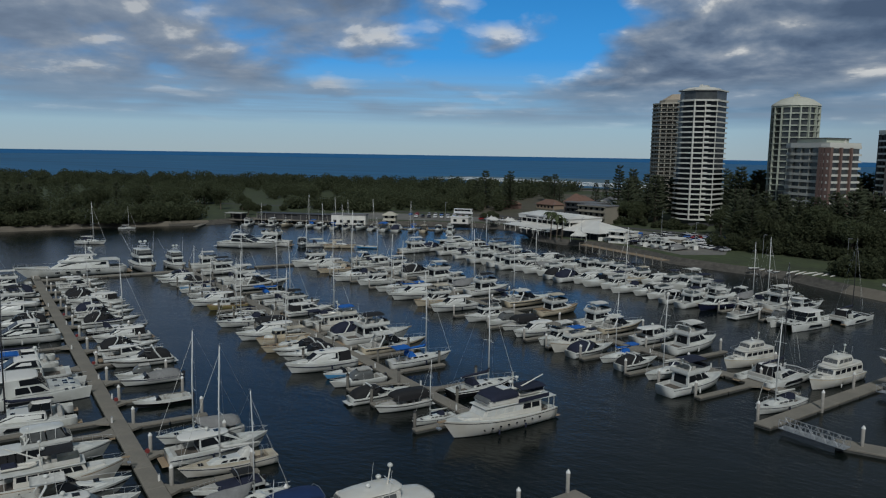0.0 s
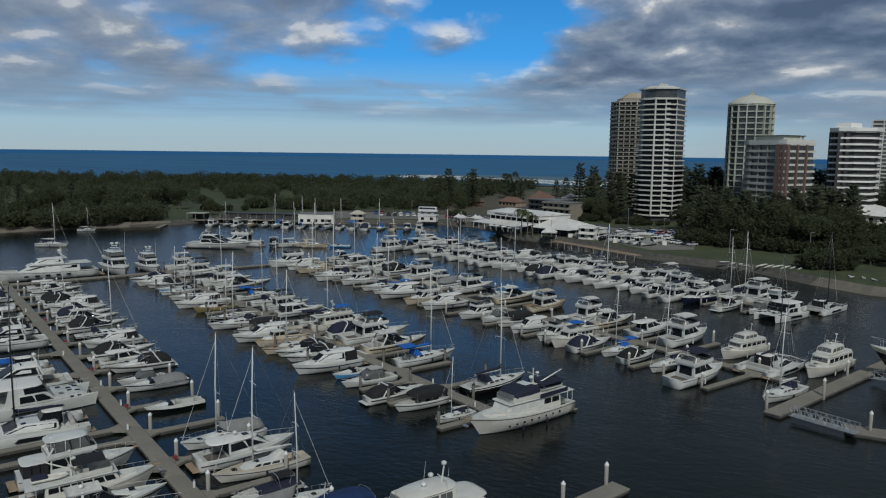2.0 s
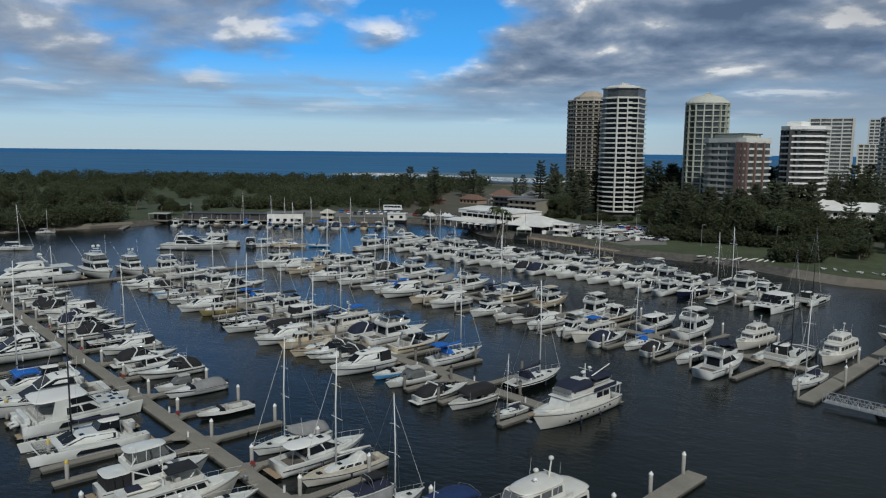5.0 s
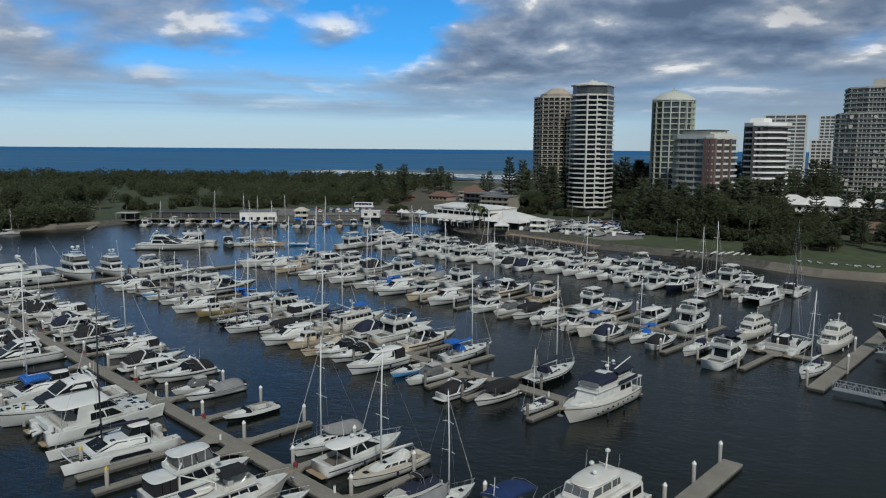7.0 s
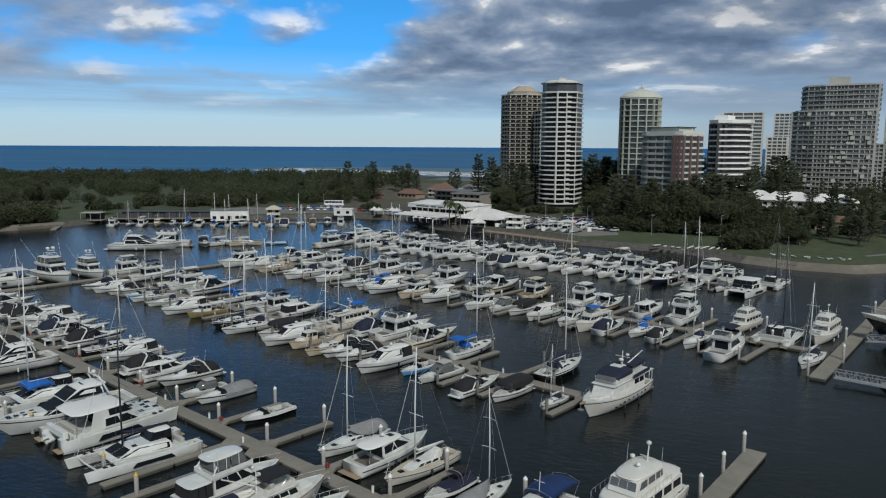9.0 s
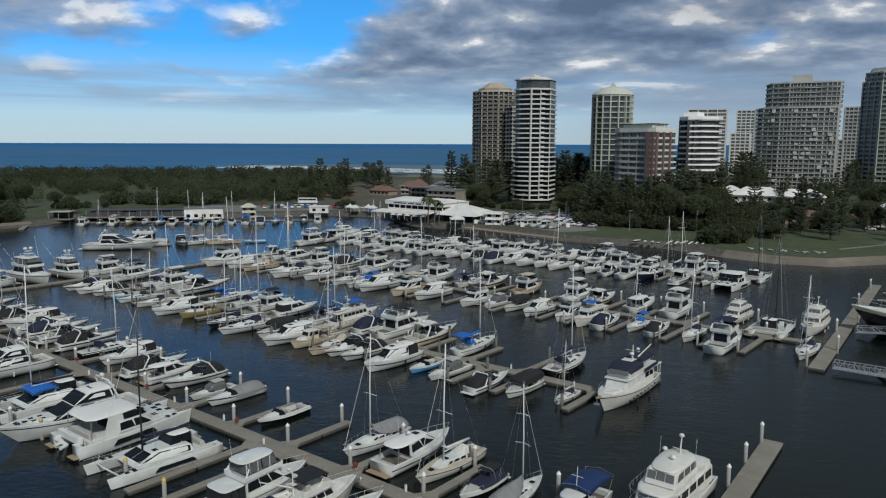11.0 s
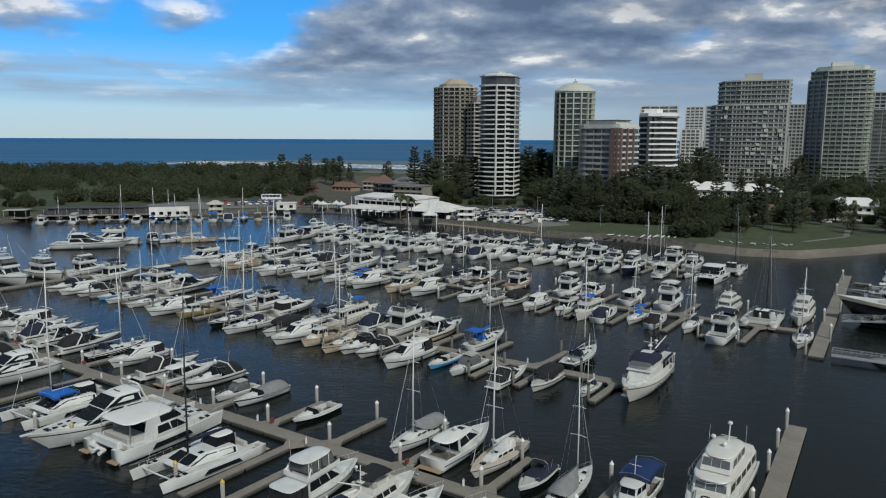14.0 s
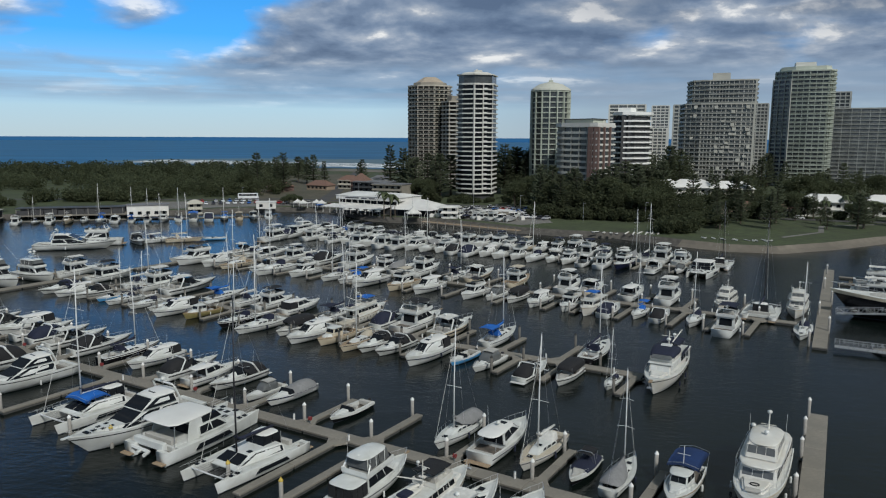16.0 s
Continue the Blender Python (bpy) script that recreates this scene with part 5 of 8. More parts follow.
def cat(c, L=13.0, power=False):
    top = thing("power_catamaran" if power else "sailing_catamaran", "", "boat")
    W, b, F = L * 0.52, L * (0.15 if power else 0.125), L * (0.105 if power else 0.088)
    off = W / 2 - b / 2
    kw = dict(fine=1.7, transom=0.8, sheer=0.12, rake=0.03)
    for sg in (1, -1):
        hull(top, L, b, F, GEL, y=sg * off, **kw)
        deck(top, L, b, F, GEL_DECK, y=sg * off, cockpit=0.10, well=0.5, gunwale=0.1, **kw)
    bm = BM()
    block(bm, -0.40 * L, 0.20 * L, W - b, W - b * 1.3, F * 0.55, F * 1.02, 0.3, 0.0, 0.0, bevel=0.05)
    part("bridge_deck", bm, GEL_DECK, top)
    z1 = F + (1.3 if power else 0.95)
    bm = BM()
    q = block(bm, (-0.17 if power else -0.24) * L, (0.16 if power else 0.26) * L, W * 0.84, W * (0.76 if power else 0.56), F, z1, 2.6 if not power else 1.2, 0.05, 0.35 if not power else 0.12, bevel=0.14)
    part("saloon", bm, GEL, top)
    windows(top, q, [(0.05, 0.47, 0.26, 0.86, 0.01), (0.49, 0.95, 0.24, 0.86, 0.14)])
    one_pane(top, q["front"], 0.02, 0.98, 0.30, 0.85, split=2)
    one_pane(top, q["rear"], 0.2, 0.8, 0.05, 0.85, "saloon_door")
    if not power:
        blocks(top, "roof_hatch", [(0.02 * L + 0.09 * L * (k // 2), 0.06 * L + 0.09 * L * (k // 2), sg * W * 0.17 - 0.3, sg * W * 0.17 + 0.3, z1 - 0.01, z1 + 0.06) for k in range(1) for sg in (1, -1)], GLASS, 0.02)
    if not power:
        crowned(top, -0.30 * L, -0.12 * L, W * 0.40, W * 0.36, z1 + 0.82, ROOF_WHITE, "hardtop", 0.09, 0.08)
        qh = block(BM(), -0.29 * L, -0.09 * L, W * 0.42, W * 0.40, z1 - 0.1, z1 + 0.86, 0.55, 0.1, 0.10, bevel=None)
        windows(top, qh, [(0.0, 0.48, 0.05, 1.0, 0.0), (0.52, 1.0, 0.05, 1.0, 0.02)], "helm_screen")
        one_pane(top, qh["front"], 0.02, 0.98, 0.05, 1.0, "helm_screen", 2)
    for sg in (1, -1):
        bm = BM()
        x = (-0.38 if power else -0.29) * L
        tube(bm, [(x, sg * W * (0.36 if power else 0.22), F), (x + 0.1, sg * W * (0.36 if power else 0.22), F + 2.05 if power else z1 + 0.86)], 0.045, 5)
        part("hardtop_post", bm, STEEL, top)
    if not power:
        one_pane(top, qh["rear"], 0.03, 0.97, -0.8, 1.0, "helm_curtain", 1, CANVAS["black"])
    for k in range(2):
        for sg in (1, -1):
            blocks(top, "deck_hatch", [((0.26 + 0.06 * k) * L, (0.29 + 0.06 * k) * L, sg * off - 0.25, sg * off + 0.25, F * 1.08, F * 1.08 + 0.1)], GLASS, 0.02)
    blocks(top, "cockpit_seat", [(-0.38 * L, -0.34 * L, -W * 0.3, W * 0.3, F, F + 0.55)], VINYL)
    for sg in (1, -1):
        bm = BM()
        pane(bm, [Vector(p) for p in ((-0.24 * L, sg * (W / 2), F * 0.36), (0.20 * L, sg * (W / 2 - 0.02), F * 0.52), (0.14 * L, sg * (W / 2 - 0.02), F * 0.92), (-0.20 * L, sg * (W / 2), F * 0.84))], 0.0, 0.86, 0.1, 0.9, 0.03)
        part("hull_window", bm, GLASS, top)
    if power:
        bm = BM()
        block(bm, 0.10 * L, 0.42 * L, W * 0.78, W * 0.50, F * 0.98, F + 0.42, 0.9, 0.0, 0.14, bevel=0.12)
        part("foredeck", bm, GEL_DECK, top)
        for x, y in ((0.20, 1.3), (0.20, -1.3), (0.28, 0.5), (0.28, -0.5), (0.34, 1.0), (0.34, -1.0)):
            blocks(top, "foredeck_hatch", [(x * L - 0.28, x * L + 0.28, y - 0.28, y + 0.28, F + 0.40, F + 0.48)], GLASS, 0.02)
        blocks(top, "helm_seat", [(-0.14 * L, -0.10 * L, -1.4, 1.4, F, F + 1.1), (-0.36 * L, -0.32 * L, -W * 0.28, W * 0.28, F, F + 0.5)], VINYL)
        crowned(top, -0.40 * L, 0.05 * L, W * 0.78, W * 0.70, F + 2.0, ROOF_WHITE, "hardtop", 0.14, 0.10, 6.0)
        q4 = block(BM(), -0.20 * L, 0.10 * L, W * 0.76, W * 0.70, z1 - 0.06, F + 2.02, 0.8, 0.1, 0.06, bevel=None)
        one_pane(top, q4["front"], 0.03, 0.97, 0.05, 0.98, "windscreen", 3)
        windows(top, q4, [(0.30, 0.96, 0.08, 0.95, 0.04)], "helm_window")
        for sd in ("port", "starboard"):
            bm = BM()
            pane(bm, q4[sd], -0.16, 0.26, -1.6, 1.0, rake=-0.12)
            part("side_fin", bm, GEL, top)
        blocks(top, "aft_locker", [(-0.47 * L, -0.43 * L, -W * 0.32, W * 0.32, F * 0.9, F + 0.62)], GEL)
        t3 = BM()
        for sg in (1, -1):
            tube(t3, [(-0.56 * L, sg * 0.55 - 0.3, 1.0), (-0.5 * L, sg * 0.55, 1.0), (-0.5 * L, 1.8, 1.1)], 0.2, 6)
        part("tender", t3, GEL, top)
    else:
        bm = BM()
        tube(bm, [(0.40 * L, -off, F + 0.1), (0.42 * L, 0, F + 0.25), (0.40 * L, off, F + 0.1)], 0.09, 6)
        part("crossbeam", bm, MAST, top)
        bm = BM()
        n = 10
        for k in range(n + 1):
            y = -off + b * 0.3 + (2 * off - b * 0.6) * k / n
            tube(bm, [(0.20 * L, y, F * 0.98), (0.40 * L, y, F + 0.05)], 0.012, 3)
            x = (0.2 + 0.2 * k / n) * L
            tube(bm, [(x, -off + b * 0.3, F * 0.99), (x, off - b * 0.3, F * 0.99)], 0.012, 3)
        part("trampoline_net", bm, CANVAS["grey"], top)
        rigging(top, L, 0.10 * L, z1, L * 1.28, B=W * 0.8, material=MAST if c == "blue" else DARK_MAST, sailcolor=CANVAS["navy"], zb=z1 + 1.0)
    if c == "blue":
        canopy(top, -0.10 * L, 0.16 * L, W * 0.62, z1 + 0.7, CANVAS["blue"], 0.25, "awning", posts=z1, drop=0.4)
    for sg in (1, -1):
        rail(top, L, b, F, 0.55, 0.55, y=sg * off, name="bow_rail", **kw)
        blocks(top, "stern_step", [(-0.5 * L - 0.6, -0.5 * L - 0.01, sg * off - b * 0.38, sg * off + b * 0.38, 0.25, 0.4)], TEAK)
    return top, L


def big(c, L=16.0):
    """A large sleek cruiser: two tiers of raked black screens over a long foredeck."""
    top = thing("express_cruiser", "", "boat")
    B, F = L * 0.315, L * 0.102
    kw = dict(fine=2.2, sheer=0.42, rake=0.15)
    hull(top, L, B, F, GEL, **kw)
    stripe(top, L, B, F, RUBBER, 0.80, 0.86, **kw)
    deck(top, L, B, F, GEL_DECK, cockpit=0.2, **kw)
    z1 = F + 1.35
    bm = BM()
    q = block(bm, -0.28 * L, 0.19 * L, B * 0.86, B * 0.70, F, z1, 2.9, 0.1, 0.26, bevel=0.16)
    part("cabin", bm, GEL, top)
    windows(top, q, [(0.05, 0.44, 0.26, 0.86, 0.02), (0.45, 0.985, 0.14, 0.90, 0.20)])
    one_pane(top, q["front"], 0.02, 0.98, 0.12, 0.95)
    one_pane(top, q["rear"], 0.15, 0.85, 0.05, 0.9, "saloon_door")
    z2 = z1 + 1.05
    bm = BM()
    q = block(bm, -0.26 * L, 0.03 * L, B * 0.76, B * 0.66, z1 - 0.02, z2, 1.7, 0.2, 0.2, bevel=0.12)
    part("helm_cabin", bm, GEL, top)
    windows(top, q, [(0.04, 0.96, 0.12, 0.90, 0.16)])
    one_pane(top, q["front"], 0.02, 0.98, 0.10, 0.95)
    crowned(top, -0.30 * L, -0.08 * L, B * 0.72, B * 0.62, z2 - 0.06, ROOF_WHITE)
    blocks(top, "roof_hatch", [(-0.20 * L, -0.13 * L, -0.6, 0.6, z2 + 0.13, z2 + 0.19)], GLASS, 0.02)
    bm = BM()
    block(bm, 0.10 * L, 0.38 * L, B * 0.60, B * 0.30, F * 1.05, F * 1.12 + 0.36, 1.6, 0.3, 0.15, bevel=0.14)
    part("coachroof", bm, GEL_DECK, top)
    for x, y in ((0.20, 0.5), (0.20, -0.5), (0.26, 0.42), (0.26, -0.42), (0.31, 0.0), (0.36, 0.22), (0.36, -0.22)):
        bm = BM()
        box(bm, x * L - 0.24, x * L + 0.24, y - 0.2, y + 0.2, F * 1.12 + 0.30, F * 1.12 + 0.40, 0, 0.02)
        part("foredeck_hatch", bm, GLASS, top)
    arch(top, -0.24 * L, B * 0.8, z1, z2 + 0.9, 0.7, GEL, 0.11)
    radar(top, -0.235 * L, 0.0, z2 + 1.3, 0.3)
    aerials(top, [(-0.25 * L, B * 0.32, z2, 2.5)])
    rail(top, L, B, F, 0.42, 0.6, **kw)
    blocks(top, "cockpit_seat", [(-0.46 * L, -0.42 * L, -B * 0.3, B * 0.3, F * 0.5, F * 0.5 + 0.6)], VINYL)
    blocks(top, "swim_platform", [(-0.5 * L - 1.0, -0.5 * L - 0.01, -B * 0.4, B * 0.4, 0.28, 0.40)], GEL_DECK)
    bm = BM()
    box(bm, 0.47 * L, 0.53 * L, -0.2, 0.2, F * 1.40, F * 1.40 + 0.1)
    part("bow_sprit", bm, GEL, top)
    fenders(top, L, B, F, (-0.1 * L,))
    return top, L


def yacht(c, L=26.0):
    """A large motor yacht with two superstructure decks."""
    top = thing("motor_yacht", "", "boat")
    dark = c == "dark"
    B, F = L * 0.235, L * 0.095
    kw = dict(sheer=0.5, fine=2.4, transom=0.88, rake=0.12)
    hull(top, L, B, F, BLACK_HULL if dark else GEL, draft=0.8, **kw)
    stripe(top, L, B, F, CREAM if dark else CANVAS["navy"], 0.86, 1.0 if dark else 0.90, **kw)
    deck(top, L, B, F, GEL_DECK, cockpit=0.15, gunwale=0.2, **kw)
    z1 = F + 2.3
    bm = BM()
    q = block(bm, -0.34 * L, 0.22 * L, B * 0.86, B * 0.60, F, z1, 3.2, 0.2, 0.2, bevel=0.14)
    part("main_saloon", bm, CREAM if dark else GEL, top)
    windows(top, q, [(0.05, 0.30, 0.42, 0.82, 0.0), (0.32, 0.58, 0.42, 0.82, 0.0), (0.60, 0.92, 0.40, 0.82, 0.16)])
    one_pane(top, q["front"], 0.04, 0.96, 0.3, 0.88, split=2)
    one_pane(top, q["rear"], 0.1, 0.9, 0.05, 0.85, "saloon_door")
    bm = BM()
    block(bm, -0.44 * L, 0.10 * L, B * 0.94, B * 0.7, z1, z1 + 0.18, 0.4, 0.0, 0.04, bevel=0.06)
    part("upper_deck", bm, GEL_DECK, top)
    z2 = z1 + 0.18
    bm = BM()
    q = block(bm, -0.20 * L, 0.08 * L, B * 0.70, B * 0.5, z2, z2 + 1.7, 2.0, 0.3, 0.15, bevel=0.12)
    part("wheelhouse", bm, GEL, top)
    windows(top, q, [(0.08, 0.9, 0.4, 0.85, 0.15)])
    one_pane(top, q["front"], 0.04, 0.96, 0.3, 0.88, split=2)
    crowned(top, -0.24 * L, 0.02 * L, B * 0.72, B * 0.5, z2 + 1.64, ROOF_WHITE)
    arch(top, -0.18 * L, B * 0.7, z2 + 1.7, z2 + 3.4, 1.0, GEL, 0.18)
    radar(top, -0.18 * L, 0.7, z2 + 4.0, 0.45)
    radar(top, -0.18 * L, -0.7, z2 + 4.0, 0.45)
    aerials(top, [(-0.18 * L, 0, z2 + 3.4, 3.5)])
    rail(top, L, B, F, 0.35, 0.9, **kw)
    blocks(top, "swim_platform", [(-0.5 * L - 1.5, -0.5 * L - 0.01, -B * 0.42, B * 0.42, 0.4, 0.55)], TEAK)
    bm = BM()
    block(bm, 0.20 * L, 0.34 * L, B * 0.46, B * 0.3, F * 1.1, F * 1.2 + 0.4, 0.8, 0.0, 0.1, bevel=0.1)
    part("sun_pad", bm, VINYL, top)
    for sg in (1, -1):
        for k in range(5):
            bm = BM()
            x = (-0.25 + 0.09 * k) * L
            box(bm, x, x + 1.0, sg * B * 0.485 - 0.06, sg * B * 0.485 + 0.06, F * 0.55, F * 0.75, 0, 0.03)
            part("hull_window", bm, GLASS, top)
    return top, L


def classic(c, L=17.0):
    """A broad old-style motor yacht: full-width house, a visor round the bridge front, a glazed pilothouse with a rounded roof."""
    top = thing("motor_yacht", "", "boat")
    B, F = L * 0.29, L * 0.10
    kw = dict(sheer=0.45, fine=3.0, transom=0.9, rake=0.08)
    hull(top, L, B, F, IVORY, draft=0.6, **kw)
    stripe(top, L, B, F, CREAM, 0.88, 0.95, **kw)
    deck(top, L, B, F, GEL_DECK, cockpit=0.12, gunwale=0.12, **kw)
    z1 = F + 2.0
    bm = BM()
    q = block(bm, -0.42 * L, 0.20 * L, B * 0.88, B * 0.74, F, z1, 0.7, 0.1, 0.10, bevel=0.16)
    part("saloon", bm, IVORY, top)
    windows(top, q, [(0.05 + 0.19 * k, 0.20 + 0.19 * k, 0.44, 0.80, 0.0) for k in range(5)])
    one_pane(top, q["front"], 0.08, 0.92, 0.48, 0.82, "windscreen", 3, CLEAR)
    one_pane(top, q["rear"], 0.3, 0.7, 0.04, 0.85, "saloon_door")
    crowned(top, -0.46 * L, 0.20 * L, B * 0.92, B * 0.84, z1 - 0.05, IVORY, "boat_deck", 0.16, 0.06, 4.5)
    z2 = z1 + 0.12
    bm = BM()
    q = block(bm, -0.24 * L, 0.10 * L, B * 0.68, B * 0.64, z2, z2 + 1.45, 0.55, 0.1, 0.14, bevel=0.14)
    part("pilothouse", bm, IVORY, top)
    one_pane(top, q["front"], 0.06, 0.94, 0.40, 0.90, "windscreen", 3, CLEAR)
    windows(top, q, [(0.10, 0.34, 0.42, 0.86, 0.0), (0.38, 0.62, 0.42, 0.86, 0.0), (0.66, 0.93, 0.42, 0.86, 0.05)], "pilothouse_window", CLEAR)
    crowned(top, -0.27 * L, 0.075 * L, B * 0.68, B * 0.60, z2 + 1.40, IVORY, "pilothouse_roof", 0.12, 0.14, 3.2)
    bm = BM()
    tube(bm, [(-0.2 * L, 0, z2 + 1.55), (-0.215 * L, 0, z2 + 3.1)], 0.10, 7, 0.06)
    tube(bm, [(-0.205 * L, -0.8, z2 + 2.0), (-0.205 * L, 0.8, z2 + 2.0)], 0.04, 5)
    part("mast", bm, IVORY, top)
    radar(top, -0.215 * L, 0.0, z2 + 3.35, 0.27)
    radar(top, -0.08 * L, 0.1, z2 + 1.95, 0.26)
    radar(top, -0.19 * L, -0.30 * B, z2 + 1.75, 0.28)
    aerials(top, [(-0.15 * L, B * 0.36, z2 + 0.1, 3.6)])
    aerials(top, [(-0.15 * L, -B * 0.36, z2 + 0.1, 3.0)])
    bm = BM()
    block(bm, 0.18 * L, 0.37 * L, B * 0.62, B * 0.40, F * 1.08, F * 1.2 + 0.45, 0.7, 0.0, 0.1, bevel=0.14)
    part("trunk_cabin", bm, IVORY, top)
    bm = BM()
    tube(bm, [(0.27 * L + 0.28 * math.cos(a), 0.28 * 1.5 * math.sin(a), F * 1.2 + 0.50) for a in (2 * math.pi * i / 12 for i in range(13))], 0.07, 5)
    part("hatch_rim", bm, RUBBER, top)
    blocks(top, "foredeck_locker", [(0.32 * L, 0.36 * L, -0.7, 0.7, F * 1.2 + 0.3, F * 1.2 + 0.52)], VINYL)
    rail(top, L, B, F, 0.30, 0.75, **kw)
    rail(top, L * 0.62, B * 0.90, z1 + 0.06, 0.05, 0.55, name="bridge_rail", sheer=0.0, fine=9.0, transom=0.98)
    blocks(top, "swim_platform", [(-0.5 * L - 0.8, -0.5 * L - 0.01, -B * 0.38, B * 0.38, 0.3, 0.4)], TEAK)
    fenders(top, L, B, F, (-0.15 * L, 0.1 * L))
    return top, L


KINDS = {"classic": classic, "fly": fly, "flye": lambda c: fly(c, enclosed=True), "game": lambda c: fly(c, 16.0, tower=True), "exp": exp, "sedan": sedan, "sail": sail, "launch": launch, "cov": cov, "day": day,
         "trawl": trawl, "big": big, "cat": cat, "pcat": lambda c: cat(c, power=True), "yacht": yacht}
WORDS = {"classic": ("broad {} motor yacht with a glazed pilothouse, beside a pontoon", "motor yacht"), "fly": ("{} flybridge motor cruiser with a {} awning, berthed at a pier", "cruiser"), "flye": ("{} flybridge cruiser with {} cockpit curtains, berthed at a pier", "cruiser"),
         "game": ("tall {} game fishing boat with a tower and radar domes", "fishing boat"), "exp": ("{} sports cruiser with {} cockpit canvas, berthed at a pier", "cruiser"),
         "sedan": ("{} hardtop saloon cruiser with dark windows, moored at a pier", "cruiser"), "sail": ("{} sailing yacht with {} sail cover, sails furled", "yacht"),
         "launch": ("{} wheelhouse launch with a {} awning, at its berth", "launch"), "cov": ("small {} runabout under a {} canvas cover", "runabout"), "day": ("open {} runabout with {} trim and an outboard", "runabout"),
         "trawl": ("{} trawler yacht with {} flybridge canvas, at a pier end", "trawler"), "cat": ("{} sailing catamaran with a {} mast, at its berth", "catamaran"),
         "big": ("large sleek {} express cruiser with raked black screens, berthed", "cruiser"), "pcat": ("{} power catamaran with a hardtop flybridge, berthed", "catamaran"), "yacht": ("large {} motor yacht with two decks of dark windows", "motor yacht")}
MASTERS = {}
SHELF = random.Random(11)


BOAT = 1.03        # metres of hull to a listed unit of length
TINY_PARTS = ("aerial", "bow_sprit", "wind_vane", "lifeline", "steering_wheel", "deck_hatch", "foredeck_hatch", "roof_hatch", "windscreen_frame", "helm_console", "swim_platform", "outrigger", "awning_hoop")
SMALL_PARTS = ("aerial", "fender", "bow_sprit", "spreader", "wind_vane", "helm_console", "helm_seat", "cockpit_seat", "lifeline", "steering_wheel", "deck_hatch", "foredeck_hatch", "roof_hatch", "swim_platform", "rubbing_strake", "outrigger", "windscreen_frame", "flybridge_screen")


def moor(kind, c, length, x, y, turn, rise=1.0, far=False):
    """Berth a boat of a kind, with a canvas colour, at a plan point with its bow turned to that bearing. far: without its smallest fittings."""
    key = (kind, c, far)
    length *= BOAT
    jig = SHELF.uniform(-1.6, 1.6)
    if key not in MASTERS:
        made, L0 = KINDS[kind](c)
        text, cat_word = WORDS[kind]
        hullword = {"cream": "cream", "navyhull": "navy-hulled", "yellow": "ochre", "dark": "black-hulled"}.get(c, "white")
        if kind == "day" and c in ("blue", "black") or kind == "sail" and c == "black":
            hullword = c + "-hulled"
        tagged(made, text.format(hullword, {"yellow": "white", "navyhull": "white", "tan": "white"}.get(c, c)), cat_word, "moored boats")
        if far:
            for o in list(made.children):
                if o.name.split(".")[0] in (TINY_PARTS if far == "mid" else SMALL_PARTS):
                    bpy.data.objects.remove(o)
        MASTERS[key] = (made, L0)
        ob = made
        k = length / L0
        ob.matrix_basis = pose(x, y, 0, 0, 0, turn + jig) @ Matrix.Diagonal((k, k, k * rise, 1))
        return ob
    made, L0 = MASTERS[key]
    keep = made.scale.copy()
    made.scale = (1, 1, 1)
    k = length / L0
    ob = copy_thing(made, pose(x, y, 0, 0, 0, turn + jig) @ Matrix.Diagonal((k, k * SHELF.uniform(0.95, 1.04), k * rise * SHELF.uniform(0.93, 1.07), 1)))
    made.scale = keep
    return ob


def row(v, side, boats, gap=0.8, walk_half=1.2, far=False):
    """Boats along one side of a pier: kind, colour, length, place along it, and +1 or -1 for a bow towards +v or -v."""
    for kind, c, length, u, bow, *more in boats:
        p = berth(u, skew(v, u) + side * ((1.5 if v == 45.5 else walk_half) + (more[0] if more else gap) + length * BOAT / 2) / VS)
        moor(kind, c, length, p.x, p.y, V_TURN if bow > 0 else V_TURN + 180, far=far)


# first pier, far side
row(45.5, 1, [("launch", "navy", 10, 63.5, -1), ("sail", "grey", 9, 70.8, 1), ("cov", "navy", 7.4, 75.6, -1), ("sail", "tan", 10.8, 82.3, -1), ("sedan", "white", 11.6, 88.2, 1), ("sail", "grey", 10.3, 95.2, -1),
              ("day", "black", 7.8, 113.6, -1), ("day", "grey", 9, 126.6, -1), ("day", "white", 7, 131.2, -1), ("exp", "black", 10, 139.6, -1), ("sedan", "white", 9.5, 145.3, 1), ("exp", "black", 10, 151.4, 1),
              ("sedan", "black", 10, 161.5, -1), ("sail", "black", 11, 169.5, 1), ("exp", "black", 11, 178.5, 1), ("exp", "white", 11, 187.0, 1)])
row(45.5, 1, [("exp", "navy", 11, 193.0, 1), ("exp", "white", 11, 199.0, 1), ("sedan", "black", 11, 205.5, -1), ("exp", "black", 11, 211.5, 1), ("exp", "black", 10, 217.5, 1), ("sail", "white", 10, 224.0, 1), ("exp", "white", 11, 231.5, 1), ("sedan", "white", 10, 240.0, 1)], far="mid")
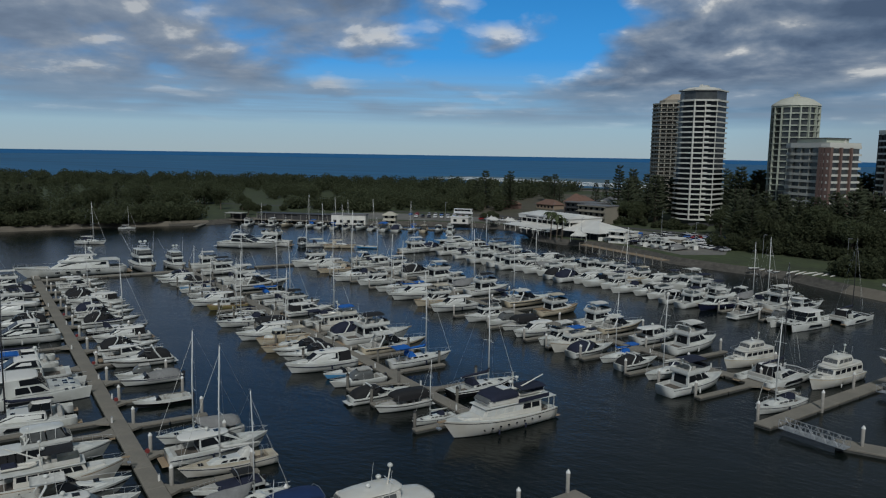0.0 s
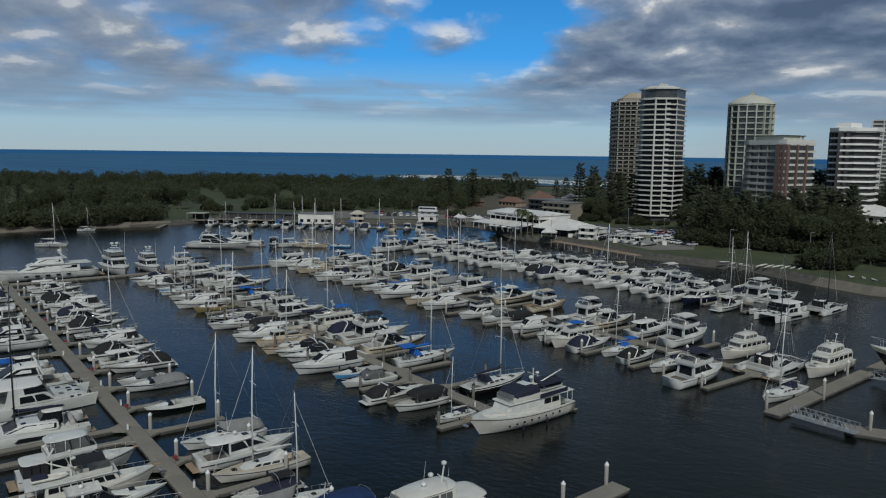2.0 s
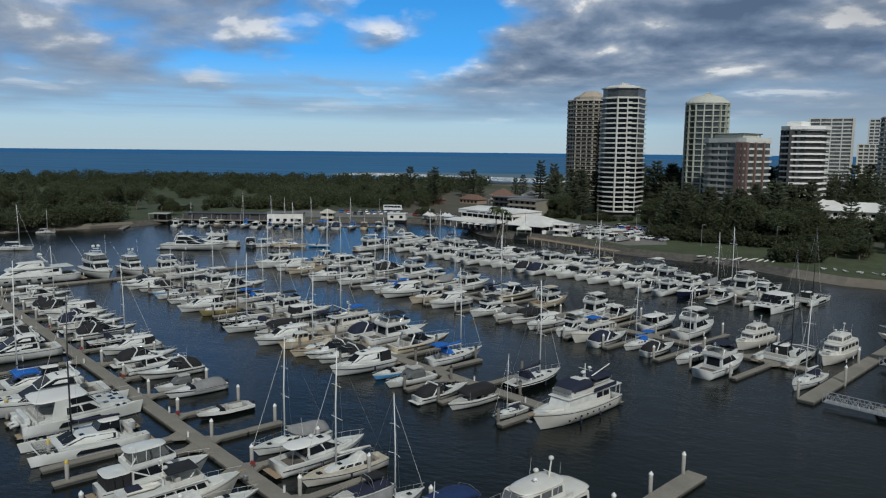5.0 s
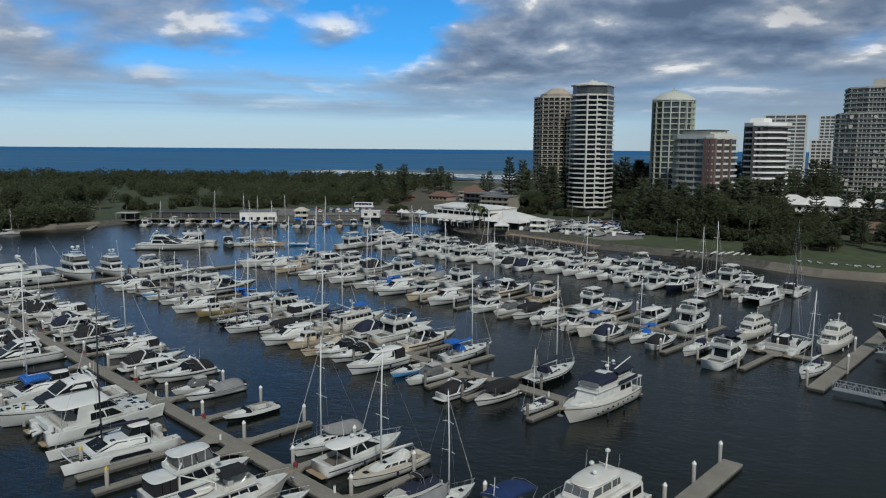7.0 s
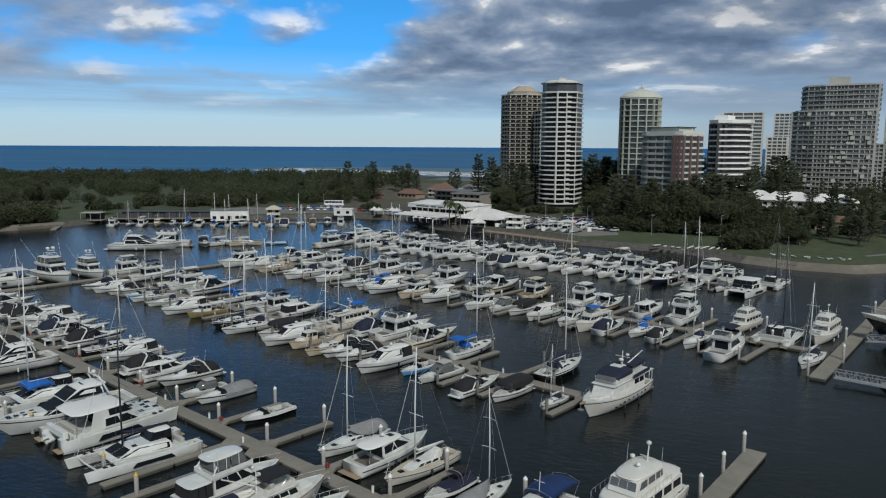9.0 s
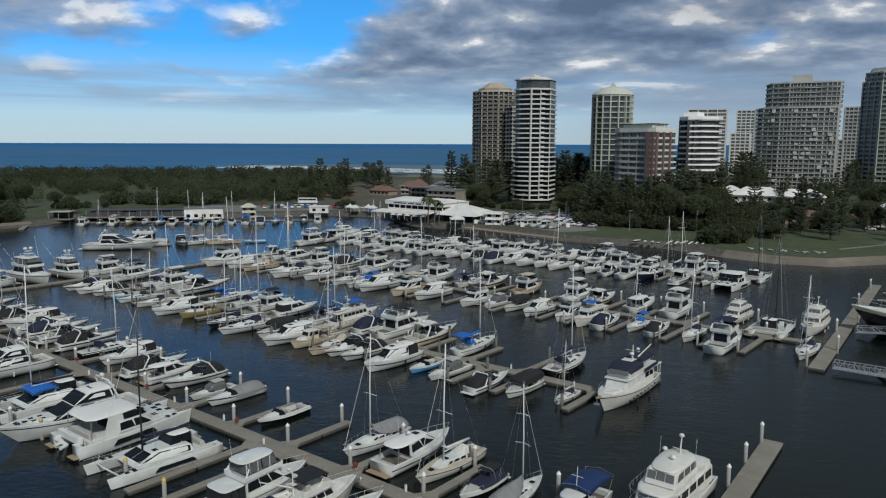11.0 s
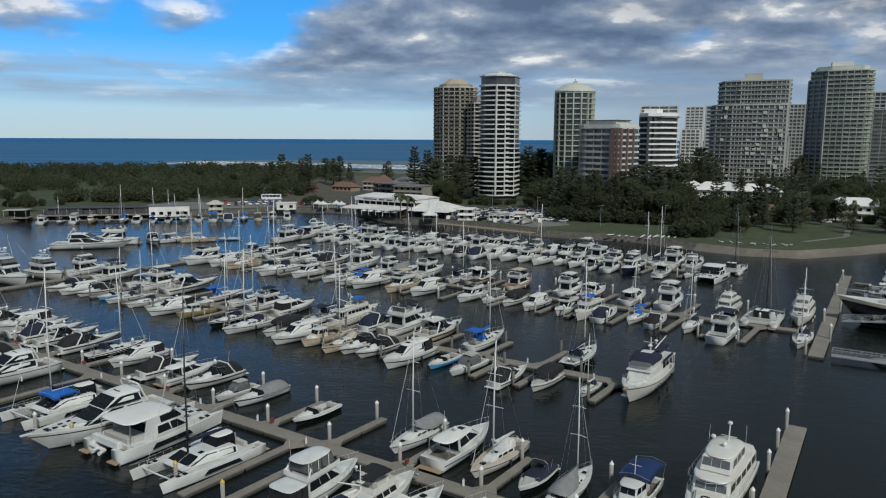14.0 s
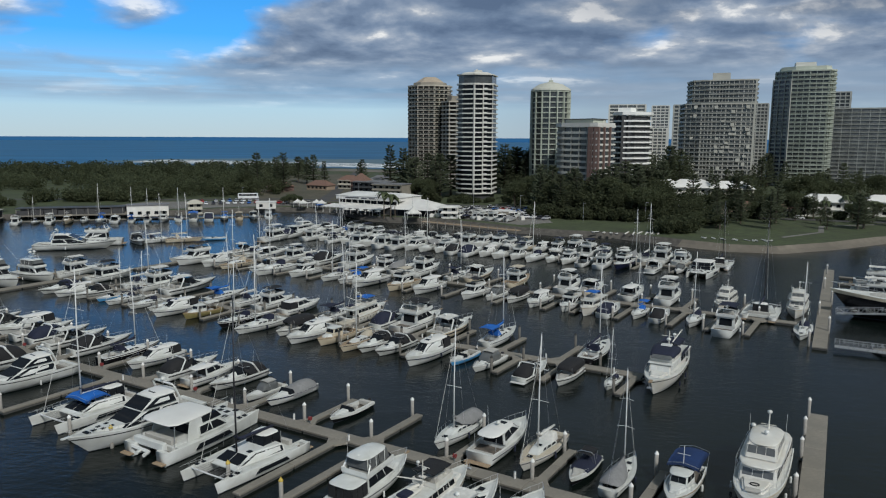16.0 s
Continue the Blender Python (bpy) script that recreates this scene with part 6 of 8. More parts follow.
# first pier, near side
row(45.5, -1, [("fly", "white", 12, 66.0, 1), ("sedan", "white", 11, 76.5, 1), ("exp", "white", 11, 82.6, 1), ("trawl", "black", 12.5, 87.0, 1), ("flye", "black", 11.8, 95.6, 1, 1.0)])
row(45.5, -1, [("cat", "white", 13.0, 113.7, -1, 3.4), ("pcat", "white", 14.5, 126.4, 1, 0.2), ("big", "white", 17.2, 135.0, -1, 2.0), ("cat", "blue", 13.2, 147.4, -1, 3.0), ("big", "cream", 15.5, 169.6, -1, 0.8),
               ("exp", "black", 12, 183.0, -1), ("sedan", "white", 13, 197.5, -1), ("fly", "black", 12, 212.5, -1), ("exp", "navy", 12, 227.0, -1), ("fly", "white", 13, 242.0, -1)], gap=1.6)
# second pier
p = berth(77.1, 95.6)
moor("trawl", "navy", 17.6, p.x, p.y, V_TURN + 184, 0.9)
row(94.5, -1, [("sail", "white", 6.5, 84.0, -1), ("cov", "black", 8.5, 91.7, -1), ("exp", "black", 9.5, 98.0, 1), ("day", "white", 9, 107.4, -1), ("day", "blue", 8, 113.0, -1), ("sedan", "black", 12, 119.6, -1), ("exp", "black", 10, 128.2, -1), ("exp", "black", 10, 132.6, -1),
               ("sail", "cream", 11, 136.2, -1), ("launch", "cream", 10, 142.8, -1), ("sedan", "white", 12, 148.6, -1), ("cov", "black", 9, 155.0, -1), ("sail", "white", 12, 163.4, -1), ("sail", "black", 10, 171.3, -1), ("launch", "yellow", 9, 184.0, -1), ("sedan", "black", 11, 191.5, -1)])
row(94.5, -1, [("sail", "white", 8, 198.0, -1), ("sail", "white", 9, 203.8, -1), ("sail", "navy", 9, 212.4, -1), ("day", "blue", 8, 218.0, -1), ("exp", "black", 9, 226.0, -1), ("sedan", "white", 10, 232.0, -1), ("exp", "navy", 10, 239.0, -1)], far="mid")
row(94.5, 1, [("sail", "black", 12, 92.5, 1), ("sail", "blue", 12, 113.7, 1), ("exp", "cream", 13, 125.4, 1), ("fly", "black", 14, 134.6, 1), ("exp", "navy", 11, 141.0, 1), ("trawl", "blue", 13, 149.2, 1), ("sail", "navy", 11, 155.6, 1), ("sedan", "black", 11, 168.0, 1)])
row(94.5, 1, [("fly", "black", 11, 176.6, 1), ("sail", "white", 11, 184.2, 1), ("sail", "blue", 11, 194.0, 1), ("exp", "white", 15, 210.5, 1), ("fly", "white", 13, 220.5, 1), ("sail", "white", 12, 227.0, 1), ("fly", "black", 13, 243.5, 1), ("fly", "white", 12, 258.0, 1)], far="mid")
# cross pier at the far end
for kind, c, ln, u, v, t in (("game", "white", 15, 261.0, 92.6, U_TURN + 180), ("game", "white", 19, 263.0, 82.0, U_TURN + 180), ("yacht", "white", 28, 262.0, 58.0, V_TURN + 183), ("sail", "white", 11.5, 349.0, 77.5, 34), ("sail", "white", 7.5, 409.0, 104.5, 44)):
    p = berth(u, v)
    moor(kind, c, ln, p.x, p.y, t, 0.76 if kind == "yacht" else 1.0)
# third pier
row(152.0, -1, [("fly", "navy", 13, 74.6, 1), ("sail", "white", 10, 82.5, -1), ("exp", "black", 9, 90.2, 1), ("sail", "blue", 9, 95.6, -1), ("exp", "navy", 10.5, 102.3, 1), ("trawl", "blue", 12, 106.8, -1), ("fly", "white", 10.5, 112.8, -1), ("sedan", "white", 10.5, 121.5, -1),
                ("cov", "black", 9, 128.2, -1), ("day", "white", 9, 134.2, -1), ("fly", "black", 11, 140.2, -1), ("sedan", "white", 12, 154.5, -1), ("fly", "cream", 12, 163.0, -1), ("sedan", "white", 13, 174.0, -1), ("sail", "blue", 11, 181.0, -1), ("sail", "white", 11, 187.5, -1)], gap=2.5, far="mid")
row(152.0, -1, [("fly", "white", 11, 199.8, -1), ("sail", "white", 14, 210.4, -1), ("exp", "white", 11, 216.5, -1), ("sail", "cream", 12, 228.0, -1), ("sedan", "white", 12, 236.0, -1), ("fly", "black", 14, 245.5, -1), ("sail", "white", 11, 253.0, -1)], gap=2.5, far="mid")
row(152.0, 1, [("classic", "cream", 12.5, 80.2, -1), ("fly", "white", 13, 94.0, 1), ("sedan", "white", 12, 103.6, 1), ("exp", "cream", 12, 114.8, 1), ("fly", "white", 12, 121.8, 1), ("fly", "cream", 12, 137.6, 1), ("exp", "cream", 14, 151.0, 1), ("sail", "navy", 11, 157.2, 1),
               ("fly", "black", 13, 169.8, 1), ("sail", "grey", 12, 178.0, 1), ("fly", "white", 11, 183.8, 1), ("fly", "white", 14, 196.5, 1), ("exp", "black", 13, 208.5, 1), ("sail", "white", 12, 214.5, 1), ("fly", "white", 12, 222.5, 1), ("sedan", "white", 12, 234.0, 1)], gap=2.0, far="mid")
row(152.0, 1, [("sail", "white", 11, 240.5, 1), ("exp", "white", 12, 247.0, 1)], gap=2.0, far="mid")
for kind, c, ln, u, v, t in (("cat", "black", 13.0, 70.5, 159.0, V_TURN + 2), ("sail", "white", 11, 59.9, 143.0, V_TURN + 181), ("classic", "white", 14, 63.6, 166.0, V_TURN + 183), ("yacht", "dark", 38, 34.0, 170.5, U_TURN + 3), ("classic", "white", 17, 55.6, 59.4, V_TURN + 182)):
    p = berth(u, v)
    moor(kind, c, ln, p.x, p.y, t)
# fourth pier, filled berth by berth
FOURTH = random.Random(4)
MIX = ["fly", "fly", "sedan", "fly", "exp", "sail", "fly", "exp", "sedan", "fly"]
HUES = {"fly": ["white", "black", "black", "navy", "cream"], "sedan": ["white", "black"], "exp": ["white", "navy", "black"], "sail": ["white", "blue", "navy", "grey"]}
for kind, c, ln, u, v, t in (("pcat", "white", 13, 95.5, 207.0, V_TURN + 180), ("cat", "white", 12, 93.5, 226.5, V_TURN), ("day", "white", 8, 102.6, 208.5, V_TURN + 180), ("big", "white", 14, 106.2, 227.5, V_TURN), ("fly", "white", 14, 112.8, 227.5, V_TURN),
                             ("sail", "white", 12, 118.0, 226.5, V_TURN), ("sail", "grey", 11, 122.4, 226.0, V_TURN), ("fly", "navyhull", 12, 121.0, 207.5, V_TURN + 180), ("exp", "white", 11, 110.0, 207.0, V_TURN)):
    p = berth(u, v)
    moor(kind, c, ln, p.x, p.y, t)
for side in (-1, 1):
    for u in spaced(127.0, 264.0, 6.2):
        if FOURTH.random() < 0.07:
            continue
        k = FOURTH.choice(MIX)
        row(216.0, side, [(k, FOURTH.choice(HUES[k]), FOURTH.uniform(10.0, 13.5), u + FOURTH.uniform(-0.4, 0.4), 1 if FOURTH.random() < 0.35 else -1)], far=True)
# boats along the shore quay and in the inner basin
for kind, c, ln, u, v, t in (("big", "white", 24, 308.0, 137.0, 22), ("fly", "black", 17, 312.0, 147.0, 201), ("yacht", "white", 22, 269.0, 222.0, V_TURN), ("fly", "white", 15, 262.5, 196.0, V_TURN), ("exp", "black", 12, 300.0, 158.0, 314), ("sail", "white", 12, 298.0, 166.0, 54), ("sail", "cream", 12, 290.0, 172.0, 34), ("day", "blue", 8, 284.0, 182.0, 214)):
    p = berth(u, v)
    moor(kind, c, ln, p.x, p.y, t, 0.8 if kind in ("big", "yacht") else 1.0)
SHOREROW = random.Random(8)
pontoon("pier_walkway", (-272.0, 258.5), (-180.0, 302.5), 2.0, "pale grey quay pontoon along the inner basin", "walkway", "main piers")
for k in range(17):
    f = k / 16
    kind = SHOREROW.choice(["sail", "sail", "sail", "fly", "sail", "exp", "sedan", "launch"])
    hue = {"sail": ["white", "blue", "navy"], "fly": ["white", "black"], "exp": ["white", "navy"], "sedan": ["white"], "launch": ["cream", "blue"]}[kind]
    ln = SHOREROW.uniform(8.5, 14.0)
    q = Vector((-270 + 90 * f, 259.5 + 43 * f)) + Vector((0.431, -0.902)) * (1.6 + ln * BOAT / 2)
    moor(kind, SHOREROW.choice(hue), ln, q.x, q.y, 115.5 if SHOREROW.random() < 0.5 else 295.5, far=True)


# ---- towers behind the trees ----
def grown(plan, by):
    cx, cy = sum(p[0] for p in plan) / len(plan), sum(p[1] for p in plan) / len(plan)
    out = []
    for x, y in plan:
        d = math.hypot(x - cx, y - cy)
        out.append((cx + (x - cx) * (d + by) / d, cy + (y - cy) * (d + by) / d))
    return out


def ngon(cx, cy, r, n, turn=0.0, sx=1.0, sy=1.0):
    return [(cx + sx * r * math.cos(radians(turn) + 2 * math.pi * i / n), cy + sy * r * math.sin(radians(turn) + 2 * math.pi * i / n)) for i in range(n)]


def quad(a, b, depth):
    """A four-sided plan from its front edge, a to b, going back from the bay."""
    d = Vector((b[0] - a[0], b[1] - a[1])).normalized()
    n = Vector((-d.y, d.x))
    if n.y < 0:
        n = -n
    return [a, b, (b[0] + n.x * depth, b[1] + n.y * depth), (a[0] + n.x * depth, a[1] + n.y * depth)]


def tower(label, plan, storeys, h, z0, wall, over=0.9, band=1.0, bays=3, pier=0.5, glass=TOWERGLASS, edges=None, roof=None, name="apartment_tower", out=0.5, pier_wall=None, skip=0, top=None, posts=None, rail=None):
    """An apartment block: a glazed core by storeys, a balcony band round each floor, upright piers between the bays."""
    ob = top or thing(name, label, "tower block", "apartment towers", at=pose(0, 0, 0))
    core = grown(plan, -0.5)
    ring = grown(plan, over)
    for k in range(storeys):
        z = z0 + k * h
        bm = BM()
        prism(bm, core, z + 0.004, z + h)
        bmesh.ops.recalc_face_normals(bm, faces=bm.faces[:])
        part("window_band", bm, glass, ob)
        if k >= skip:
            bm = BM()
            if rail is None:
                prism(bm, ring, z - 0.18, z + band)
            else:
                prism(bm, ring, z - 0.16, z + 0.16)
                prism(bm, grown(plan, over - 0.12), z + 0.161, z + band, 1)
                prism(bm, grown(plan, over - 0.04), z + band + 0.001, z + band + 0.09)
            bmesh.ops.recalc_face_normals(bm, faces=bm.faces[:])
            part("balcony_band", bm, [wall, rail or wall], ob)
    if top is None:
        bm = BM()
        prism(bm, grown(plan, -1.2), 1.9, z0)
        bmesh.ops.recalc_face_normals(bm, faces=bm.faces[:])
        part("ground_floor", bm, WALL_DARK, ob)
    z1 = z0 + storeys * h
    n = len(plan)
    for i in range(n):
        a, b = Vector((*plan[i], 0)), Vector((*plan[(i + 1) % n], 0))
        if edges and i not in edges:
            cols = 1
        else:
            cols = bays
        d = (b - a).normalized()
        nn = Vector((d.y, -d.x, 0))
        if nn.dot((a + b) / 2 - Vector((sum(p[0] for p in plan) / n, sum(p[1] for p in plan) / n, 0))) < 0:
            nn = -nn
        if nn.y > 0.55 or (posts is not None and i not in posts):
            cols = 0
        for c in range(cols):
            m = a.lerp(b, c / cols)
            w = pier / 2 if c else pier * 0.8
            pts = [m - d * w - nn * 1.0, m + d * w - nn * 1.0, m + d * w + nn * out, m - d * w + nn * out]
            bm = BM()
            prism(bm, [(p.x, p.y) for p in pts], z0, z1 + 0.3)
            bmesh.ops.recalc_face_normals(bm, faces=bm.faces[:])
            part("pier", bm, pier_wall or wall, ob)
    bm = BM()
    prism(bm, grown(plan, over * 0.8), z1, z1 + 0.9)
    bmesh.ops.recalc_face_normals(bm, faces=bm.faces[:])
    part("roof_slab", bm, roof or wall, ob)
    return ob, z1 + 0.9


def cap(ob, plan, z0, z1, shrink, material, name="roof_cap"):
    bm = BM()
    loft(bm, [[(x, y, z0) for x, y in plan], [(x, y, z1) for x, y in grown(plan, -shrink)]], True, 0, (True, True))
    bmesh.ops.recalc_face_normals(bm, faces=bm.faces[:])
    part(name, bm, material, ob)


PALE = surface("pale_tower_render", (0.62, 0.61, 0.56), 0.75, vary=0.06, scale=0.2, stain=(0.5, 0.49, 0.44), stain_scale=0.08)
CREAMGREY = surface("cream_grey_render", (0.47, 0.46, 0.41), 0.75, vary=0.08, scale=0.2, stain=(0.36, 0.35, 0.31), stain_scale=0.08)
GREENISH = surface("pale_green_render", (0.47, 0.50, 0.42), 0.75, vary=0.08, scale=0.2, stain=(0.30, 0.32, 0.26), stain_scale=0.08)
TANCREAM = surface("tan_cream_render", (0.29, 0.262, 0.212), 0.75, vary=0.1, scale=0.2, stain=(0.21, 0.19, 0.155), stain_scale=0.08)
BALUSTRADE = surface("green_glass_balustrade", (0.055, 0.062, 0.055), 0.25, vary=0.3, scale=0.3, spec=0.4)
MIDRAIL = surface("grey_balustrade", (0.17, 0.175, 0.16), 0.4, vary=0.4, scale=0.25)
GREENRAIL = surface("dull_green_balustrade", (0.21, 0.228, 0.185), 0.4, vary=0.4, scale=0.25)
PALERAIL = surface("pale_balustrade", (0.42, 0.42, 0.38), 0.5, vary=0.2, scale=0.3)
# far windows: distant haze is put into the colour as a paler grey
HAZEGLASS = surface("hazed_far_glazing", (0.115, 0.122, 0.125), 0.2, vary=0.4, scale=0.3, spec=0.5)
# nearer windows: a smaller share of that haze lightens the colour
MIDGLASS = surface("grey_glazing", (0.058, 0.063, 0.063), 0.16, vary=0.5, scale=0.3, spec=0.5, stain=(0.12, 0.125, 0.12), stain_scale=0.22)
BROWNGLASS = surface("brown_glazing", (0.035, 0.032, 0.026), 0.25, vary=0.4, scale=0.4, spec=0.2)
TANCREAM2 = surface("cream_slab_render", (0.52, 0.48, 0.40), 0.75, vary=0.1, scale=0.2, stain=(0.38, 0.34, 0.28), stain_scale=0.08)
# slim white tower with dark corner glazing
plan = [(-109.0, 397.5), (-105.5, 393.6), (-98.8, 391.6), (-89.3, 396.6), (-88.6, 411.0), (-98.0, 418.0), (-109.5, 412.0)]
t1, z = tower("tall slim white apartment tower with black glazing and balcony bands", plan, 23, 2.555, 5.2, PALE, glass=surface("black_glazing", (0.009, 0.010, 0.012), 0.15, vary=0.4, scale=0.3, spec=0.2), over=0.6, band=0.50, bays=1, pier=0.4, posts=(2,), out=0.6)
# narrow wall piers between the flank's windows
a, b = Vector((-98.8, 391.6, 0)), Vector((-89.3, 396.6, 0))
d = (b - a).normalized()
nn = Vector((d.y, -d.x, 0))
for lo, hi in ((0.46, 0.50), (0.97, 1.0)):
    bm = BM()
    p, q = a.lerp(b, lo), a.lerp(b, hi)
    prism(bm, [(v.x, v.y) for v in (p - nn * 0.6, q - nn * 0.6, q + nn * 0.30, p + nn * 0.30)], 5.2, 5.2 + 2.555 * 23)
    bmesh.ops.recalc_face_normals(bm, faces=bm.faces[:])
    part("wall_pier", bm, PALE, t1)
for k in range(23):
    bm = BM()
    p, q = a.lerp(b, 0.505), a.lerp(b, 0.70)
    prism(bm, [(v.x, v.y) for v in (p - nn * 0.6, q - nn * 0.6, q + nn * 0.25, p + nn * 0.25)], 5.2 + 2.555 * k + 0.504, 5.2 + 2.555 * k + 0.95)
    bmesh.ops.recalc_face_normals(bm, faces=bm.faces[:])
    part("parapet", bm, PALE, t1)
bm = BM()
prism(bm, grown(plan, -0.7), z - 0.4, z + 4.3)
bmesh.ops.recalc_face_normals(bm, faces=bm.faces[:])
part("penthouse_glazing", bm, TOWERGLASS, t1)
bm = BM()
z += 2.5
prism(bm, grown(plan, 0.4), z + 1.8, z + 2.4)
bmesh.ops.recalc_face_normals(bm, faces=bm.faces[:])
part("penthouse_roof", bm, PALE, t1)
cap(t1, grown(plan, -1.5), z + 2.4, z + 3.6, 2.5, PALE)
bm = BM()
box(bm, -100.5, -96.5, 402, 406, z + 3.6, z + 4.9)
box(bm, -99.5, -98.5, 400.5, 402.0, z + 3.6, z + 5.3)
part("lift_house", bm, PALE, t1)

# older tan tower with a hipped crown, and its lower wing
plan = ngon(-145.0, 501.0, 15.0, 8, 22.5)
t2, z = tower("tan apartment tower with piers, balconies and a hipped crown", plan, 25, 2.67, 3.0, TANCREAM2, over=0.9, band=0.85, bays=3, pier=0.34, out=0.5, glass=BROWNGLASS, rail=BALUSTRADE)
cap(t2, grown(plan, -3.0), z, z + 2.0, 0.5, TANCREAM)
cap(t2, grown(plan, -4.5), z + 2.0, z + 5.8, 6.0, surface("sandy_roof", (0.40, 0.33, 0.25), 0.8), "hipped_crown")
plan = ngon(-124.5, 487.0, 9.0, 6, 10)
t3, z = tower("narrow tan apartment wing with stacked balconies", plan, 21, 2.65, 3.0, TANCREAM2, over=1.2, band=0.7, bays=2, pier=0.3, glass=BROWNGLASS, rail=PALERAIL)
cap(t3, grown(plan, -2.5), z, z + 3.4, 0.4, TANCREAM)

# round pale green tower under a shallow dome
plan = ngon(-59.5, 426.0, 11.0, 16)
t4, z = tower("round pale green apartment tower with a gridded face and a dome", plan, 20, 2.92, 3.0, GREENISH, over=0.35, band=0.34, bays=1, pier=0.40, out=0.45)
for r0, r1, dz0, dz1 in ((11.6, 11.2, 0, 0.9), (11.2, 7.0, 0.9, 3.6), (7.0, 1.6, 3.6, 5.0)):
    bm = BM()
    loft(bm, [[(x, y, z + dz0) for x, y in ngon(-59.5, 426, r0, 24)], [(x, y, z + dz1) for x, y in ngon(-59.5, 426, r1, 24)]], True, 0, (True, True))
    bmesh.ops.recalc_face_normals(bm, faces=bm.faces[:])
    part("dome", bm, surface("dome_render", (0.5, 0.5, 0.43), 0.7, vary=0.06), t4)
bm = BM()
tube(bm, [(-59.5, 426, z + 4.9), (-59.5, 426, z + 7.2)], 0.25, 6)
box(bm, -60.7, -58.3, 424.8, 427.2, z + 4.9, z + 6.0)
part("lantern", bm, GREENISH, t4)

# long block: grey-cream balconies under a white fascia, and a terracotta end face
plan = [(-53.3, 386.5), (-50.6, 382.6), (-34.4, 369.6), (-25.8, 386.0), (-45.0, 402.0)]
t5, z = tower("long grey-cream apartment block with balcony rows and a white fascia", plan, 13, 2.93, 3.0, CREAMGREY, over=1.0, band=0.95, bays=4, pier=0.22, glass=MIDGLASS)
bm = BM()
prism(bm, grown(plan, 1.3), z - 0.6, z + 1.5)
bmesh.ops.recalc_face_normals(bm, faces=bm.faces[:])
part("fascia", bm, PALE, t5)
for g, z0, z1, m in ((-3.5, z + 1.5, z + 3.2, GREENISH), (-2.6, z + 3.2, z + 3.6, WALL_DARK)):
    bm = BM()
    prism(bm, grown(plan, g), z0, z1)
    bmesh.ops.recalc_face_normals(bm, faces=bm.faces[:])
    part("penthouse", bm, m, t5)
plan = [(-33.6, 368.2), (-24.6, 385.4), (-28.2, 387.4), (-37.2, 370.6)]
t6, z = tower("terracotta end bay of an apartment block with white balconies", plan, 13, 2.93, 3.0, PALE, over=0.9, band=0.75, bays=3, pier=1.0, pier_wall=WALL_RED, out=0.95)
cap(t6, grown(plan, 0.6), z, z + 0.8, 0.2, PALE)
bm = BM()
box(bm, -33, -30, 383, 386, z + 0.6, z + 3.6)
part("lift_house", bm, PALE, t6)

# charcoal block with bright white curved balconies
plan = [(-22.0, 434.0), (-18.0, 429.0), (-11.5, 429.5), (-4.0, 434.0), (-1.5, 444.0), (-4.0, 452.0), (-22.0, 452.0)]
WHITEBAND = surface("bright_white_render", (0.80, 0.79, 0.75), 0.6, vary=0.04)
t7, z = tower("charcoal apartment block with bright white curved balconies", plan, 15, 3.02, 3.0, WHITEBAND, over=1.2, band=0.72, bays=2, pier=1.5, pier_wall=WALL_DARK, glass=WALL_DARK, posts=(0, 1), out=1.0)
bm = BM()
prism(bm, grown(plan, 1.6), z - 0.3, z + 1.4)
bmesh.ops.recalc_face_normals(bm, faces=bm.faces[:])
part("roof_band", bm, WHITEBAND, t7)
cap(t7, [(-21.0, 436.0), (-14.0, 433.0), (-10.0, 446.0), (-20.0, 448.0)], z + 1.3, z + 4.0, 0.3, WHITEBAND)

# stepped grey tower
GREYTAN = surface("grey_tan_render", (0.46, 0.45, 0.395), 0.78, vary=0.1, scale=0.2, stain=(0.33, 0.32, 0.28), stain_scale=0.1)
plan = [(28.2, 521.0), (37.5, 515.0), (44.0, 513.2), (52.0, 511.6), (62.0, 510.2), (70.0, 509.0), (73.0, 530.0), (27.0, 540.0)]
t8, z = tower("stepped grey apartment tower with dense balcony grid", plan, 19, 2.9, 3.0, GREYTAN, over=1.1, band=0.95, bays=3, pier=0.5, out=0.3, rail=MIDRAIL, glass=MIDGLASS)
bal = random.Random(3)
for k in range(40):
    s, i = bal.randrange(1, 19), bal.choice((0, 2, 3, 4))
    a, b = Vector((*plan[i], 0)), Vector((*plan[i + 1], 0))
    c = a.lerp(b, bal.uniform(0.1, 0.9))
    bm = BM()
    box(bm, c.x - 1.1, c.x + 1.1, c.y - 1.25, c.y + 0.5, 3 + 2.9 * s + 0.2, 3 + 2.9 * s + bal.uniform(1.2, 2.5))
    part("balcony_screen", bm, GREYTAN, t8)
plan2 = [(x + 2.5, y) for x, y in grown(plan, -2.2)]
_, z = tower("", plan2, 5, 2.9, z, GREYTAN, over=1.2, band=0.9, bays=3, pier=0.4, out=0.2, top=t8, rail=MIDRAIL, glass=MIDGLASS)
cap(t8, quad((43.8, 519.0), (54.8, 517.0), 10), z, z + 4.6, 0.1, GREYTAN)

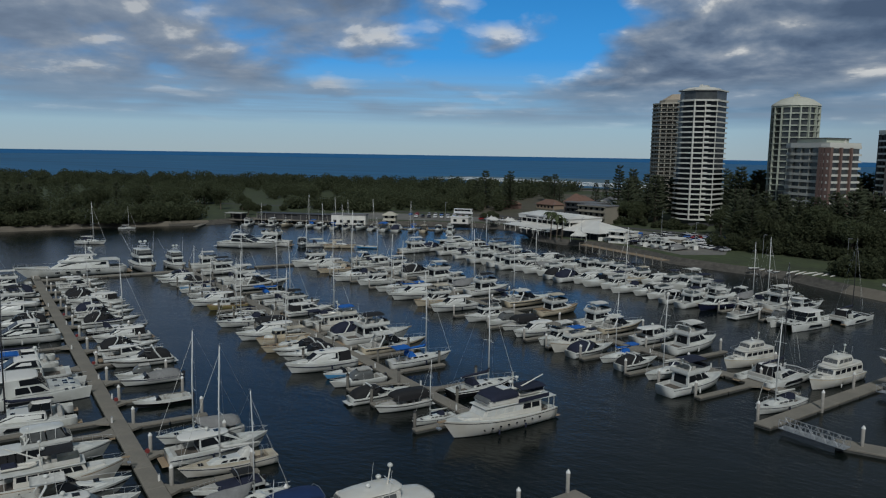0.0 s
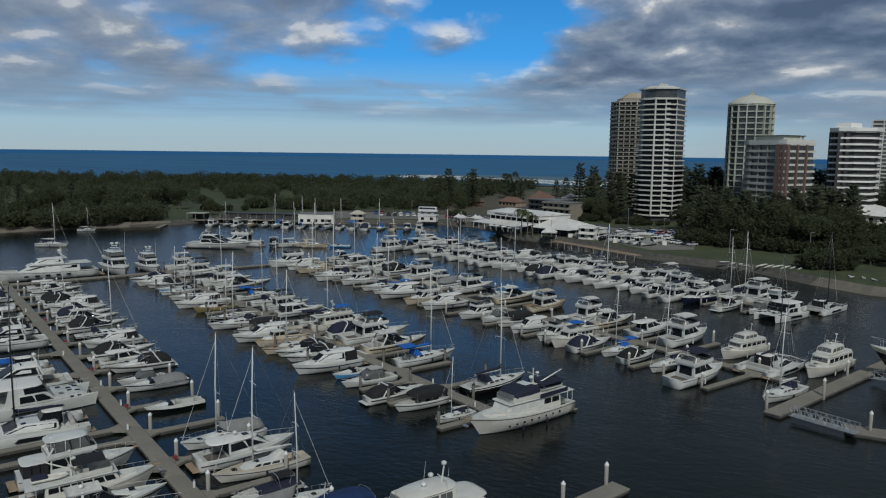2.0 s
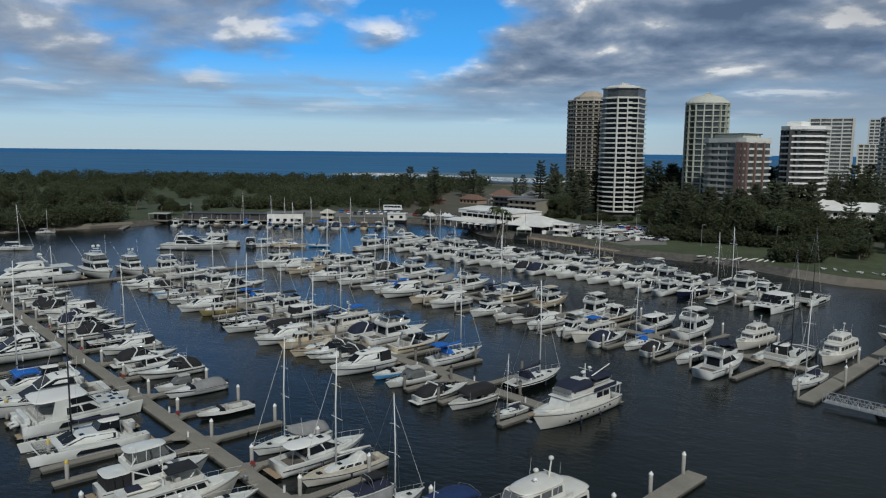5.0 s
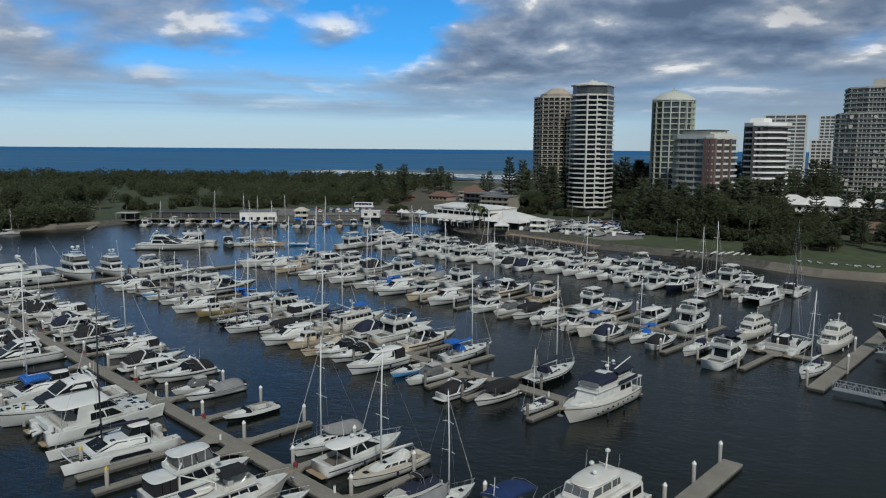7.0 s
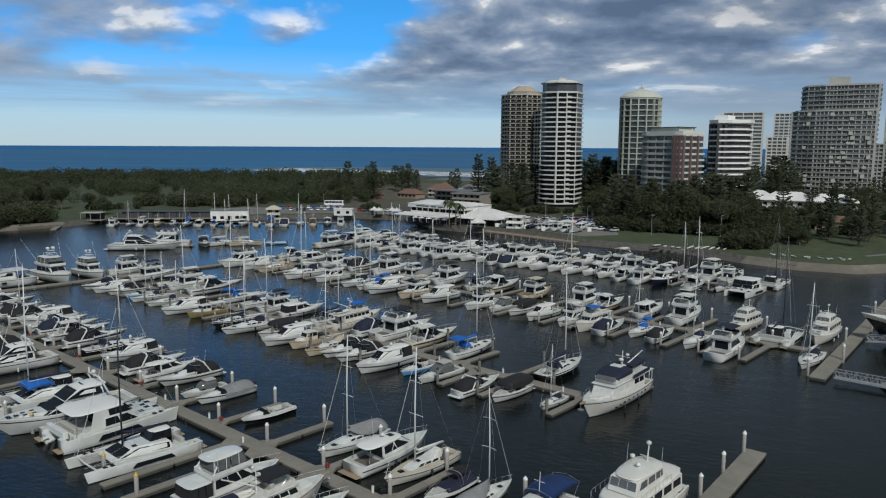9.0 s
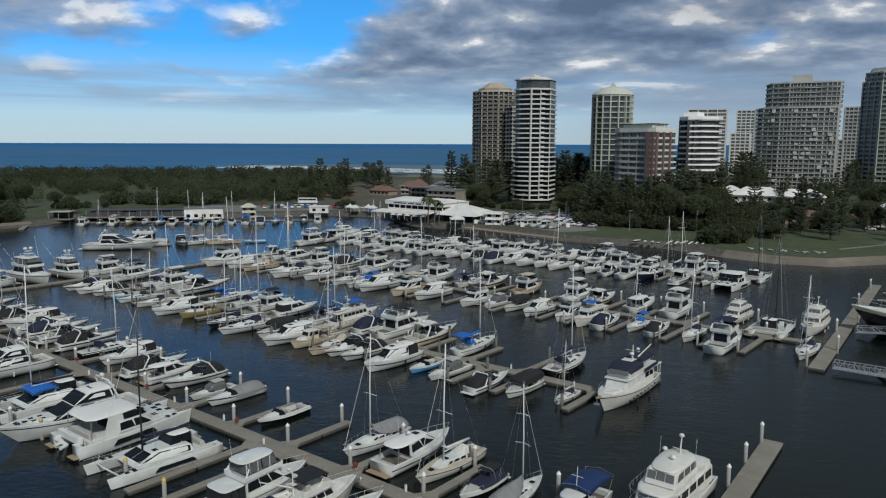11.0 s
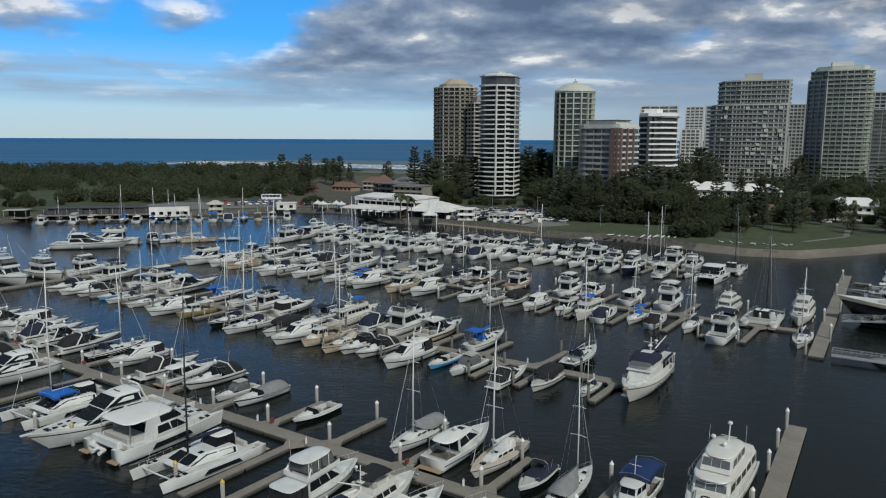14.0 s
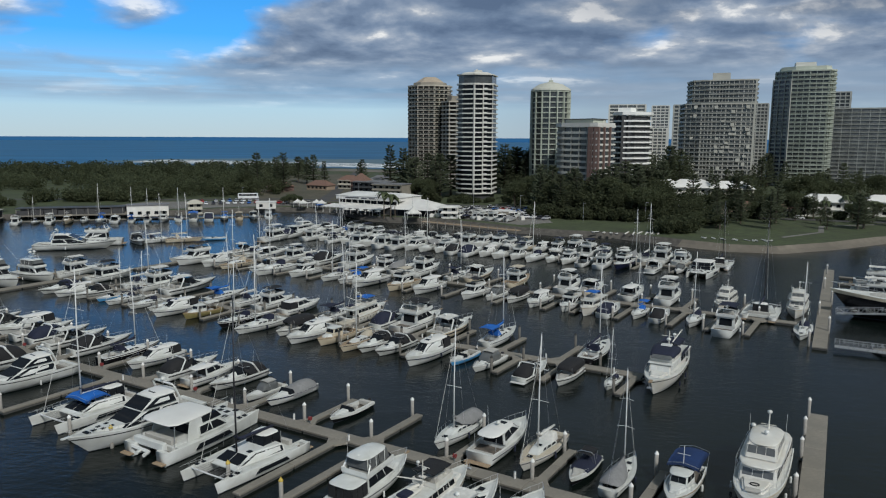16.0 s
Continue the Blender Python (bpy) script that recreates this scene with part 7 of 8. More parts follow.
# tall pale green tower with a dark blue flank
plan = [(94.0, 561.0), (101.5, 549.5), (112.0, 545.0), (124.0, 543.0), (129.0, 547.0), (130.0, 570.0), (98.0, 580.0)]
t9, z = tower("tall pale green apartment tower with continuous balcony rows", plan, 27, 2.92, 3.0, GREENISH, over=0.9, band=1.05, bays=3, pier=0.3, out=0.3, rail=GREENRAIL, glass=TOWERGLASS)
cap(t9, grown(plan, -2.5), z, z + 2.8, 0.8, GREENISH)
cap(t9, quad((105.0, 556.0), (118.0, 554.0), 10), z + 2.8, z + 6.0, 0.2, PALE)
plan = quad((93.0, 561.5), (101.0, 549.5), 12)
tower("", grown(plan, 0.5), 25, 2.92, 3.0, WALL_GREY, over=0.6, band=0.5, bays=3, pier=0.5, glass=surface("blue_glazing", (0.02, 0.025, 0.045), 0.12), top=t9)
# grey slabs farther along the shore
plan = quad((147.7, 606.0), (215.0, 578.0), 22)
tower("long grey apartment slab with close-set fins", plan, 19, 2.9, 3.0, WALL_GREY, over=0.9, band=0.95, bays=12, pier=0.35, out=0.3, rail=MIDRAIL, glass=HAZEGLASS)
tower("grey apartment tower half hidden behind a slab", quad((155.0, 644.0), (170.0, 640.0), 18), 24, 2.9, 3.0, WALL_GREY, over=0.5, band=0.7, bays=4, pier=0.7)
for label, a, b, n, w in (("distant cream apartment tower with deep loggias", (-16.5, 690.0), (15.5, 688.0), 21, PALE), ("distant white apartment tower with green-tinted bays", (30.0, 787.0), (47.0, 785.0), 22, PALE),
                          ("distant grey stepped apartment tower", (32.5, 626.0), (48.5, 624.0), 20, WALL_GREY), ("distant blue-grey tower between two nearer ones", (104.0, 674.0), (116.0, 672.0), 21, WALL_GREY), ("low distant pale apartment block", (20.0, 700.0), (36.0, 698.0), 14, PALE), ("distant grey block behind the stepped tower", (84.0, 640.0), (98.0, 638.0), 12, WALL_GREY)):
    tower(label, quad(a, b, 18), n, 2.95, 3.0, w, over=0.5, band=0.9, bays=4, pier=0.8, name="distant_tower", glass=HAZEGLASS)


# ---- low buildings ----
def house(x, y, turn, w, d, storeys, wall, roof, label, pitch=0.35, z=2.0, name="house", flat=False, sh=2.9, verandah=False, category="house"):
    ob = thing(name, label, category, "shore buildings", at=pose(x, y, z, 0, 0, turn))
    H = storeys * sh
    bm = BM()
    box(bm, -w / 2, w / 2, -d / 2, d / 2, 0, H)
    part("wall", bm, wall, ob)
    for s in range(storeys):
        n = max(2, int(w / 3.2))
        for k in range(n):
            cx = -w / 2 + (k + 0.5) * w / n
            win = BM()
            box(win, cx - 0.8, cx + 0.8, -d / 2 - 0.05, -d / 2 + 0.1, s * sh + 0.9, s * sh + 2.2)
            wo = part("window", win, GLASS, ob)
        if storeys > 1:
            sl = BM()
            box(sl, -w / 2 - 0.2, w / 2 + 0.2, -d / 2 - 1.3, -d / 2 - 0.003, (s + 1) * sh - 0.25, (s + 1) * sh)
            part("balcony", sl, wall, ob)
    bm = BM()
    if flat:
        box(bm, -w / 2 - 0.3, w / 2 + 0.3, -d / 2 - 0.3, d / 2 + 0.3, H, H + 0.45)
    else:
        o = 0.7
        r = d * pitch
        ins = min(w, d) * 0.42
        loft(bm, [[(-w / 2 - o, -d / 2 - o, H), (w / 2 + o, -d / 2 - o, H), (w / 2 + o, d / 2 + o, H), (-w / 2 - o, d / 2 + o, H)],
                  [(-w / 2 + ins, -0.05, H + r), (w / 2 - ins, -0.05, H + r), (w / 2 - ins, 0.05, H + r), (-w / 2 + ins, 0.05, H + r)]], True, 0, (True, True))
        bmesh.ops.recalc_face_normals(bm, faces=bm.faces[:])
    part("roof", bm, roof, ob)
    return ob


# the club house: two storeys and a verandah, with a wide low wing
club = thing("club_house", "two-storey white club house with a long verandah", "club house", "shore buildings", at=pose(-152.0, 310.5, 2.0, 0, 0, -21.0))
bm = BM()
box(bm, 0, 33, 4.5, 22, 0, 3.3)
part("lower_wall", bm, WALL_DARK, club)
bm = BM()
box(bm, 0.5, 33, 4, 22, 3.3, 4.4, 0, 0.03)
part("upper_wall", bm, WALL_WHITE, club)
for k in range(9):
    bm = BM()
    box(bm, 1.0 + k * 3.55, 4.2 + k * 3.55, 4.3, 6, 4.41, 6.0)
    part("window", bm, GLASS, club)
for k in range(10):
    bm = BM()
    box(bm, 0.55 + k * 3.55, 0.95 + k * 3.55, 4.05, 4.6, 4.402, 6.0)
    part("mullion", bm, WALL_WHITE, club)
bm = BM()
box(bm, -0.5, 33.5, 3.2, 22.5, 6.0, 7.6, 0, 0.05)
part("fascia", bm, ROOF_WHITE, club)
for x0, x1 in ((5.0, 12.6), (13.8, 17.0), (18.2, 21.4)):
    bm = BM()
    box(bm, x0, x1, 3.12, 3.19, 6.55, 7.05)
    part("sign_bar", bm, surface("sign_lettering", (0.05, 0.05, 0.06), 0.6), club)
bm = BM()
loft(bm, [[(-1.0, 3.0, 7.6), (34, 3.0, 7.6), (34, 23, 7.6), (-1, 23, 7.6)], [(3, 12, 9.0), (30, 12, 9.0), (30, 14, 9.0), (3, 14, 9.0)]], True, 0, (True, True))
bmesh.ops.recalc_face_normals(bm, faces=bm.faces[:])
part("roof", bm, ROOF_WHITE, club)
bm = BM()
loft(bm, [[(-4.5, -2.5, 2.6), (29, -2.5, 2.6), (29, -2.5, 2.75), (-4.5, -2.5, 2.75)], [(-3.0, 4.0, 3.5), (29, 4.0, 3.5), (29, 4.0, 3.65), (-3.0, 4.0, 3.65)]], True, 0, (True, True))
bmesh.ops.recalc_face_normals(bm, faces=bm.faces[:])
part("verandah_roof", bm, ROOF_WHITE, club)
for k in range(9):
    bm = BM()
    tube(bm, [(-3.8 + k * 4.0, -2.2, 0), (-3.8 + k * 4.0, -2.2, 2.6)], 0.12, 6)
    part("verandah_post", bm, WALL_WHITE, club)
wing = thing("club_wing", "wide low white-roofed function wing beside the club house", "hall", "shore buildings", at=pose(-120.5, 299.5, 2.0, 0, 0, -12.0))
bm = BM()
box(bm, 0, 16, 2, 22, 0, 3.0)
part("wall", bm, WALL_DARK, wing)
bm = BM()
loft(bm, [[(-2, 0, 3.0), (17.5, 0, 3.0), (17.5, 24, 3.0), (-2, 24, 3.0)], [(0.5, 11.5, 7.2), (9, 11.5, 6.6), (9, 13, 6.6), (0.5, 13, 7.2)]], True, 0, (True, True))
bmesh.ops.recalc_face_normals(bm, faces=bm.faces[:])
part("roof", bm, ROOF_WHITE, wing)
for k in range(4):
    bm = BM()
    box(bm, 1.0 + k * 3.7, 4.0 + k * 3.7, 1.9, 2.1, 0.3, 2.6)
    part("window", bm, GLASS, wing)
house(-95.5, 298.0, 2, 7, 5, 2, WALL_WHITE, ROOF_WHITE, "white flat-roofed yard office of two storeys", flat=True, sh=2.4)
house(-75.5, 301.0, 2, 9, 5, 1, TANCREAM, ROOF_WHITE, "low tan kiosk with a glazed front in the yard", flat=True, sh=3.2, name="kiosk", category="kiosk")
house(-99.0, 309.0, -8, 11, 7, 1, WALL_WHITE, ROOF_WHITE, "flat-roofed white annexe with a row of windows", flat=True, sh=3.4)
house(-141.5, 378.0, -14, 18, 11, 3, TANCREAM, ROOF_GREY, "three-storey tan flats with balconies and a flat grey roof", flat=True)
house(-206.0, 446.0, -18, 16, 9, 1, WALL_TAN, ROOF_TILE, "low tan house with a brown tiled roof near the beach", 0.35)
house(-190.0, 458.0, -12, 13, 9, 2, WALL_CREAM, ROOF_TILE, "cream beach house with a tiled roof", 0.35)
house(-172.0, 470.0, -8, 14, 9, 2, WALL_WHITE, ROOF_GREY, "white beach house with a grey roof", 0.3)
house(-156.0, 396.0, -14, 20, 13, 3, WALL_DARK, ROOF_GREY, "dark clad flats behind the tan ones", flat=True)
house(-165.0, 400.0, -10, 9, 9, 3, WALL_RED, ROOF_TILE, "narrow pink-red house with a gabled roof", 0.5)
house(-226.0, 428.0, -20, 14, 9, 1, WALL_RED, ROOF_TILE, "low brick house under pines with a tiled roof", 0.35)
house(-224.0, 278.5, 31, 16.5, 7, 1, WALL_WHITE, ROOF_GREY, "white flat-roofed marina shed with small dark windows", flat=True, sh=4.6, name="shed", category="shed")
house(-208.5, 290.0, 31, 6, 5, 2, WALL_CREAM, WALL_CREAM, "little cream two-storey hut by the slipway", 0.3, sh=2.4, name="hut", category="hut")
house(-188.5, 320.5, 20, 9, 5, 1, WALL_WHITE, ROOF_WHITE, "small white kiosk with a wide window front", flat=True, name="kiosk", category="kiosk")
for x, y, w, d, st, wl, rf, tx in ((-4, 384, 26, 14, 3, WALL_WHITE, ROOF_WHITE, "white villa with a broad pale roof among trees"), (14, 380, 22, 13, 3, WALL_WHITE, ROOF_WHITE, "white two-storey villa with a hipped white roof"), (32, 374, 20, 12, 3, WALL_CREAM, ROOF_WHITE, "cream villa with a pale roof"),
                                   (30, 345, 15, 9, 1, WALL_TAN, ROOF_TILE, "low house with a brown tiled roof"), (48, 344, 14, 9, 1, WALL_CREAM, ROOF_TILE, "cream bungalow with a brown tiled roof"), (66, 345, 20, 11, 2, WALL_WHITE, ROOF_WHITE, "white house with a pale hipped roof and terraces"), (92, 350, 16, 10, 2, WALL_WHITE, ROOF_WHITE, "white house behind palms")):
    house(x, y, -8, w, d, st, wl, rf, tx, 0.28, sh=3.3)

# long dark boat shed on piles over the inner basin
ob = thing("boat_shed", "long dark open boat shed on piles at the basin edge", "boat shed", "shore buildings", at=pose(-281.0, 268.5, 0.0, 0, 0, 25.6))
bm = BM()
box(bm, 0, 44, 0.4, 8.5, 4.3, 4.6, 0, 0.05)
part("roof", bm, WALL_DARK, ob)
for k in range(8):
    bm = BM()
    box(bm, 0.3 + k * 5.5, 5.5 + k * 5.5, 0.9, 1.1, 1.56, 4.2 if k % 3 else 3.6)
    part("front_panel", bm, WALL_DARK, ob)
bm = BM()
box(bm, 0.3, 43.7, 8.0, 8.3, 1.56, 4.3)
part("back_wall", bm, WALL_DARK, ob)
bm = BM()
box(bm, -1, 45, -1.6, 9, 1.2, 1.55)
part("deck", bm, CONCRETE, ob)
for k in range(10):
    bm = BM()
    tube(bm, [(0.5 + k * 4.75, 0.6, -1), (0.5 + k * 4.75, 0.6, 4.3)], 0.13, 6)
    part("post", bm, PILE, ob)
ob = thing("covered_landing", "flat pale-roofed open landing shelter on piles", "shelter", "shore buildings", at=pose(-289.0, 255.0, 0.0, 0, 0, 25.6))
bm = BM()
box(bm, 0, 9.5, 0, 7, 4.6, 4.85, 0, 0.05)
part("roof", bm, WALL_GREY, ob)
bm = BM()
box(bm, -0.5, 10, -0.8, 7.5, 1.2, 1.5)
part("deck", bm, CONCRETE, ob)
for x in (0.4, 4.7, 9.1):
    for y in (0.4, 6.6):
        bm = BM()
        tube(bm, [(x, y, -1), (x, y, 4.6)], 0.12, 6)
        part("post", bm, PILE, ob)
bm = BM()
box(bm, 0.5, 9.0, 6.2, 6.4, 1.5, 4.2)
part("back_wall", bm, WALL_DARK, ob)
pontoon("jetty", (-276.0, 229.0), (-290.0, 246.0), 2.2, "short concrete jetty running out from the shore", "jetty")


# ---- paving, roads, lawns ----
def strip(name, pts, width, z, material, label, category):
    bm = BM()
    rings = []
    for i, p in enumerate(pts):
        a, b = Vector(pts[max(i - 1, 0)]), Vector(pts[min(i + 1, len(pts) - 1)])
        d = (b - a).normalized()
        n = Vector((-d.y, d.x)) * width / 2
        rings.append([(p[0] - n.x, p[1] - n.y, z), (p[0] + n.x, p[1] + n.y, z)])
    loft(bm, rings)
    bmesh.ops.recalc_face_normals(bm, faces=bm.faces[:])
    bm.faces.ensure_lookup_table()
    if bm.faces[0].normal.z < 0:
        bmesh.ops.reverse_faces(bm, faces=bm.faces[:])
    mesh_thing(name, bm, material, label, category, kind="structure")


sheet("pavement", [(-104, 303), (-80, 290), (-64, 279), (-52, 290), (-58, 318), (-70, 345), (-108, 350), (-125, 330)], 2.03, PAVING, "pale worn paving of the boat yard and car park", "pavement")
sheet("pavement", [(-240, 302), (-212, 320), (-186, 336), (-150, 328), (-160, 345), (-200, 358), (-262, 340), (-268, 305)], 2.03, PAVING, "pale paving along the inner quay", "pavement")
sheet("sand_apron", [(-160, 334), (-147, 321), (-131, 305), (-112, 301), (-106, 302), (-118, 306), (-140, 318)], 2.05, SAND, "sandy apron below the club verandah", "sand")
strip("road", [(-420, 300), (-330, 340), (-262, 352), (-200, 372), (-150, 366), (-110, 358), (-60, 352), (-10, 345), (25, 330), (80, 320), (140, 335), (320, 370)], 7.0, 2.06, ASPHALT, "asphalt shore road behind the marina", "road")
strip("road", [(-178, 372), (-190, 430), (-215, 520), (-255, 690)], 7.0, 2.07, ASPHALT, "asphalt road running to the ocean beach", "road")
sheet("dry_ground", [(-202, 351), (-165, 360), (-176, 420), (-212, 540), (-258, 640), (-318, 600), (-262, 480), (-238, 400)], 2.015, DRYGRASS, "dry brownish grass among the beach houses", "ground")
strip("footpath", [(28, 262), (46, 280), (52, 300), (78, 312)], 2.0, 2.08, PAVING, "pale footpath curving down to the sand", "path")
bm = BM()
for cx, cy, r in ((-245, 700, 40), (-300, 715, 45), (-205, 690, 35), (-350, 725, 45)):
    bm.faces.new([bm.verts.new((cx + r * math.cos(a) * 1.3, cy + r * 0.45 * math.sin(a), 2.1 + 0.002 * r)) for a in (2 * math.pi * i / 14 for i in range(14))])
mesh_thing("dune_sand", bm, SAND, "bare sand behind the ocean beach", "sand", kind="structure")

# quay boardwalk on piles
walkway = thing("boardwalk", "timber quay boardwalk on piles along the basin", "boardwalk", at=pose(-104.0, 282.5, 0, 0, 0, -27.5))
for k in range(46):
    bm = BM()
    box(bm, k * 1.0, k * 1.0 + 0.94, -1.6, 1.6, 2.0, 2.12)
    part("plank", bm, TEAK, walkway)
for k in range(12):
    bm = BM()
    tube(bm, [(k * 4.1 + 0.3, -1.5, -1), (k * 4.1 + 0.3, -1.5, 2.9)], 0.15, 6)
    part("post", bm, PILE, walkway)
bm = BM()
tube(bm, [(0.3, -1.5, 2.85), (45.4, -1.5, 2.85)], 0.05, 5)
part("handrail", bm, TEAK, walkway)


# marquee and sunshades
def marquee(x, y, w, peak, label, z=2.0, eaves=2.6):
    ob = thing("marquee", label, "marquee", "white canvas tents", at=pose(x, y, z, 0, 0, 20))
    bm = BM()
    n = 7
    rings = []
    for k in range(n + 1):
        t = k / n
        r = w / 2 * (1 - t) ** 1.6 + 0.08
        rings.append([(sx * r, sy * r, eaves + (peak - eaves) * t) for sx, sy in ((-1, -1), (1, -1), (1, 1), (-1, 1))])
    rings.insert(0, [(sx * w / 2, sy * w / 2, eaves - 0.35) for sx, sy in ((-1, -1), (1, -1), (1, 1), (-1, 1))])
    loft(bm, rings, True, 0, (False, True))
    bmesh.ops.recalc_face_normals(bm, faces=bm.faces[:])
    part("canvas_roof", bm, CANVAS["white"], ob)
    for sx in (-1, 1):
        for sy in (-1, 1):
            bm = BM()
            tube(bm, [(sx * w * 0.48, sy * w * 0.48, 0), (sx * w * 0.48, sy * w * 0.48, eaves)], 0.06, 5)
            part("tent_pole", bm, MAST, ob)


marquee(-110.0, 291.5, 6.0, 5.6, "square white marquee with a high peak on the quay")
for x, y in ((-176.0, 329.0), (-172.0, 326.0), (-166.5, 329.5), (-163.0, 327.0)):
    marquee(x, y, 4.2, 4.2, "small peaked white sunshade beside the club")


def parasol(x, y, z=2.0):
    ob = thing("parasol", "white market parasol on the club terrace", "parasol", "terrace parasols", at=pose(x, y, z))
    bm = BM()
    loft(bm, [[(r * math.cos(a), r * math.sin(a), h) for a in (2 * math.pi * i / 8 for i in range(8))] for r, h in ((1.5, 2.2), (1.5, 2.3), (0.1, 2.9))], True, 0, (True, True))
    part("canopy", bm, CANVAS["white"], ob)
    bm = BM()
    tube(bm, [(0, 0, 0), (0, 0, 2.3)], 0.04, 5)
    part("pole", bm, MAST, ob)
    return ob


first = parasol(-143.0, 302.5)
for x, y in ((-139.5, 301.2), (-135.5, 300.0), (-131.0, 298.0), (-127.0, 296.8)):
    copy_thing(first, pose(x, y, 2.0))


# cars: body, cabin glass, wheels
def car(paint):
    ob = thing("car", "", "car", "parked cars")
    bm = BM()
    prof = [(-2.1, 0.35), (-2.15, 0.85), (-1.9, 1.0), (-1.25, 1.08), (0.75, 1.02), (1.9, 0.85), (2.1, 0.6), (2.05, 0.35)]
    loft(bm, [[(x, y * 0.86, z) for x, z in prof] for y in (-1.0, 1.0)], True, 0, (True, True))
    bmesh.ops.recalc_face_normals(bm, faces=bm.faces[:])
    part("body", bm, paint, ob)
    bm = BM()
    block(bm, -1.7, 0.9, 1.6, 1.55, 1.03, 1.5, 0.75, 0.5, 0.2, bevel=0.05)
    part("cabin", bm, GLASS, ob)
    bm = BM()
    block(bm, -1.2, 0.2, 1.25, 1.25, 1.49, 1.56, 0.1, 0.05, 0.03, bevel=0.02)
    part("roof", bm, paint, ob)
    for x in (-1.3, 1.3):
        for y in (-0.8, 0.8):
            bm = BM()
            tube(bm, [(x, y - 0.1, 0.33), (x, y + 0.1, 0.33)], 0.33, 10)
            part("wheel", bm, RUBBER, ob)
    return ob


CARS = []
for paint, word in zip(PAINTS, ("white", "silver", "dark grey", "blue", "red")):
    c = car(paint)
    tagged(c, word + " saloon car parked near the marina")
    CARS.append(c)
lot = random.Random(21)
spots = []
for x0, y0, dx, dy, n, turn in ((-92, 340, 2.9, -1.0, 12, 70), (-94, 332, 2.9, -1.0, 11, 70), (-72, 318, 2.8, -1.6, 6, 60), (-74, 329, 2.8, -1.2, 7, 62), (-66, 306, 2.7, -1.4, 5, 60), (-84, 346, 3.0, -0.9, 9, 75), (-168, 338, 3.0, -0.6, 7, 80), (-236, 340, 3.0, 1.7, 10, 120), (-225, 331, 3.0, 1.7, 8, 120), (-192, 345, 3.0, 0.5, 8, 95), (24, 331, 9.0, -1.6, 4, -10)):
    for k in range(n):
        if lot.random() < 0.8:
            spots.append((x0 + dx * k, y0 + dy * k, turn + lot.uniform(-3, 3) + (180 if lot.random() < 0.4 else 0)))
for k, (x, y, t) in enumerate(spots):
    kind = lot.choice((0, 0, 0, 1, 1, 2, 3, 4))
    if k < 5:
        CARS[k].matrix_basis = pose(x, y, 2.06, 0, 0, t)
    else:
        copy_thing(CARS[kind], pose(x, y, 2.06, 0, 0, t))

# boats on the hardstand and dinghies drawn up on the sand
yard = random.Random(17)
for k in range(21):
    x, y = -103 + (k % 10) * 3.8 + yard.uniform(-0.6, 0.6), 303.5 + (k // 10) * 9.5 - (k % 10) * 1.3 + yard.uniform(-1, 1)
    kind, c = yard.choice((("fly", "white"), ("cov", "navy"), ("exp", "white"), ("sedan", "white"), ("sedan", "white"), ("fly", "black"), ("day", "grey")))
    o = moor(kind, c, yard.uniform(7.5, 10.5), x, y, yard.choice((65, 250, 70)), far=True)
    o.matrix_basis = Matrix.Translation((0, 0, 2.36)) @ o.matrix_basis


def dinghy(material, word):
    ob = thing("dinghy", word + " dinghy drawn up on the sand, mast down", "dinghy", "beached dinghies")
    hull(ob, 4.2, 1.5, 0.45, material, sheer=0.2, fine=1.8)
    deck(ob, 4.2, 1.5, 0.45, GEL_DECK, well=0.25, well2=(0.1, 0.6), sheer=0.2, fine=1.8)
    return ob


HULLS = [dinghy(GEL, "small white"), dinghy(CANVAS["cream"], "small cream"), dinghy(CANVAS["grey"], "small grey-covered")]
beach = random.Random(9)
lay = []
for k in range(4):
    lay.append((-35.5 + 2.4 * k + beach.uniform(-0.6, 0.6), 262.5 - 0.9 * k + beach.uniform(-1, 1), beach.uniform(20, 140)))
for k in range(13):
    lay.append((0 + 1.9 * k + beach.uniform(-1.2, 1.2), 254.5 - 0.75 * k + 0.05 * k * k + beach.uniform(-1, 1.6), beach.uniform(60, 130)))
for k, (x, y, t) in enumerate(lay):
    m = pose(x, y, 2.02, 0, 0, t) @ Matrix.Scale(0.8, 4)
    if k < 3:
        HULLS[k].matrix_basis = m
    else:
        copy_thing(HULLS[beach.choice((0, 0, 1, 2, 2))], m)


def long_skiff():
    ob = thing("racing_shell", "long slender cream rowing shell upturned on the sand", "rowing boat", "beached rowing shells")
    bm = BM()
    rings = []
    for k in range(11):
        q = k / 10
        w = 0.34 * math.sin(math.pi * (0.04 + 0.92 * q)) ** 0.6
        rings.append([((q - 0.5) * 8.6, w * math.cos(a), 0.42 * math.sin(a) * w / 0.42 + 0.02) for a in (math.pi * i / 6 for i in range(7))])
    loft(bm, rings, caps=(True, True))
    bmesh.ops.recalc_face_normals(bm, faces=bm.faces[:])
    part("hull", bm, CANVAS["white"], ob)
    bm = BM()
    box(bm, -2.4, -2.2, -0.6, 0.6, 0.0, 0.12)
    part("trestle", bm, TEAK, ob)
    bm = BM()
    box(bm, 2.2, 2.4, -0.6, 0.6, 0.0, 0.12)
    part("trestle", bm, TEAK, ob)
    return ob


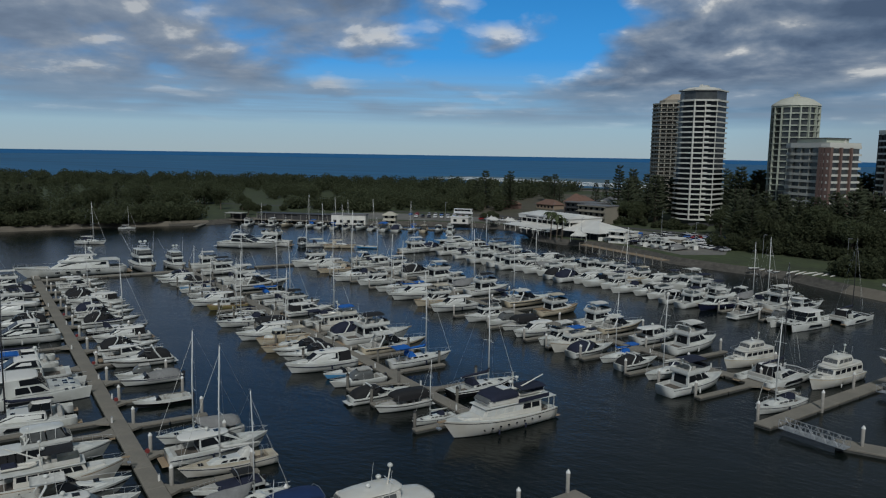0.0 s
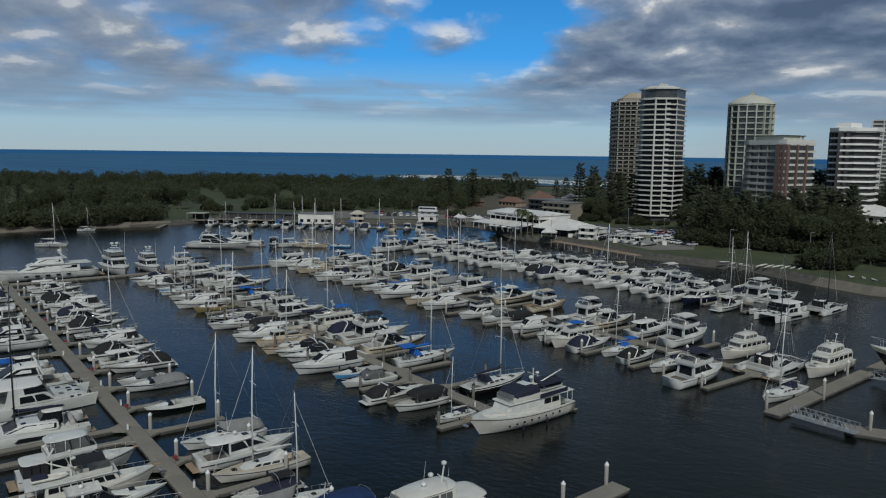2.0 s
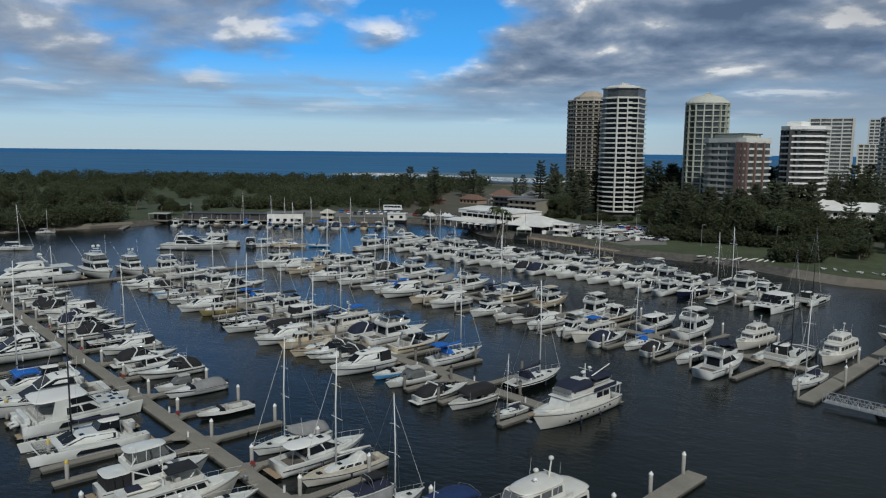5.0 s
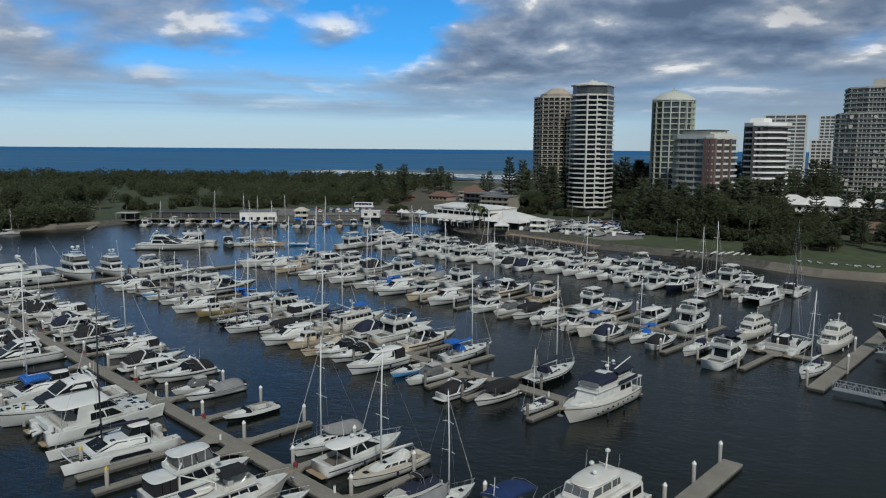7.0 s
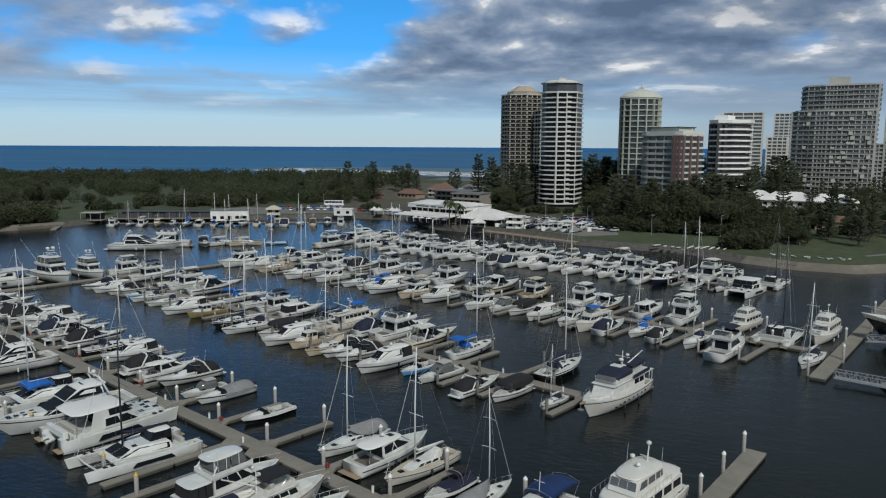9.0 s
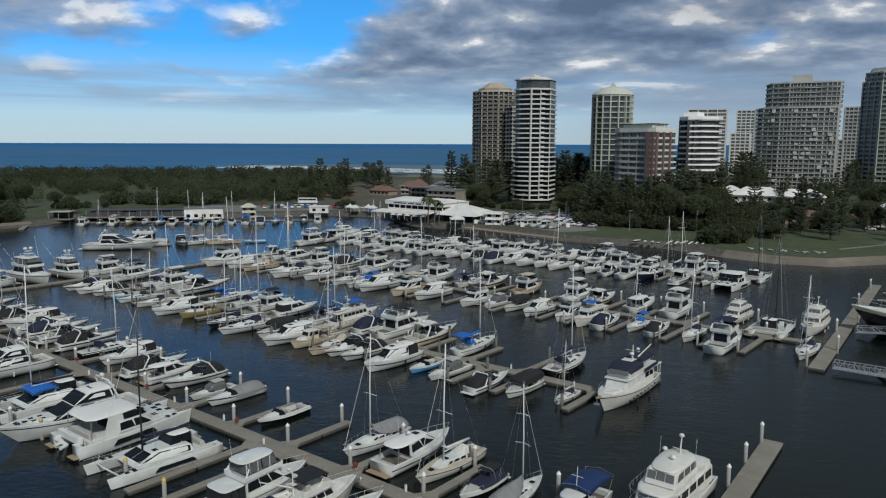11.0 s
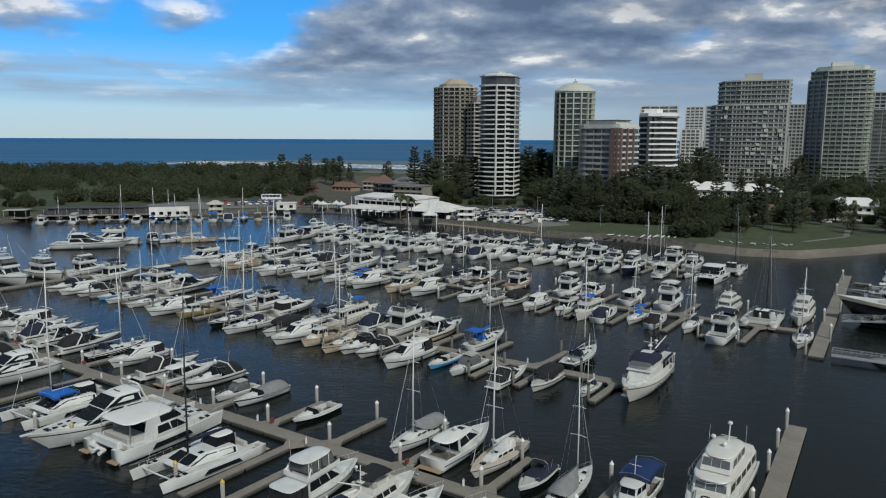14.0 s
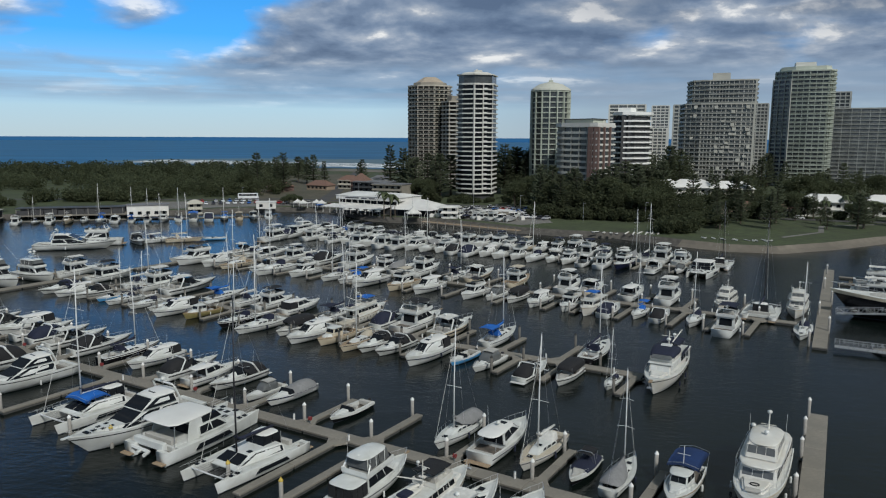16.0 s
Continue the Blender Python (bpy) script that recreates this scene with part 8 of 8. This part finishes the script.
SHELL = long_skiff()
SHELL.matrix_basis = pose(-24.5, 263.0, 2.02, 0, 0, 76)
for k in range(1, 6):
    copy_thing(SHELL, pose(-24.5 + 2.3 * k, 263.0 + 0.3 * k + beach.uniform(-1.2, 1.2), 2.02, 0, 0, 76 + beach.uniform(-5, 5)))
for x, y, h in ((-112, 298, 9.0), (-66, 300, 10.0), (-90, 330, 11.0), (-40, 292, 8.0), (-15, 300, 8.0), (-205, 330, 9.0), (-150, 345, 11.0), (-60, 345, 11.0)):
    ob = thing("lamp_post", "slender grey street lamp post beside the quay", "lamp post", "lamp posts", at=pose(x, y, 2.0))
    bm = BM()
    tube(bm, [(0, 0, 0), (0, 0, h)], 0.10, 6, 0.06)
    part("pole", bm, ALLOY, ob)
    bm = BM()
    box(bm, -0.1, 1.1, -0.12, 0.12, h - 0.05, h + 0.1, 0, 0.03)
    part("lamp_head", bm, ALLOY, ob)


# ---- gangway: a truss bridge from the pier ----
def gangway(a, b, label):
    a, b = Vector(a), Vector(b)
    L = (b - a).length
    ob = thing("gangway", label, "gangway", at=Matrix.Translation(a) @ (b - a).to_track_quat("X", "Z").to_matrix().to_4x4())
    bm = BM()
    box(bm, 0, L, -0.75, 0.75, -0.08, 0.0)
    part("deck", bm, ALLOY, ob)
    for sg in (-1, 1):
        bm = BM()
        n = 12
        tube(bm, [(0, sg * 0.8, 0.0), (L, sg * 0.8, 0.0)], 0.06, 5)
        tube(bm, [(0, sg * 0.8, 1.15), (L, sg * 0.8, 1.15)], 0.06, 5)
        for k in range(n + 1):
            x = L * k / n
            tube(bm, [(x, sg * 0.8, 0), (x, sg * 0.8, 1.15)], 0.035, 4)
            if k < n:
                tube(bm, [(x, sg * 0.8, 0 if k % 2 else 1.15), (x + L / n, sg * 0.8, 1.15 if k % 2 else 0)], 0.03, 4)
        part("truss", bm, ALLOY, ob)


p, q = berth(53.0, 133.0, 0.85), berth(43.0, 133.4, 0.75)
gangway(p, q, "grey alloy truss gangway leading to a pier")
pontoon("landing_pontoon", berth(45.6, 135.0)[:2], berth(24.0, 146.0)[:2], 3.2, "concrete landing pontoon at the gangway's foot", "pontoon")
p, q = berth(55.0, 166.0, 0.85), berth(36.0, 164.5, 2.8)
gangway(p, q, "grey alloy boarding truss beside a dark motor yacht")
for u, v in ((48.5, 200.0), (52.0, 212.0), (52.5, 224.0)):
    pontoon("finger_pontoon", berth(u + 6, v)[:2], berth(u - 10, v)[:2], 1.2, "narrow concrete finger pontoon off the broad pier", "pontoon", "finger pontoons")
for k, (u, v) in enumerate(((46, 196.0), (46, 207.0), (47, 218.0))):
    p = berth(u, v)
    moor("fly" if k != 1 else "exp", "white", 12, p.x, p.y, U_TURN + 180)


# the yard's small furniture: drums, crates, a skip, sail racks
def crate(material, word, w, d, h):
    bm = BM()
    box(bm, -w / 2, w / 2, -d / 2, d / 2, 0, h, 0, 0.04)
    for x in (-w / 2 + 0.1, w / 2 - 0.1):
        box(bm, x - 0.06, x + 0.06, -d / 2 - 0.03, d / 2 + 0.03, 0.02, h + 0.03)
    return mesh_thing("storage_crate", bm, material, word, "crate", "yard crates")


CRATES = [crate(WALL_WHITE, "white storage box in the boat yard", 2.4, 1.6, 1.5), crate(WALL_GREY, "grey storage container in the boat yard", 3.6, 2.2, 2.2), crate(CANVAS["blue"], "blue covered load in the boat yard", 3.0, 2.0, 1.6)]
clutter = random.Random(40)
for k in range(20):
    x, y = -104 + 2.1 * k + clutter.uniform(-1.5, 1.5), 300 - 0.55 * k + clutter.choice((0, 9, 18, 27)) + clutter.uniform(-2, 2)
    m = pose(x, y, 2.04, 0, 0, clutter.uniform(0, 180))
    if k < 3:
        CRATES[k].matrix_basis = m
    else:
        copy_thing(CRATES[clutter.choice((0, 0, 1))], m)


def coach(x, y, turn):
    ob = thing("coach", "white touring coach parked on the shore road", "coach", at=pose(x, y, 2.07, 0, 0, turn))
    bm = BM()
    block(bm, -5.5, 5.5, 2.5, 2.5, 0.4, 3.2, 0.35, 0.15, 0.08, bevel=0.12)
    part("body", bm, PAINTS[0], ob)
    q = block(BM(), -5.5, 5.5, 2.5, 2.5, 0.4, 3.2, 0.35, 0.15, 0.08, bevel=None)
    for k in range(5):
        windows(ob, q, [(0.05 + 0.18 * k, 0.215 + 0.18 * k, 0.5, 0.86, 0.0)], "window")
    one_pane(ob, q["front"], 0.08, 0.92, 0.35, 0.88)
    for x2 in (-3.4, 3.6):
        for y2 in (-1.05, 1.05):
            bm = BM()
            tube(bm, [(x2, y2 - 0.15, 0.5), (x2, y2 + 0.15, 0.5)], 0.5, 12)
            part("wheel", bm, RUBBER, ob)


coach(-219.0, 366.5, 18.0)


# ---- trees ----
def leaf_soup(name, rng, blobs, count, size, material, droop=0.0):
    """A crown: many small bent leaf clumps scattered through and over overlapping lobes."""
    verts, faces = [], []
    total = sum(r ** 2 for _, r in blobs)
    for c, r in blobs:
        for _ in range(max(6, int(count * r * r / total))):
            d = Vector((rng.gauss(0, 1), rng.gauss(0, 1), rng.gauss(0, 0.9))).normalized()
            p = Vector(c) + Vector((d.x, d.y, d.z * 0.8)) * r * rng.uniform(0.55, 1.08)
            a = Vector((rng.gauss(0, 1), rng.gauss(0, 1), rng.gauss(0, 0.5))).normalized()
            b = a.cross(Vector((rng.gauss(0, 1), rng.gauss(0, 1), rng.gauss(0, 1)))).normalized()
            s = size * rng.uniform(0.6, 1.3)
            n = a.cross(b) * s * 0.3
            i = len(verts)
            verts += [p - a * s, p - b * s * 0.6 + n, p + a * s - Vector((0, 0, droop * s)), p + b * s * 0.6 + n]
            faces += [(i, i + 1, i + 2), (i, i + 2, i + 3)]
    me = bpy.data.meshes.new(name)
    me.from_pydata(verts, [], faces)
    me.materials.append(material)
    return me


def broad_tree(seed):
    rng = random.Random(seed)
    ob = thing("tree", "dark broad-crowned shore tree with dense foliage", "tree", "shore trees")
    bm = BM()
    tube(bm, [(0, 0, -0.3), (0.1, 0, 2.0), (0.3, 0.1, 4.5)], 0.35, 7, 0.2)
    tips = []
    for k in range(6):
        a = k * 1.05 + rng.uniform(-0.3, 0.3)
        tip = Vector((math.cos(a) * rng.uniform(1.8, 3.2), math.sin(a) * rng.uniform(1.8, 3.2), rng.uniform(5.5, 8.5)))
        tube(bm, [(0.2, 0.05, 2.5 + 0.3 * k), tip * 0.5 + Vector((0, 0, 2.2)), tip], 0.16, 5, 0.05)
        tips.append(tip)
    part("trunk", bm, BARK, ob)
    blobs = [(t + Vector((0, 0, rng.uniform(-0.3, 0.8))), rng.uniform(1.5, 2.5)) for t in tips] + [((0, 0, 8.3), 2.5), ((rng.uniform(-1, 1), rng.uniform(-1, 1), 6.2), 2.6)]
    o = new("crown", leaf_soup("crown", rng, blobs, 2600, 0.30, LEAF, 0.4))
    o.parent = ob
    return ob


def pine_tree(seed, width=1.0):
    """A Norfolk pine ten metres high: tiers of level boughs round a straight stem."""
    rng = random.Random(seed)
    ob = thing("pine_tree", "tall dark conical pine with tiered boughs", "pine tree", "shore pines")
    bm = BM()
    tube(bm, [(0, 0, -0.3), (0, 0, 5), (0, 0, 9.9)], 0.2, 6, 0.02)
    part("trunk", bm, BARK, ob)
    verts, faces = [], []
    tiers = 15
    for k in range(tiers):
        z = 1.5 + 8.2 * k / tiers + rng.uniform(-0.1, 0.1)
        reach = width * 2.15 * (1 - k / (tiers + 0.3)) ** 0.62 * rng.uniform(0.72, 1.12)
        for j in range(8):
            if rng.random() < 0.16:
                continue
            a = 2 * math.pi * (j / 8 + 0.37 * k) + rng.uniform(-0.25, 0.25)
            d = Vector((math.cos(a), math.sin(a), 0))
            side = Vector((-d.y, d.x, 0))
            ln = reach * rng.uniform(0.7, 1.15)
            for s in range(5):
                p = d * ln * (0.16 + 0.19 * s) + Vector((0, 0, z - 0.10 * s + 0.045 * s * s + rng.uniform(-0.05, 0.05)))
                w = 0.30 * (1 - 0.10 * s) * rng.uniform(0.7, 1.2)
                i = len(verts)
                verts += [p - d * 0.22, p + side * w - Vector((0, 0, 0.14)), p + d * 0.30 + Vector((0, 0, 0.06)), p - side * w - Vector((0, 0, 0.14)), p + Vector((0, 0, 0.10))]
                faces += [(i, i + 1, i + 4), (i + 1, i + 2, i + 4), (i + 2, i + 3, i + 4), (i + 3, i, i + 4)]
    me = bpy.data.meshes.new("crown")
    me.from_pydata(verts, [], faces)
    me.materials.append(NEEDLE)
    o = new("crown", me)
    o.parent = ob
    return ob


def palm_tree(seed):
    rng = random.Random(seed)
    ob = thing("palm_tree", "tall palm with a ragged crown of fronds", "palm tree", "palms")
    bm = BM()
    tube(bm, [(0, 0, -0.3), (0.15, 0, 4), (0.05, 0, 8.5)], 0.2, 7, 0.13)
    part("trunk", bm, BARK, ob)
    verts, faces = [], []
    for k in range(15):
        a = k * 2.4 + rng.uniform(-0.3, 0.3)
        d = Vector((math.cos(a), math.sin(a), 0))
        side = Vector((-d.y, d.x, 0))
        lift = rng.uniform(0.1, 1.1)
        for s in range(6):
            t0, t1 = s / 6, (s + 1) / 6
            f = lambda t: Vector((0.05, 0, 8.5)) + d * 2.9 * t + Vector((0, 0, lift * 2.2 * t - 3.2 * t * t))
            w0, w1 = 0.5 * math.sin(math.pi * (t0 * 0.9 + 0.08)), 0.5 * math.sin(math.pi * (t1 * 0.9 + 0.08))
            i = len(verts)
            verts += [f(t0), f(t1), f(t1) + side * w1 - Vector((0, 0, 0.3 * w1)), f(t0) + side * w0 - Vector((0, 0, 0.3 * w0)), f(t1) - side * w1 - Vector((0, 0, 0.3 * w1)), f(t0) - side * w0 - Vector((0, 0, 0.3 * w0))]
            faces += [(i, i + 1, i + 2, i + 3), (i + 1, i, i + 5, i + 4)]
    me = bpy.data.meshes.new("fronds")
    me.from_pydata(verts, [], faces)
    me.materials.append(PALMLEAF)
    o = new("fronds", me)
    o.parent = ob
    return ob


GROVE = random.Random(33)
BROADS, PINES, PALMS = [broad_tree(s) for s in (1, 2, 3, 4)], [pine_tree(5), pine_tree(6, 1.25), pine_tree(7, 0.85)], [palm_tree(8), palm_tree(9)]
USED = set()


def plant(kinds, x, y, height, base=10.5, wide=1.0):
    """One tree of a kind at a place, grown to a height."""
    m = GROVE.choice(kinds)
    k = height / base
    w = k * wide * GROVE.uniform(0.9, 1.15)
    at = pose(x, y, 2.0, 0, 0, GROVE.uniform(0, 360)) @ Matrix.Diagonal((w, w, k, 1))
    if m.name not in USED:
        USED.add(m.name)
        m.matrix_basis = at
        return m
    keep = m.scale.copy()
    m.scale = (1, 1, 1)
    o = copy_thing(m, at)
    m.scale = keep
    return o


def built_on(x, y):
    """Ground taken up by the long block and its neighbours."""
    return -57 < x < -22 and 372 - 0.8 * (x + 36) * (x < -36) < y + 3 and y < 404 or -25 < x < 1 and 426 < y < 454


def grove(kinds, corners, count, low, high, wide=1.0, base=10.5):
    """Trees scattered over a four-cornered stretch of ground."""
    a, b, c, d = (Vector(p) for p in corners)
    for _ in range(count):
        u, v = GROVE.random(), GROVE.random()
        p = a.lerp(b, u).lerp(d.lerp(c, u), v)
        if not built_on(p.x, p.y):
            plant(kinds, p.x, p.y, GROVE.uniform(low, high), base, wide)


# the dark belt between the lawn and the towers
grove(BROADS, [(-52, 312), (-6, 306), (-4, 332), (-56, 338)], 24, 12, 18, 1.0)
grove(PINES, [(-60, 325), (-8, 320), (-4, 350), (-62, 360)], 30, 17, 24, 1.3, 10)
grove(BROADS, [(-80, 358), (-18, 352), (-18, 385), (-85, 390)], 12, 13, 18)
grove(PINES, [(-120, 425), (-30, 432), (-20, 470), (-130, 470)], 22, 22, 30, 1.35, 10)
grove(PINES, [(-135, 392), (-112, 385), (-112, 430), (-150, 440)], 10, 18, 26, 1.35, 10)
grove(BROADS, [(-134, 378), (-114, 374), (-114, 400), (-136, 400)], 8, 8, 12)
# park on the right-hand shore
grove(PINES, [(10, 285), (60, 288), (110, 325), (14, 332)], 22, 8, 15, 1.4, 10)
grove(BROADS, [(12, 315), (120, 330), (140, 372), (40, 366)], 30, 6, 11)
grove(BROADS, [(0, 285), (16, 280), (18, 292), (0, 296)], 7, 4, 6, 1.5)
grove(BROADS, [(60, 370), (240, 400), (260, 520), (40, 500)], 16, 10, 17)
grove(PINES, [(-10, 430), (240, 460), (240, 520), (-10, 500)], 22, 14, 22, 1.0, 10)
grove(PALMS, [(60, 318), (110, 325), (112, 345), (60, 340)], 9, 8, 11, 1.0, 9.5)
# shore of the inner basin and the park beyond it
grove(BROADS, [(-420, 130), (-322, 168), (-298, 240), (-400, 290)], 20, 10, 16)
grove(BROADS, [(-400, 290), (-296, 244), (-292, 275), (-380, 330)], 8, 9, 14)
grove(PINES, [(-430, 150), (-340, 170), (-320, 240), (-430, 300)], 14, 14, 18, 1.4, 10)
grove(BROADS, [(-175, 333), (-185, 330), (-200, 345), (-180, 350)], 7, 4, 6)
grove(BROADS, [(-300, 420), (-235, 395), (-225, 440), (-290, 470)], 8, 9, 14)
for x, y, h in ((-221, 421, 25), (-235, 414, 25), (-229, 430, 22), (-229, 495, 22), (-236, 500, 20), (-212, 470, 18), (-245, 420, 20), (-152, 449, 28), (-160, 447, 30), (-148, 440, 24), (-190, 480, 17), (-200, 520, 18), (-250, 520, 20), (-79, 439, 29), (-86, 436, 31), (-92, 442, 27), (-28, 366, 21), (-20, 362, 24), (-8, 372, 22), (13, 470, 30), (20, 476, 28), (24, 560, 30), (88, 545, 24), (92, 560, 25), (83, 538, 22), (-72, 459, 28), (-66, 450, 27), (-84, 452, 26)):
    plant(PINES, x, y, h, 10, 1.45)
# tall pines standing in front of the belt
PINE_ROW = ((-50, 315, 19), (-43, 318, 16), (-35, 321, 21), (-29, 324, 18), (-18, 328, 24), (-12, 331, 21), (-5, 334, 25), (9, 340, 19), (20, 344, 14), (29, 348, 19), (38, 367, 16))
for x, y, h in ((-123, 292, 12.0), (-120, 291.5, 11.0), (-118.5, 293.5, 9.5)):
    plant(PALMS, x, y, h, 9.5)
for x, y, h in ((24, 373, 17), (28.8, 352, 18), (33, 333, 11), (36, 304, 18), (47.4, 319, 8), (54.3, 331, 10), (54, 308, 9)):
    plant(PINES, x, y, h, 10, 1.25)
for x, y, h in PINE_ROW:
    plant(PINES, x, y, h, 10, 1.4)


# dense woods: one joined mass of leafy crowns to each stretch
def wood(name, label, seed, stretches, clumps=280, leaf=(0.30, 0.66)):
    rng = random.Random(seed)
    verts, faces = [], []
    for corners, count, low, high, wide in stretches:
        a, b, c, d = (Vector(p) for p in corners)
        for _ in range(count):
            u, v = rng.random(), rng.random()
            at = a.lerp(b, u).lerp(d.lerp(c, u), v)
            if built_on(at.x, at.y):
                continue
            hgt = rng.uniform(low, high)
            wid = wide * hgt * rng.uniform(0.8, 1.2)
            for _ in range(clumps):
                e = Vector((rng.gauss(0, 1), rng.gauss(0, 1), rng.gauss(0, 1))).normalized()
                k = rng.uniform(0.55, 1.08)
                p = Vector((at.x + e.x * wid * k, at.y + e.y * wid * k, 2 + hgt * 0.5 + e.z * k * hgt * 0.5))
                f = Vector((rng.gauss(0, 1), rng.gauss(0, 1), rng.gauss(0, 0.6))).normalized()
                g = f.cross(Vector((rng.gauss(0, 1), rng.gauss(0, 1), rng.gauss(0, 1)))).normalized()
                s = rng.uniform(*leaf)
                n = f.cross(g) * s * 0.3
                i = len(verts)
                verts += [p - f * s, p - g * s * 0.7 + n, p + f * s, p + g * s * 0.7 + n]
                faces += [(i, i + 1, i + 2), (i, i + 2, i + 3)]
    me = bpy.data.meshes.new(name)
    me.from_pydata(verts, [], faces)
    me.materials.append(LEAF)
    tagged(new(name, me), label, "wood", kind="stuff")


wood("shore_wood", "dark dense wood along the bay shore of the spit", 71, [
    ([(-430, 0), (-304, 206), (-352, 318), (-620, 120)], 170, 6, 12, 0.36), ([(-358, 318), (-482, 438), (-850, 330), (-600, 120)], 190, 7, 11.5, 0.42),
    ([(-292, 352), (-205, 388), (-270, 500), (-412, 458)], 210, 7, 12, 0.40), ([(-345, 100), (-300, 212), (-308, 222), (-360, 105)], 90, 2.5, 6, 0.6), ([(-325, 150), (-297, 206), (-303, 214), (-335, 155)], 60, 3, 7, 0.6), ([(-299, 206), (-288, 238), (-300, 250), (-310, 222)], 60, 4, 9, 0.5), ([(-392, 370), (-365, 392), (-427, 455), (-472, 431)], 60, 6, 11, 0.45), ([(-322, 290), (-300, 300), (-310, 318), (-335, 305)], 14, 2, 4, 0.6), ([(-322, 322), (-268, 334), (-262, 354), (-300, 364)], 70, 4, 8, 0.5)])
wood("belt_wood", "dark thick belt of trees between the lawn and the towers", 72, [
    ([(-62, 312), (-6, 305), (-4, 330), (-60, 345)], 66, 10, 16, 0.32), ([(-2, 462), (26, 462), (30, 490), (0, 490)], 26, 20, 28, 0.17), ([(-98, 440), (-74, 440), (-70, 462), (-100, 462)], 16, 20, 29, 0.16), ([(-14, 262), (-2, 266), (0, 274), (-14, 272)], 16, 3.5, 6.5, 0.55), ([(-4, 305), (14, 303), (16, 335), (-4, 335)], 16, 6, 10, 0.45), ([(-62, 305), (10, 296), (12, 306), (-62, 315)], 75, 2.5, 6, 0.6), ([(-135, 372), (-70, 364), (-60, 380), (-130, 388)], 34, 2, 4.5, 0.6),
    ([(-80, 388), (-18, 372), (-18, 395), (-80, 410)], 34, 9, 15, 0.34), ([(15, 318), (140, 330), (160, 345), (15, 335)], 30, 2, 5, 0.6), ([(-16, 350), (48, 346), (48, 362), (-16, 368)], 40, 6.5, 11, 0.42), ([(40, 385), (260, 400), (260, 500), (40, 490)], 90, 8, 15, 0.36)])
wood("far_wood", "dark low wood along the ocean side of the spit", 77, [
    ([(-980, 150), (-470, 445), (-640, 560), (-1050, 200)], 420, 8, 12.5, 0.55), ([(-470, 445), (-262, 505), (-300, 690), (-640, 560)], 330, 8, 12.5, 0.55)], 170, (0.5, 1.1))
